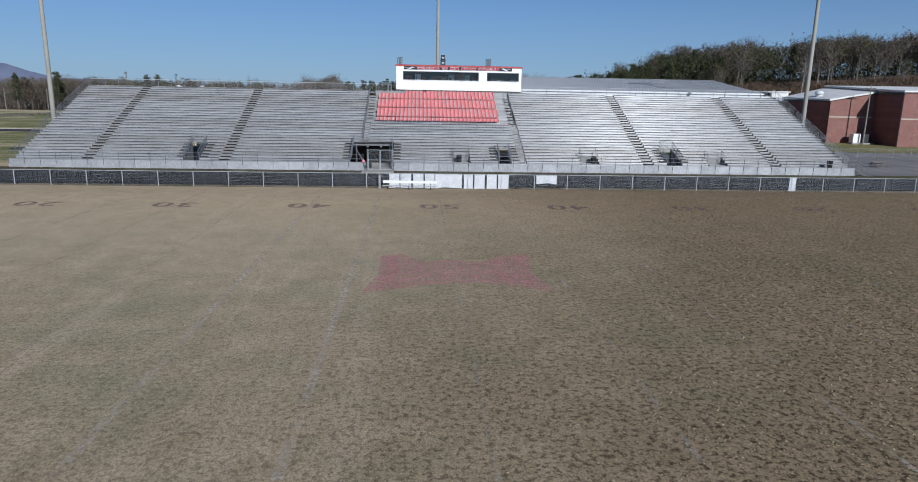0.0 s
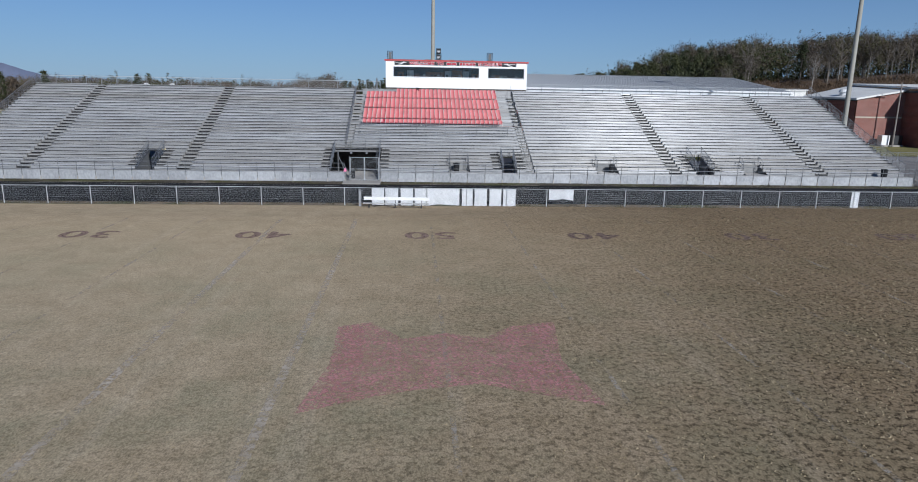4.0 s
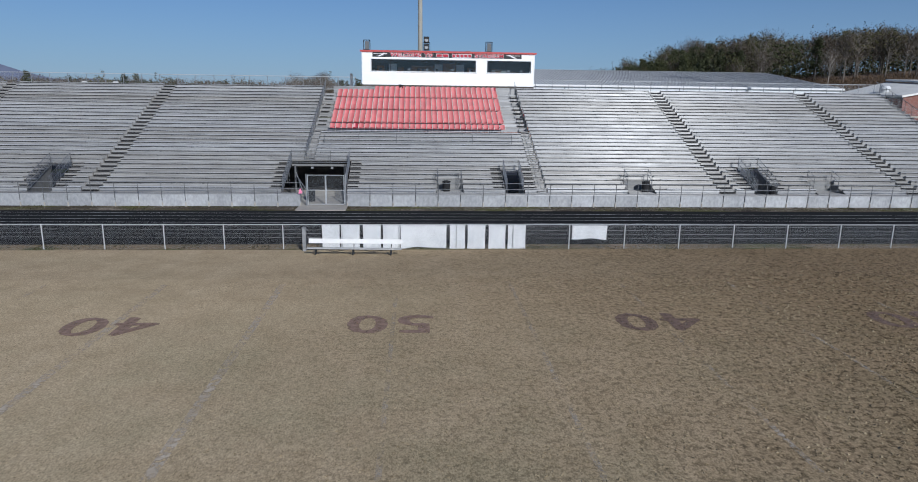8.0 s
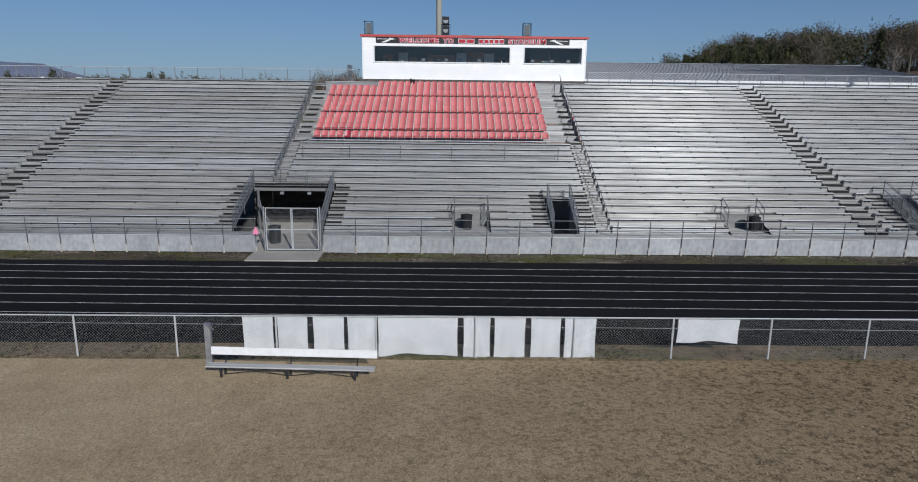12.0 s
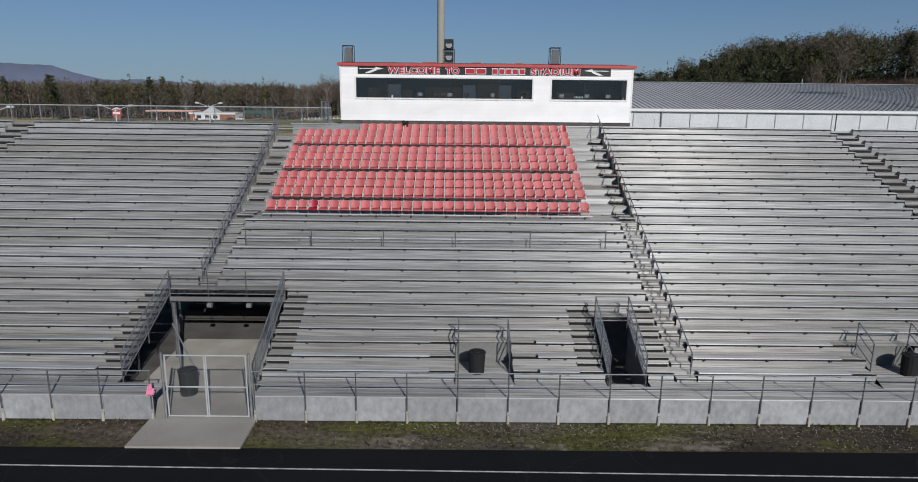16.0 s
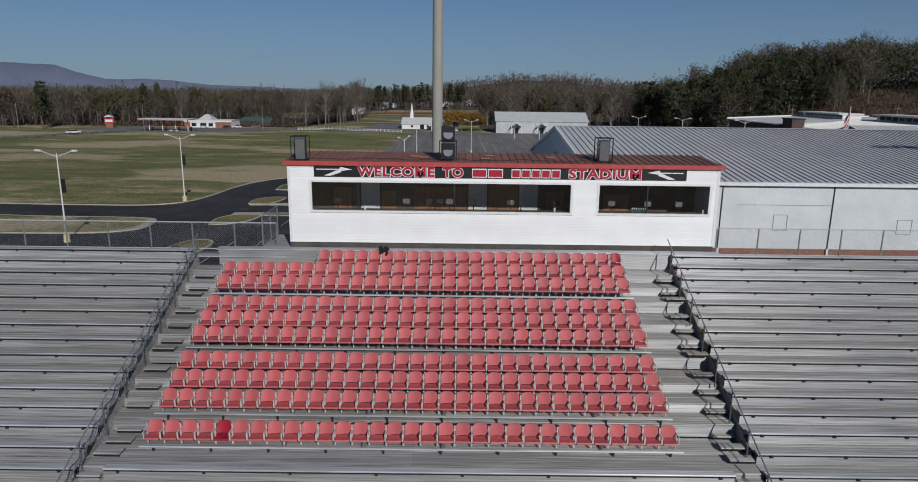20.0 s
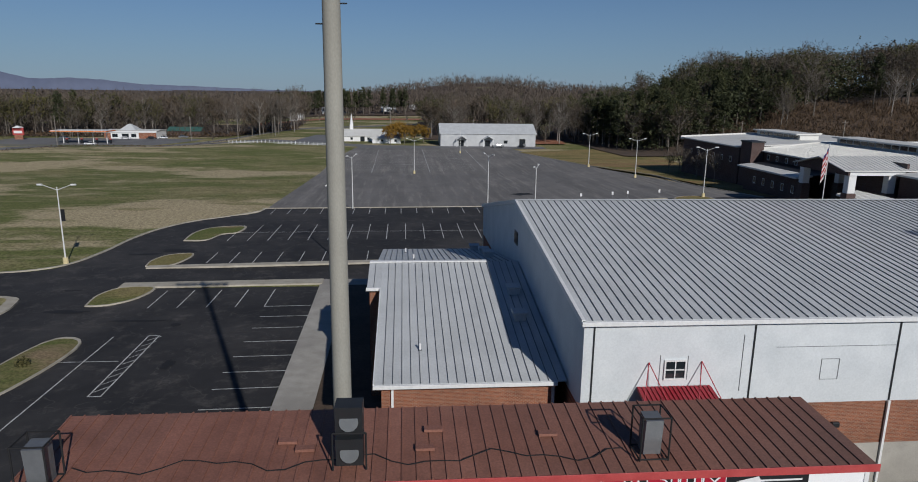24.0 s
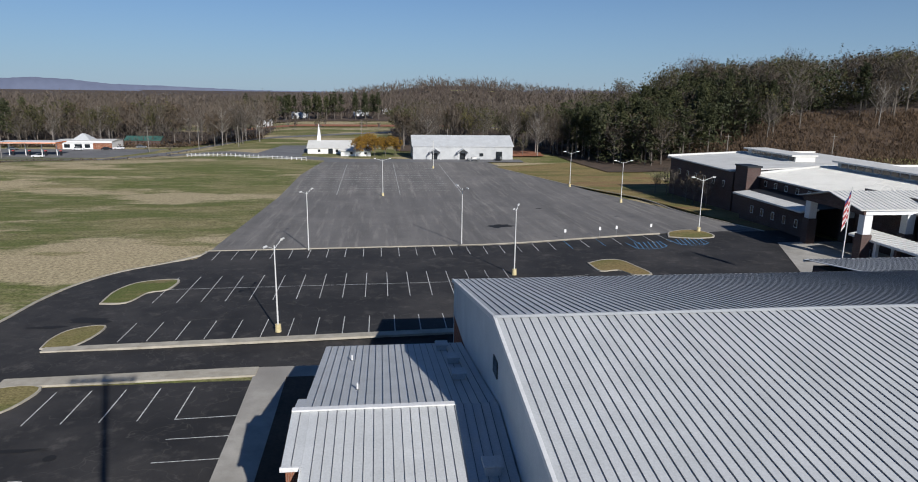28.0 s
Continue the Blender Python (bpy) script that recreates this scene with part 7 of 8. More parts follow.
for x in (-149, -142.5, -136, -130):
    Shape().tube((x, 396, zs - 0.2), (x, 396, zs + 5.32), 0.2, 8).put("column", M["trim"], cp)
    pump = thing("fuel_pump", "red and dark fuel pump under the canopy", "fuel pump", (x + 1.5, 396, zs), "fuel pumps")
    Shape().bevel_box(x + 1.1, x + 1.9, 395.7, 396.3, zs - 0.2, zs + 1.8, 0.05).put("body", M["paint_dark"], pump)
    Shape().bevel_box(x + 1.05, x + 1.95, 395.65, 396.35, zs + 1.8, zs + 2.2, 0.05).put("top", M["red_trim"], pump)
ss = thing("roadside_sign", "red and white sign of the filling station on a brick base", "sign", (-178.5, 415, zs))
Shape().bevel_box(-181, -176, 414.7, 415.3, zs + 2.2, zs + 5.6, 0.05).put("panel", M["red_trim"], ss)
Shape().bevel_box(-180.4, -176.6, 414.6, 414.69, zs + 3.0, zs + 4.2, 0.01).put("white_bar", M["trim"], ss)
Shape().tube((-178.5, 415, zs + 5.6), (-178.5, 415, zs + 6.6), 2.6, 4, 0.2).put("cap", M["trim"], ss)
Shape().bevel_box(-180.4, -176.6, 414.8, 415.2, zs - 0.2, zs + 2.2, 0.05).put("base", M["brick"], ss)
gable_house("green_roof_shed", "long shed with dull green roof beyond the filling station", -120, -103, 446, 454, 2.6, 4.4, M["brick_dark"], M["green_roof"])
for x0, x1, y0, lab in ((-62, -50, 640, "far white house among pines"), (-14, -2, 660, "far white house on the slope"), (10, 20, 680, "far pale house on the slope"), (-75, -66, 560, "far pale cottage by the wood")):
    gable_house("farm_house", lab, x0, x1, y0, y0 + 8, 3, 5.5, M["trim"], M["metal_roof"], windows=(((x0 + x1) / 2, 1.5, 1, 2.3),))


# ---- school ----
def flat_block(name, label, x0, x1, y0, y1, h, wall, wins=True):
    z = min(gz(x0, y0), gz(x1, y0), gz(x0, y1)) - 0.4
    top_z = gz(x0, y0) + h
    b = thing(name, label, "building", ((x0 + x1) / 2, (y0 + y1) / 2, z))
    Shape().box(x0, x1, y0, y1, z, top_z).put("wall", wall, b)
    Shape().box(x0 - 0.4, x1 + 0.4, y0 - 0.4, y1 + 0.4, top_z + 0.003, top_z + 0.35).put("roof_slab", M["roof_white"], b)
    if wins:
        n = int((y1 - y0) / 3.4)
        for st in range(2):
            for i in range(n):
                y = y0 + 2 + i * 3.4
                zz = gz(x0, y0) + 1.0 + st * 3.3
                if zz + 1.6 > top_z:
                    continue
                w = Shape().bevel_box(x0 - 0.05, x0 - 0.003, y, y + 1.2, zz, zz + 1.5, 0.02).put("window", M["trim"], b)
                Shape().box(x0 - 0.06, x0 - 0.052, y + 0.12, y + 1.08, zz + 0.12, zz + 1.38).put("pane", M["glass"], w)
    return b


bs = M["brick_dark"]


def clerestory_block(name, label, x0, x1, y0, y1, zb, eave, rise, xm, top_z, win_y, far_y, ribs):
    """A brick block whose roof rises eastward to a raised roof with a strip of windows looking west."""
    b = thing(name, label, "building", ((x0 + x1) / 2, (y0 + y1) / 2, zb))
    Shape().box(x0, x0 + 0.4, y0, y1, zb - 0.5, eave - 0.3).put("west_wall", bs, b)
    Shape().box(x0 + 0.41, x1, y0, y0 + 0.4, zb - 0.5, eave - 0.3).put("south_wall", bs, b)
    Shape().box(x0 + 0.41, x1, y1 - 0.4, y1, zb - 0.5, eave - 0.3).put("north_wall", bs, b)
    n = int((y1 - y0) / ribs)
    w = (y1 - y0) / n
    for i in range(n):
        ya, yb = y0 + w * i, y0 + w * (i + 1) - 0.012
        s = Shape().slab([(x0 - 0.7, ya, eave), (xm, ya, eave + rise), (xm, yb, eave + rise), (x0 - 0.7, yb, eave)], 0.25)
        s.put("roof_panel", M["roof_white"], b)
        if ribs < 1:
            Shape().slab([(x0 - 0.7, yb - 0.03, eave + 0.05), (xm, yb - 0.03, eave + rise + 0.05), (xm, yb + 0.03, eave + rise + 0.05), (x0 - 0.7, yb + 0.03, eave + 0.05)], 0.048).put("rib", M["roof_white"], b)
    # low parapet on the far side, rising with the roof, and the level roof beyond the lantern
    flat_z = eave + rise
    Shape().slab([(x0 - 0.8, y1 + 0.02, eave - 0.6), (x0 - 0.8, y1 + 0.02, eave + 0.35), (xm, y1 + 0.02, flat_z + 0.35), (x1, y1 + 0.02, flat_z + 0.35), (x1, y1 + 0.02, eave - 0.6)], -0.4, 1).put("parapet", M["roof_white"], b)
    Shape().slab([(xm + 0.01, y0 - 0.3, flat_z), (x1, y0 - 0.3, flat_z), (x1, y1 - 0.01, flat_z), (xm + 0.01, y1 - 0.01, flat_z)], 0.25).put("level_roof", M["roof_white"], b)
    # narrow roof lantern with its window strip
    s = Shape().slab([(xm - 0.2, win_y - 0.3, top_z), (xm + 6.0, win_y - 0.3, top_z), (xm + 6.0, far_y + 0.3, top_z), (xm - 0.2, far_y + 0.3, top_z)], 0.3)
    s.put("lantern_roof", M["roof_white"], b)
    Shape().box(xm + 0.9, xm + 5.6, win_y, far_y, flat_z + 0.003, top_z - 0.31).put("lantern_wall", M["roof_white"], b)
    k = int((far_y - win_y) / 2.2)
    for i in range(k):
        ya = win_y + 0.4 + i * 2.2
        wn_ = Shape().bevel_box(xm + 0.82, xm + 0.897, ya, ya + 2.0, eave + rise + 0.2, top_z - 0.36, 0.02).put("clerestory_window", M["steel"], b)
        Shape().box(xm + 0.8, xm + 0.818, ya + 0.1, ya + 1.9, eave + rise + 0.28, top_z - 0.44).put("pane", M["glass"], wn_)
    return b


def side_windows(b, x, y0, y1, step, z0, z1):
    n = int((y1 - y0) / step)
    for i in range(n):
        y = y0 + step * (i + 0.4)
        w = Shape().bevel_box(x - 0.05, x - 0.003, y, y + 0.9, z0, z1, 0.02).put("window", M["trim"], b)
        Shape().box(x - 0.06, x - 0.052, y + 0.1, y + 0.8, z0 + 0.1, z1 - 0.1).put("pane", M["glass"], w)


zg = gz(80, 220)
blk = clerestory_block("school_wing", "dark brick school wing with white roof and clerestory", 79.4, 118, 222.5, 252.5, zg - 0.6, 7.4, 0.9, 97.5, 9.75, 231.0, 250.5, 1.9)
side_windows(blk, 79.4, 224, 250, 4.2, 3.6, 4.9)
blk2 = clerestory_block("school_main_block", "dark brick school main block with ribbed white roof", 82.2, 122, 179.2, 219.0, zg - 0.4, 7.0, 1.6, 97.0, 10.1, 180.0, 216.5, 0.62)
side_windows(blk2, 82.2, 193, 218, 3.4, 5.15, 6.25)
Shape().box(79.2, 82.0, 217.0, 221.5, zg - 0.8, 8.6).put("stair_tower", bs, blk2)
Shape().bevel_box(79.0, 82.2, 216.8, 221.7, 8.603, 8.9, 0.03).put("tower_cap", M["dark_steel"], blk2)
Shape().box(76.4, 76.8, 192.3, 213.5, zg - 0.6, 4.3).put("lower_wall", bs, blk2)
Shape().box(76.81, 82.19, 213.1, 213.5, zg - 0.6, 4.3).put("lower_wall", bs, blk2)
Shape().slab([(77.8, 192.3, 4.72), (82.19, 192.3, 5.0), (82.19, 213.6, 5.0), (77.8, 213.6, 4.72)], 0.15).put("lean_to_roof", M["dark_steel"], blk2)
for i in range(30):
    ya = 192.3 + i * 0.71
    Shape().slab([(74.6, ya, 4.4), (77.79, ya, 4.72), (77.79, ya + 0.68, 4.72), (74.6, ya + 0.68, 4.4)], 0.3).put("canopy_panel", M["roof_white"], blk2)
side_windows(blk2, 76.4, 194, 213, 3.4, 1.0, 2.4)
ent = thing("school_entrance", "gabled school entrance porch with white columns and metal roof", "porch", (80, 184, gz(78, 184)))
ze = gz(76, 184)
EA, EB, EM = 177.6, 191.2, 184.4
for ya in (EA - 0.3, EB + 0.3):
    for i in range(31):
        x = 73.2 + i * 0.78
        Shape().prism_x(((ya, 7.25), (ya, 7.4), (EM, 9.0), (EM, 8.85)), x, x + 0.765).put("roof_panel", M["roof_white"], ent)
        if ya < EM:
            Shape().prism_x(((ya, 7.405), (ya, 7.47), (EM, 9.07), (EM, 9.005)), x + 0.74, x + 0.79).put("rib", M["metal_roof"], ent)
Shape().prism_x(((EA, 6.6), (EB, 6.6), (EB, 7.2), (EM, 8.8), (EA, 7.2)), 74.0, 74.3).put("gable", M["brick_dark"], ent)
for y in (EA + 0.8, EB - 0.8):
    for x in (75.0, 81.6):
        Shape().box(x - 0.75, x + 0.75, y - 0.75, y + 0.75, ze - 0.3, ze + 4.1).put("pier", M["brick_dark"], ent)
        Shape().bevel_box(x - 0.6, x + 0.6, y - 0.6, y + 0.6, ze + 4.103, 7.1, 0.05).put("column", M["trim"], ent)
Shape().box(74.31, 83.5, EA, EA + 0.4, 6.6, 7.2).put("beam", M["trim"], ent)
Shape().box(84.0, 84.4, EA + 0.5, EB - 0.5, ze - 0.3, 8.4).put("back_wall", M["brick_dark"], ent)
sb = thing("school_south_wing", "low brick school wing with white ribbed roof", "building", (95, 168, gz(85, 168)))
Shape().box(82.4, 112, 158.5, 177.2, gz(85, 168) - 0.6, 6.6).put("wall", bs, sb)
for i in range(28):
    ya = 158.0 + i * 0.69
    Shape().slab([(81.7, ya, 6.9), (97, ya, 8.3), (97, ya + 0.67, 8.3), (81.7, ya + 0.67, 6.9)], 0.28).put("roof_panel", M["roof_white"], sb)
side_windows(sb, 82.4, 162, 177, 4.0, 4.3, 5.6)
side_windows(sb, 82.4, 162, 177, 4.0, 1.2, 2.6)
cw = thing("covered_walk", "covered walkway with white ribbed roof on posts", "canopy", (77, 172, gz(77, 172)))
for i in range(26):
    y = 181.2 - i * 0.8
    Shape().slab([(75.6, y, 3.05), (79.2, y, 3.6), (79.2, y + 0.76, 3.6), (75.6, y + 0.76, 3.05)], 0.14).put("roof_sheet", M["roof_white"], cw)
    Shape().slab([(75.6, y + 0.74, 3.12), (79.2, y + 0.74, 3.67), (79.2, y + 0.8, 3.67), (75.6, y + 0.8, 3.12)], 0.068).put("rib", M["metal_roof"], cw)
Shape().box(75.5, 75.58, 160.8, 182, 2.75, 3.05).put("fascia", M["trim"], cw)
for i in range(6):
    y = 180.6 - i * 3.8
    for x in (76.0, 78.8):
        Shape().box(x - 0.25, x + 0.25, y - 0.25, y + 0.25, gz(77, y) - 0.3, 2.9).put("post", M["trim"] if i % 2 else M["brick_dark"], cw)
rl = thing("gym_rear_lobby", "low lobby with seamed roof behind the gym", "building", (66, 151, gz(66, 151)))
Shape().box(50.6, 78, 146.5, 154.4, gz(60, 150) - 0.5, 6.0).put("wall", M["brick_dark"], rl)
roof_panels(rl, 50.0, 78.6, ((155.0, 6.5), (146.6, 7.5)), 0.5, M["metal_roof"])
Shape().bevel_box(49.95, 78.7, 155.003, 155.15, 6.25, 6.5, 0.02).put("gutter", M["trim"], rl)
# brick hall beside the stand, with a wing that stands forward
HX, HY, HP = 88.9, 138.8, 130.2
bb = thing("brick_hall", "red brick hall with white roof and a forward wing", "building", (105, 145, gz(95, 138)))
hz = gz(92, 138) - 0.5
Shape().box(HX, HX + 0.4, HY + 0.01, 157.0, hz, 8.0).put("west_wall", M["hall_brick_side"], bb)
Shape().slab([(HX, HY, hz), (98.79, HY, hz), (98.79, HY, 9.9), (HX, HY, 8.1)], -0.35, 1).put("south_wall", M["hall_brick"], bb)
Shape().box(98.8, 99.2, HP + 0.36, HY + 0.4, hz, 9.8).put("wing_west_wall", M["hall_brick_side"], bb)
Shape().box(98.8, 135, HP, HP + 0.35, hz, 9.8).put("wing_south_wall", M["hall_brick"], bb)
for x0, x1, y in ((HX + 0.02, 98.7, HY - 0.02), (98.82, 135, HP - 0.02)):
    Shape().bevel_box(x0, x1, y, y + 0.018, 4.3, 4.55, 0.004).put("pale_course", M["kerb"], bb)
Shape().slab([(HX - 0.5, HY - 0.4, 8.15), (99, HY - 0.4, 10.0), (99, 157.2, 10.9), (HX - 0.5, 157.2, 8.5)], 0.35).put("roof", M["roof_white"], bb)
Shape().slab([(98.4, HP - 0.4, 10.1), (135.4, HP - 0.4, 10.3), (135.4, 157.2, 11.6), (98.4, 157.2, 11.4)], 0.35).put("wing_roof", M["roof_white"], bb)
Shape().bevel_box(98.42, 98.78, HP - 0.3, HY, 9.3, 9.75, 0.02).put("dark_fascia", M["dark_steel"], bb)
Shape().bevel_box(HX - 0.45, HX - 0.02, HY, 157, 7.6, 8.0, 0.02).put("dark_fascia", M["dark_steel"], bb)
fan = thing("roof_fan", "metal roof fan with a domed hood", "roof fan", (90.5, 146, 8.7))
Shape().tube((90.5, 146, 8.4), (90.5, 146, 9.3), 0.75, 12).put("curb", M["metal_roof"], fan)
Shape().tube((90.5, 146, 9.3), (90.5, 146, 9.9), 1.05, 12, 0.7).put("hood", M["metal_roof"], fan)
for x, w, h, mt in ((94.0, 1.6, 1.9, "trim"), (96.4, 2.0, 1.9, "dark_steel")):
    ac = thing("cooling_unit", "boxy outdoor cooling unit on a concrete pad", "cooling unit", (x, 136.6, gz(x, 136)), "cooling units")
    Shape().bevel_box(x - w / 2, x + w / 2, 136.0, 137.4, gz(x, 136) + 0.3, gz(x, 136) + 0.3 + h, 0.05).put("casing", M[mt], ac)
    Shape().bevel_box(x - w / 2 - 0.3, x + w / 2 + 0.1, 135.6, 137.8, gz(x, 136) - 0.1, gz(x, 136) + 0.297, 0.02).put("pad", M["concrete"], ac)
pt = thing("picnic_table", "weathered picnic table with benches", "picnic table", (61.5, 83.4, gz(61, 83)))
pz = gz(61, 83) + 0.03
for k in range(5):
    Shape().bevel_box(60.5, 62.5, 83.0 + k * 0.16, 83.15 + k * 0.16, pz + 0.71, pz + 0.75, 0.008).put("board", M["bark_pale"], pt)
for y in (82.55, 84.0):
    Shape().bevel_box(60.5, 62.5, y, y + 0.28, pz + 0.41, pz + 0.45, 0.008).put("bench", M["bark_pale"], pt)
for x in (60.8, 62.2):
    Shape().tube((x, 82.6, pz - 0.03), (x, 83.2, pz + 0.71), 0.04, 4).put("leg", M["bark"], pt)
    Shape().tube((x, 84.2, pz - 0.03), (x, 83.6, pz + 0.71), 0.04, 4).put("leg", M["bark"], pt)
    Shape().box(x - 0.03, x + 0.03, 82.6, 84.2, pz + 0.36, pz + 0.409).put("brace", M["bark"], pt)
eb = thing("waste_bin", "black waste bin standing in the yard", "bin", (58.2, 88.8, gz(58, 89)), "bins")
Shape().tube((58.2, 88.8, gz(58, 89)), (58.2, 88.8, gz(58, 89) + 1.0), 0.32, 12, 0.36).put("drum", M["black"], eb)
yf = thing("yard_fence", "chain link fence across the yard beside the stand", "fence", (70, 100, gz(70, 100)))
for i in range(13):
    x = 58.5 + i * 3
    Shape().tube((x, 101, gz(x, 101) - 0.1), (x, 101, gz(x, 101) + 1.5), 0.03).put("post", M["steel"], yf)
Shape().tube((58.5, 101, gz(60, 101) + 1.5), (94.5, 101, gz(94, 101) + 1.5), 0.022).put("rail", M["steel"], yf)
v, f = mesh_wire((58.5, 101), (94.5, 101), gz(70, 101) + 0.05, gz(70, 101) + 1.45, 0.14)
link_mesh("chain_link", v, f, M["wire"], yf)["kind"] = "stuff"
flag = thing("flag_pole", "white flagpole with a flag hanging in folds", "flagpole", (61.5, 164.5, gz(61, 164)))
zf = gz(61, 164)
Shape().tube((61.5, 164.5, zf - 0.1), (61.5, 164.5, 12.6), 0.09, 8, 0.05).put("pole", M["lamp_head"], flag)
for i in range(9):
    z0, z1 = 12.1 - i * 0.4, 11.7 - i * 0.4
    fl = Shape()
    for k in range(5):
        xa, xb = 61.44 - k * 0.13, 61.44 - (k + 1) * 0.13
        ya, yb = 164.5 + 0.1 * math.sin(k * 2.1), 164.5 + 0.1 * math.sin((k + 1) * 2.1)
        d0, d1 = 0.32 * k, 0.32 * (k + 1)
        fl.face([(xa, ya, z0 - d0), (xb, yb, z0 - d1), (xb, yb, z1 - d1), (xa, ya, z1 - d0)])
    fl.put("flag_stripe", M["blue"] if i < 1 else (M["red_trim"] if i % 2 else M["trim"]), flag)


# ---- cars ----
def car(x, y, turn, paint, label, truck=False):
    z = gz(x, y) + 0.05
    c = thing("pickup_truck" if truck else "car", label, "pickup truck" if truck else "car", group="parked cars")
    Shape().prism_x(((-0.9, 0.35), (0.9, 0.35), (0.92, 0.75), (0.82, 0.95), (-0.82, 0.95), (-0.92, 0.75)), -2.3, 2.3).put("body", paint, c)
    x0, x1 = (-0.6, 1.1) if truck else (-1.5, 1.0)
    cab = Shape().slab([(x0, -0.68, 1.5), (x1 - 0.3, -0.68, 1.5), (x1 - 0.3, 0.68, 1.5), (x0, 0.68, 1.5)], 0.06)
    cab.put("roof", paint, c)
    Shape().prism_x(((-0.8, 0.952), (0.8, 0.952), (0.66, 1.438), (-0.66, 1.438)), x0 - 0.1, x1).put("cabin_glass", M["glass"], c)
    for wx in (-1.45, 1.45):
        for wy in (-0.82, 0.82):
            w = Shape().tube((wx, wy - 0.11, 0.34), (wx, wy + 0.11, 0.34), 0.34, 14).put("wheel", M["black"], c)
            Shape().tube((wx, wy - 0.12, 0.34), (wx, wy + 0.12, 0.34), 0.19, 10).put("rim", M["steel"], w)
    for wy in (-0.6, 0.6):
        Shape().bevel_box(2.29, 2.33, wy - 0.18, wy + 0.18, 0.66, 0.82, 0.02).put("headlight", M["sign_white"], c)
    c.matrix_basis = Matrix.Translation((x, y, z)) @ Matrix.Rotation(turn, 4, "Z")


car(41.5, 337.5, 0.1, M["paint_grey"], "grey pickup truck parked before the hall", True)
car(51.5, 340.0, 1.2, M["paint_dark"], "dark car parked at the hall's open door")
for x, y, t, p, lab, tr in ((-134, 388, 0.0, "paint_white", "white pickup truck at the fuel pumps", True), (-131, 419, 0.1, "paint_white", "white car before the shop", False), (-119, 420, 0.2, "paint_dark", "dark car beside the shop", False),
                            (-115, 424, 0.1, "paint_white", "white pickup beside the shop", True), (-107, 430, 0.2, "paint_grey", "grey car beside the shop", False), (-139, 313, 1.0, "paint_white", "white car on the road", False), (-160, 420, 0.0, "paint_grey", "grey car near the church", False)):
    car(x, y, t, M[p], lab, tr)

# ---- road, white fence, poles ----
hw = smooth_line(((-330, 60), (-250, 130), (-190, 215), (-158, 280), (-137, 318), (-112, 362), (-88, 402), (-60, 432), (0, 480), (90, 545)), 6)
tagged(ribbon("highway", offset_line(hw, -4.5), offset_line(hw, 4.5), 0.07, M["road"]), "grey two-lane road", "road", kind="structure")
dr = smooth_line(((-92, 398), (-66, 378), (-40, 359), (-14, 345), (-4, 338)), 4)
tagged(ribbon("church_drive", offset_line(dr, -5), offset_line(dr, 4), 0.055, M["road"]), "pale drive from the road to the car park", "road", kind="structure")
tagged(grid_patch("church_car_park", ((-42, 361), (-23, 352), (-23, 398), (-36, 398)), 8, 10, 0.045, M["road"]), "pale asphalt beside the church", "car park", kind="structure")
tagged(grid_patch("station_forecourt", ((-185, 378), (-112, 376), (-92, 424), (-185, 426)), 20, 14, 0.05, M["road"]), "pale forecourt of the filling station", "pavement", kind="structure")
tagged(grid_patch("hall_forecourt", ((-13, 334), (60, 334), (60, 343), (-13, 345)), 16, 3, 0.04, M["road"]), "pale asphalt before the hall", "pavement", kind="structure")
tagged(grid_patch("clay_bank", ((58, 350), (72, 352), (74, 372), (58, 372)), 6, 6, 0.5, M["clay"]), "bare red clay bank by the hall", "bank", kind="structure")
# brownish-red brush, made as a flat clay-coloured strip
tagged(grid_patch("clay_field", ((-100, 540), (70, 540), (70, 562), (-100, 562)), 10, 6, 0.3, M["clay"]), "flat red-brown strip for the brush before the far wood", "field", kind="structure")
wfn = thing("white_fence", "low white post and rail fence along the field", "fence", (-43, 350, gz(-43, 350)))
for i in range(27):
    t = i / 26
    x, y = -67 + 47.5 * t, 361.0 - 22.5 * t
    Shape().box(x - 0.09, x + 0.09, y - 0.09, y + 0.09, gz(x, y) - 0.2, gz(x, y) + 1.2).put("post", M["trim"], wfn)
for z in (0.55, 1.05):
    Shape().tube((-67, 361, gz(-67, 361) + z), (-19.5, 338.5, gz(-19.5, 338.5) + z), 0.08, 5).put("rail", M["trim"], wfn)
for x, y, h in ((-73, 402, 12), (-55, 398, 9), (-97, 410, 12), (-146, 384, 13), (-176, 300, 10), (-190, 360, 12), (-20, 405, 9), (18, 395, 10), (-2, 430, 10), (36, 380, 9), (120, 300, 10), (150, 290, 10), (94.8, 135.0, 12.4)):
    up = thing("utility_pole", "weathered wooden utility pole with cross arm", "utility pole", (x, y, gz(x, y)), "utility poles")
    Shape().tube((x, y, gz(x, y) - 0.3), (x, y, gz(x, y) + h), 0.17, 7, 0.11).put("pole", M["bark_pale"], up)
    Shape().box(x - 1.1, x + 1.1, y - 0.06, y + 0.06, gz(x, y) + h - 0.8, gz(x, y) + h - 0.65).put("cross_arm", M["bark"], up)

tagged(grid_patch("forest_floor", ((80, 300), (420, 278), (420, 480), (72, 480)), 35, 24, 0.3, M["litter"]), "brown leaf litter under the trees", "ground", kind="structure")
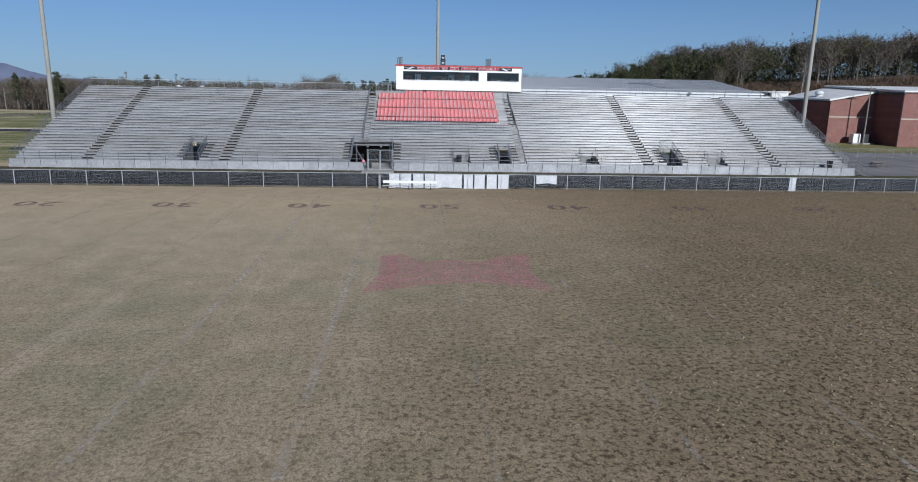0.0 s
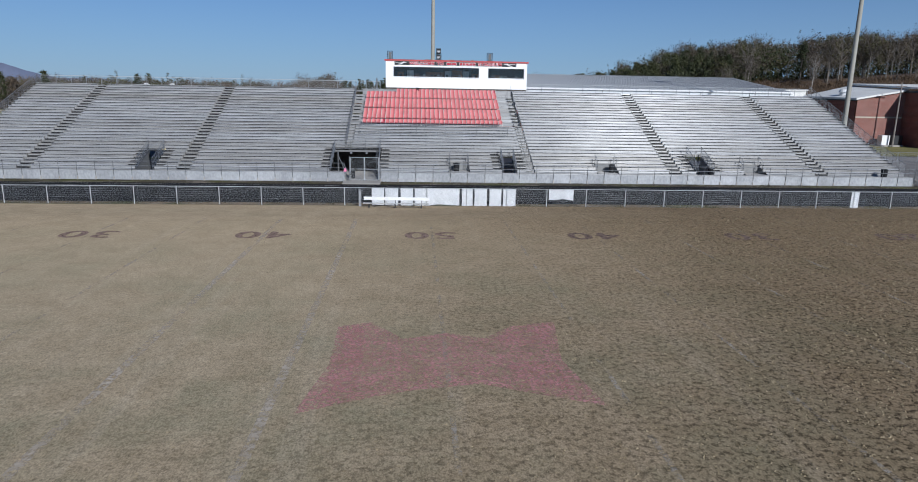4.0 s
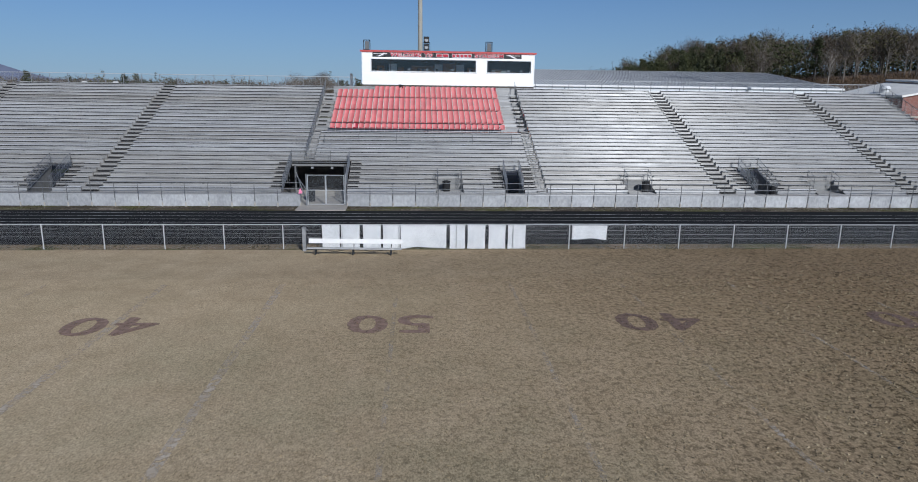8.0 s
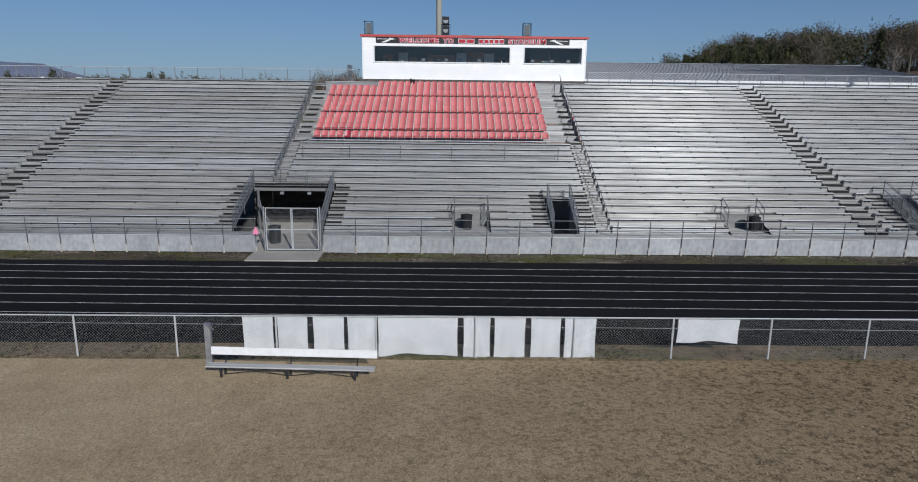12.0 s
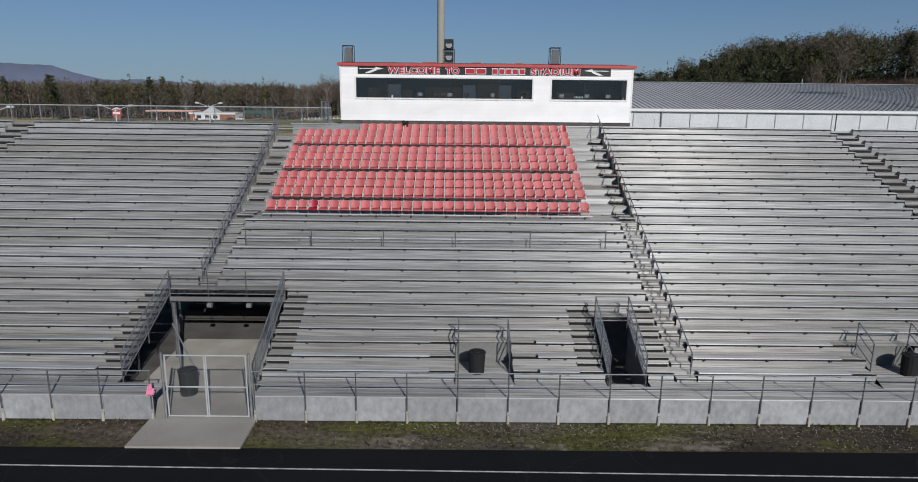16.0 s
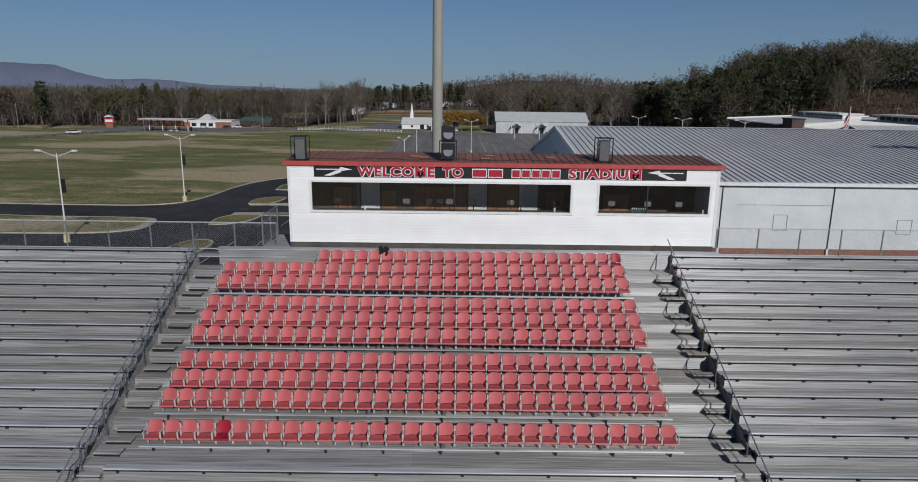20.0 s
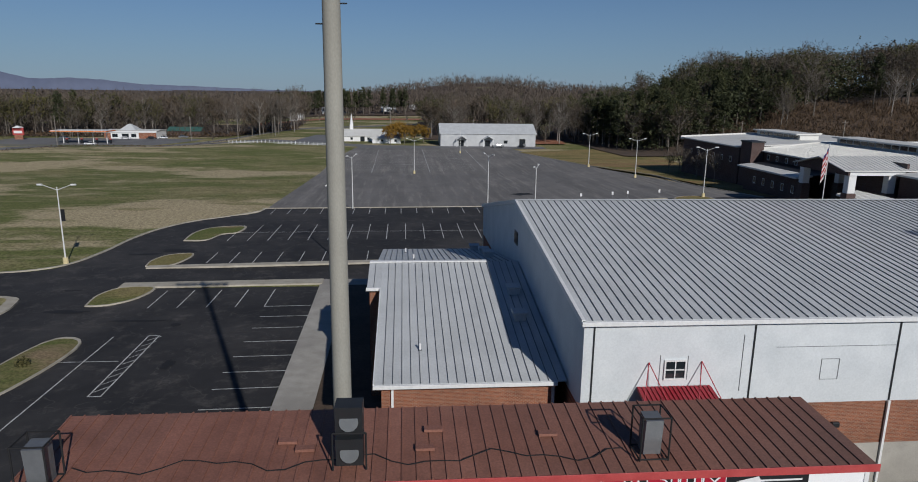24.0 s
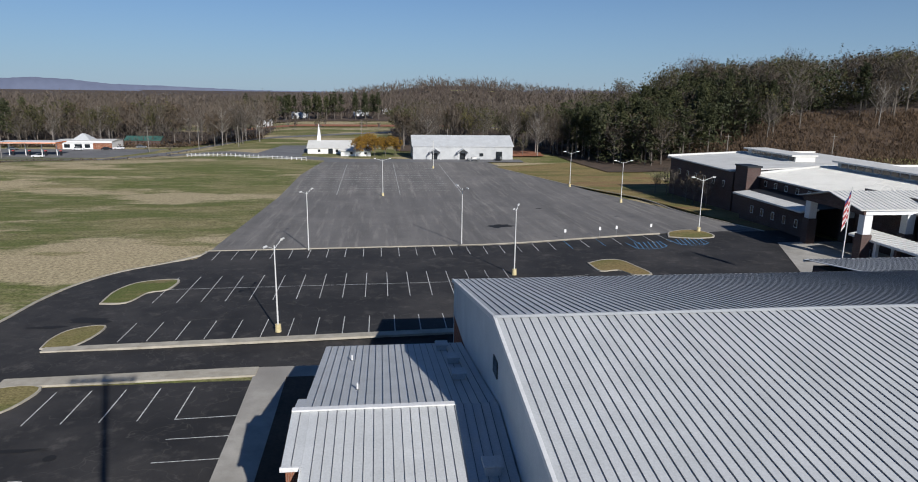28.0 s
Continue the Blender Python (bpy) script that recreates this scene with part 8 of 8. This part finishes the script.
tagged(grid_patch("forest_floor_west", ((-460, 425), (-52, 438), (-60, 540), (-460, 540)), 30, 10, 0.3, M["litter"]), "brown leaf litter under the trees", "ground", kind="structure")
tagged(grid_patch("forest_floor_far", ((-1100, 600), (1000, 600), (3800, 3900), (-3900, 3900)), 60, 60, 0.6, M["litter"]), "brown floor of the far woods", "ground", kind="structure")
tagged(grid_patch("forest_floor_middle", ((14, 372), (80, 364), (80, 520), (14, 520)), 10, 14, 0.3, M["litter"]), "brown leaf litter behind the hall", "ground", kind="structure")

# ---- mountains ----
def ridge_line(name, y, prof, label):
    v, f = [], []
    rnd = random.Random(len(prof))
    xs_ = np.linspace(prof[0][0], prof[-1][0], 220)
    for i, x in enumerate(xs_):
        z = float(np.interp(x, [p[0] for p in prof], [p[1] for p in prof])) + rnd.uniform(-1, 1)
        v += [(x, y, -30), (x, y, z), (x, y + 150, -30)]
        if i:
            a = 3 * (i - 1)
            f += [(a, a + 3, a + 4, a + 1), (a + 1, a + 4, a + 5, a + 2)]
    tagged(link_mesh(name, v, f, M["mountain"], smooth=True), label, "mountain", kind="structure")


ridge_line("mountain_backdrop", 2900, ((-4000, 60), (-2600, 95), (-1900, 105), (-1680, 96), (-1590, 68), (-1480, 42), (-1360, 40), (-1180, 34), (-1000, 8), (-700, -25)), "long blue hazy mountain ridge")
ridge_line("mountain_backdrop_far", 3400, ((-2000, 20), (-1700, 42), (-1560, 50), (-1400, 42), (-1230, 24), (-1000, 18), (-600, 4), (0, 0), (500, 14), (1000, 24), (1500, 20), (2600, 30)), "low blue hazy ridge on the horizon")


# ---- trees ----
def tuft(s, rnd, c, size, n=5, flat_=0.6):
    """A loose spray of small leaf blades round a point."""
    for _ in range(n):
        d = Vector((rnd.gauss(0, 1), rnd.gauss(0, 1), rnd.gauss(0, flat_)))
        p = Vector(c) + d * size * 0.45
        a = Vector((rnd.gauss(0, 1), rnd.gauss(0, 1), rnd.gauss(0, 0.7))).normalized() * size * rnd.uniform(0.5, 1.0)
        b = Vector((rnd.gauss(0, 1), rnd.gauss(0, 1), rnd.gauss(0, 0.7))).normalized() * size * rnd.uniform(0.18, 0.36)
        s.face([p - a * 0.5, p + b, p + a * 0.5, p - b * 0.7])


def twigs(s, rnd, c, size, n=6, width=0.07, up=0.7):
    """A haze of thin upright twigs round a point."""
    for _ in range(n):
        p = Vector(c) + Vector((rnd.gauss(0, 0.5), rnd.gauss(0, 0.5), rnd.gauss(0, 0.4))) * size
        d = Vector((rnd.gauss(0, 0.6), rnd.gauss(0, 0.6), up + abs(rnd.gauss(0, 0.5)))).normalized() * size * rnd.uniform(0.5, 1.1)
        w = Vector((rnd.gauss(0, 1), rnd.gauss(0, 1), 0)).normalized() * width * size
        s.face([p - w, p + w, p + d])


def make_tree(kind, seed, h, leaf):
    rnd = random.Random(seed)
    labels = {"pine": "tall dark green pine with a bare lower trunk", "bare": "leafless grey-brown tree with fine twigs", "leafy": "broad tree with thin autumn foliage"}
    t = thing("pine_tree" if kind == "pine" else "deciduous_tree", labels[kind], "tree", group="trees")
    tr, cr = Shape(), Shape()
    r = h * 0.013 + 0.05
    top = Vector((rnd.uniform(-0.4, 0.4), rnd.uniform(-0.4, 0.4), h))
    pts = [Vector((0, 0, -0.5)), top * 0.4, top * 0.75, top]
    for i in range(3):
        tr.tube(pts[i], pts[i + 1], r * (1 - i * 0.3), 6, r * (1 - (i + 1) * 0.3))
    if kind == "pine":
        n = 60
        for i in range(n):
            u = 0.3 + 0.7 * rnd.random() ** 0.8
            z = h * u
            w = h * 0.17 * (1.12 - u) ** 0.75 * rnd.uniform(0.6, 1.15) + 0.3
            a = rnd.uniform(0, 2 * math.pi)
            e = Vector((math.cos(a) * w, math.sin(a) * w, z + rnd.uniform(-0.3, 0.9)))
            tr.tube(top * u * 0.98, e, 0.06, 3, 0.02)
            for q in (0.45, 0.75, 1.0):
                tuft(cr, rnd, Vector((0, 0, z)).lerp(e, q), 0.9, 13, 0.6)
        tuft(cr, rnd, top, 1.0, 8, 1.0)
    else:
        n = 26 if kind == "bare" else 26
        spread = h * (0.26 if kind == "bare" else 0.3)
        for i in range(n):
            u = rnd.uniform(0.28, 0.92)
            a = rnd.uniform(0, 2 * math.pi)
            w = spread * (0.55 + 0.6 * math.sin(u * math.pi)) * rnd.uniform(0.6, 1.1)
            e = Vector((math.cos(a) * w, math.sin(a) * w, h * u + w * rnd.uniform(0.5, 1.0)))
            if e.z > h * 1.05:
                e.z = h * rnd.uniform(0.92, 1.05)
            base_p = top * u * 0.85
            tr.tube(base_p, e, 0.09, 4, 0.025)
            for j in range(4):
                q = rnd.uniform(0.35, 1.0)
                b = base_p.lerp(e, q)
                d = Vector((rnd.gauss(0, 1), rnd.gauss(0, 1), rnd.uniform(0.3, 1.3))).normalized() * rnd.uniform(1.0, 2.2)
                tr.tube(b, b + d, 0.035, 3, 0.012)
                if kind == "bare":
                    twigs(cr, rnd, b + d * 0.7, 1.5, 7, 0.045, 0.5)
                else:
                    tuft(cr, rnd, b + d, 0.9, 15, 1.2)
    tr.put("trunk", M["bark_pale"] if kind == "bare" and seed % 3 == 0 else M["bark"], t)
    cr.put("crown", leaf, t)
    return t


protos = {"pine": [make_tree("pine", s, 18.0 + s % 3, M["pine"]) for s in (1, 2, 3)], "bare": [make_tree("bare", s, 15.0 + s % 3, M["twig"]) for s in (4, 6, 8, 9)],
          "brown": [make_tree("leafy", s, 15.0, M["brown_leaf"]) for s in (11, 12)], "olive": [make_tree("leafy", s, 16.0, M["olive_leaf"]) for s in (13, 14)], "gold": [make_tree("leafy", 15, 8.0, M["gold_leaf"])]}
used, tally, extra = set(), {}, {}
rnd = random.Random(7)


def plant(kind, x, y, k=1.0):
    p = protos[kind][rnd.randrange(len(protos[kind]))]
    m = Matrix.Translation((x, y, gz(x, y))) @ Matrix.Rotation(rnd.uniform(0, 6.28), 4, "Z") @ Matrix.Diagonal((k * rnd.uniform(0.85, 1.15), k * rnd.uniform(0.85, 1.15), k, 1))
    name = "pine" if kind == "pine" else "broad"
    tally[name] = tally.get(name, 0) + 1
    if tally[name] > 285 and p.name in used and kind != "gold":
        for part_ob in p.children:
            vs, fs = extra.setdefault(part_ob.data.materials[0].name, ([], []))
            k0 = len(vs)
            vs.extend(tuple(m @ v.co) for v in part_ob.data.vertices)
            thin = 3 if part_ob.name.startswith("crown") and kind != "bare" else 1
            fs.extend(tuple(k0 + i for i in pl.vertices) for pl in list(part_ob.data.polygons)[::thin])
        return
    if p.name not in used:
        used.add(p.name)
        p.matrix_basis = m
    else:
        q = copy_thing(p, Matrix.Identity(4))
        q.matrix_basis = m


def wood(n, x0, x1, y0, y1, kinds, k0, k1, keep=lambda x, y: True):
    for _ in range(n):
        for _try in range(8):
            x, y = rnd.uniform(x0, x1), rnd.uniform(y0, y1)
            if keep(x, y):
                plant(rnd.choice(kinds), x, y, rnd.uniform(k0, k1))
                break


BARE = ("bare", "bare", "bare", "brown", "bare", "bare", "olive")
wood(120, -380, -52, 438, 480, BARE, 1.0, 1.3, lambda x, y: y > 458 or x < -126 or x > -100)
wood(30, -380, -190, 395, 440, ("bare", "olive", "brown", "pine"), 0.9, 1.25)
wood(16, -75, -48, 412, 440, ("bare", "brown", "bare"), 0.9, 1.2)
wood(70, -400, -58, 480, 530, BARE, 1.0, 1.3)
wood(20, -330, -140, 432, 446, ("olive", "pine", "bare", "olive"), 0.9, 1.25, lambda x, y: x < -146)
wood(70, 16, 85, 378, 490, ("bare", "brown", "bare", "olive"), 0.85, 1.15)
wood(8, 62, 92, 352, 390, ("bare", "brown"), 0.8, 1.05)
wood(24, 70, 104, 352, 420, ("olive", "brown", "olive", "bare"), 0.9, 1.2)
wood(125, 84, 150, 309, 380, ("pine", "pine", "pine", "pine", "olive", "brown"), 0.9, 1.12, lambda x, y: y > 309 + max(0, 96 - x) * 1.5 and y > 308 + max(0, x - 118) * 0.5)
wood(60, 110, 190, 360, 430, ("olive", "olive", "brown", "olive", "bare"), 1.1, 1.35)
wood(210, 150, 420, 326, 430, ("olive", "olive", "brown", "bare", "olive", "brown"), 1.15, 1.45)
wood(26, -340, -140, 428, 452, ("olive", "olive", "pine", "brown"), 0.9, 1.25, lambda x, y: y > 446 or x < -150)
wood(12, 140, 330, 305, 330, ("pine", "bare", "olive"), 0.8, 1.1)
wood(30, -85, 8, 605, 640, ("pine",), 0.9, 1.05)
wood(10, -110, -75, 640, 690, ("pine",), 0.8, 1.0)
wood(14, -85, 30, 500, 545, ("brown", "olive", "bare"), 0.3, 0.5)
for x, y in ((-0.5, 348), (5, 350), (9, 352.5), (13, 356), (2, 354)):
    plant("gold", x, y, rnd.uniform(0.8, 1.1))
plant("bare", 165, 420, 1.5)
plant("olive", 64, 356, 0.45)
for x, y in ((75.6, 252), (76.4, 247), (75.8, 242), (76.6, 237), (76.0, 232), (76.4, 227)):
    plant("brown" if y in (247, 232) else "bare", x, y, rnd.uniform(0.34, 0.5))
plant("brown", -80, 385, 0.35)

# the trees deepest in the wood, joined
wv, wf, wm, wmats = [], [], [], []
for mname, (vs, fs) in extra.items():
    k0 = len(wv)
    wv += vs
    wf += [tuple(k0 + i for i in q) for q in fs]
    wm += [len(wmats)] * len(fs)
    wmats.append(bpy.data.materials[mname])
deep = link_mesh("wood", wv, wf, wmats[0])
for mm in wmats[1:]:
    deep.data.materials.append(mm)
deep.data.polygons.foreach_set("material_index", wm)
tagged(deep, "mixed bare and evergreen trees deep in the wood", "woods", kind="stuff")

# far woods and brush, too many to count
far = Shape()
for _ in range(11000):
    y = rnd.choice((520, 540, 600, 660, 720, 800, 900, 1050, 1250)) + rnd.uniform(-30, 60)
    x = rnd.uniform(-1.05, 0.75) * y * 0.95
    if (y < 640 and -125 < x < 75) or (x > 60 and y < 560):
        continue
    hgt = rnd.uniform(9, 17) * (0.85 if y > 760 else 1.0)
    for j in range(3):
        twigs(far, rnd, (x + rnd.uniform(-3, 3), y + rnd.uniform(-3, 3), gz(x, y) + hgt * (j + rnd.random()) / 3.6), 4.6, 5, 0.11, 0.6)
tagged(far.put("far_woods", M["far_leaf"]), "brown leafless woods in the distance", "woods", kind="stuff")
under = Shape()
for _ in range(9000):
    x, y = rnd.uniform(150, 430), rnd.uniform(345, 440)
    crest = 15 + 4.5 * math.sin(x * 0.13 + 1.3 * math.sin(y * 0.09)) + 4 * math.sin(x * 0.047 + y * 0.11)
    tuft(under, rnd, (x, y, gz(x, y) + crest * rnd.random()), 1.5, 6, 0.9)
tagged(under.put("hill_undergrowth", M["olive_leaf"]), "dull olive undergrowth among the hill's trees", "undergrowth", kind="stuff")
under = Shape()
for _ in range(7600):
    x, y = rnd.uniform(86, 195), rnd.uniform(312, 400)
    if y > 309 + max(0, 96 - x) * 1.5 and y > 308 + max(0, x - 118) * 0.5:
        tuft(under, rnd, (x, y, gz(x, y) + 1 + 16 * rnd.random()), 1.5, 6, 0.5)
tagged(under.put("pine_undergrowth", M["pine"]), "dark young pines filling the stand", "undergrowth", kind="stuff")
under = Shape()
for _ in range(9000):
    x, y = rnd.uniform(-420, 85), rnd.uniform(396, 510)
    if -50 < x < 16 or (x < 0 and y < (436 if x > -190 else 400)):
        continue
    twigs(under, rnd, (x, y, gz(x, y) + 17 * rnd.random() ** 1.1), 2.8, 6, 0.055, 0.8)
tagged(under.put("wood_undergrowth", M["far_leaf"]), "grey-brown saplings between bare trees", "undergrowth", kind="stuff")
br = Shape()
for _ in range(7000):
    x, y = rnd.uniform(112, 330), rnd.uniform(280, 332)
    twigs(br, rnd, (x, y, gz(x, y) + 0.3 + rnd.uniform(0.0, 1.2)), 1.7, 5, 0.09, 0.8)
for _ in range(900):
    y = rnd.uniform(200, 400)
    x = float(np.interp(y, (215, 280, 318, 362, 402), (-190, -158, -137, -112, -88))) + 8 + rnd.uniform(-3, 5)
    tuft(br, rnd, (x, y, gz(x, y) + rnd.uniform(0.1, 0.6)), 0.7, 2, 0.5)
for _ in range(2200):
    x, y = rnd.uniform(-380, -50), rnd.uniform(430, 444)
    tuft(br, rnd, (x, y, gz(x, y) + rnd.uniform(0.2, 2.0)), 1.6, 2, 0.8)
tagged(br.put("brush", M["brush"]), "dry brown brush along banks and wood edge", "brush", kind="stuff")
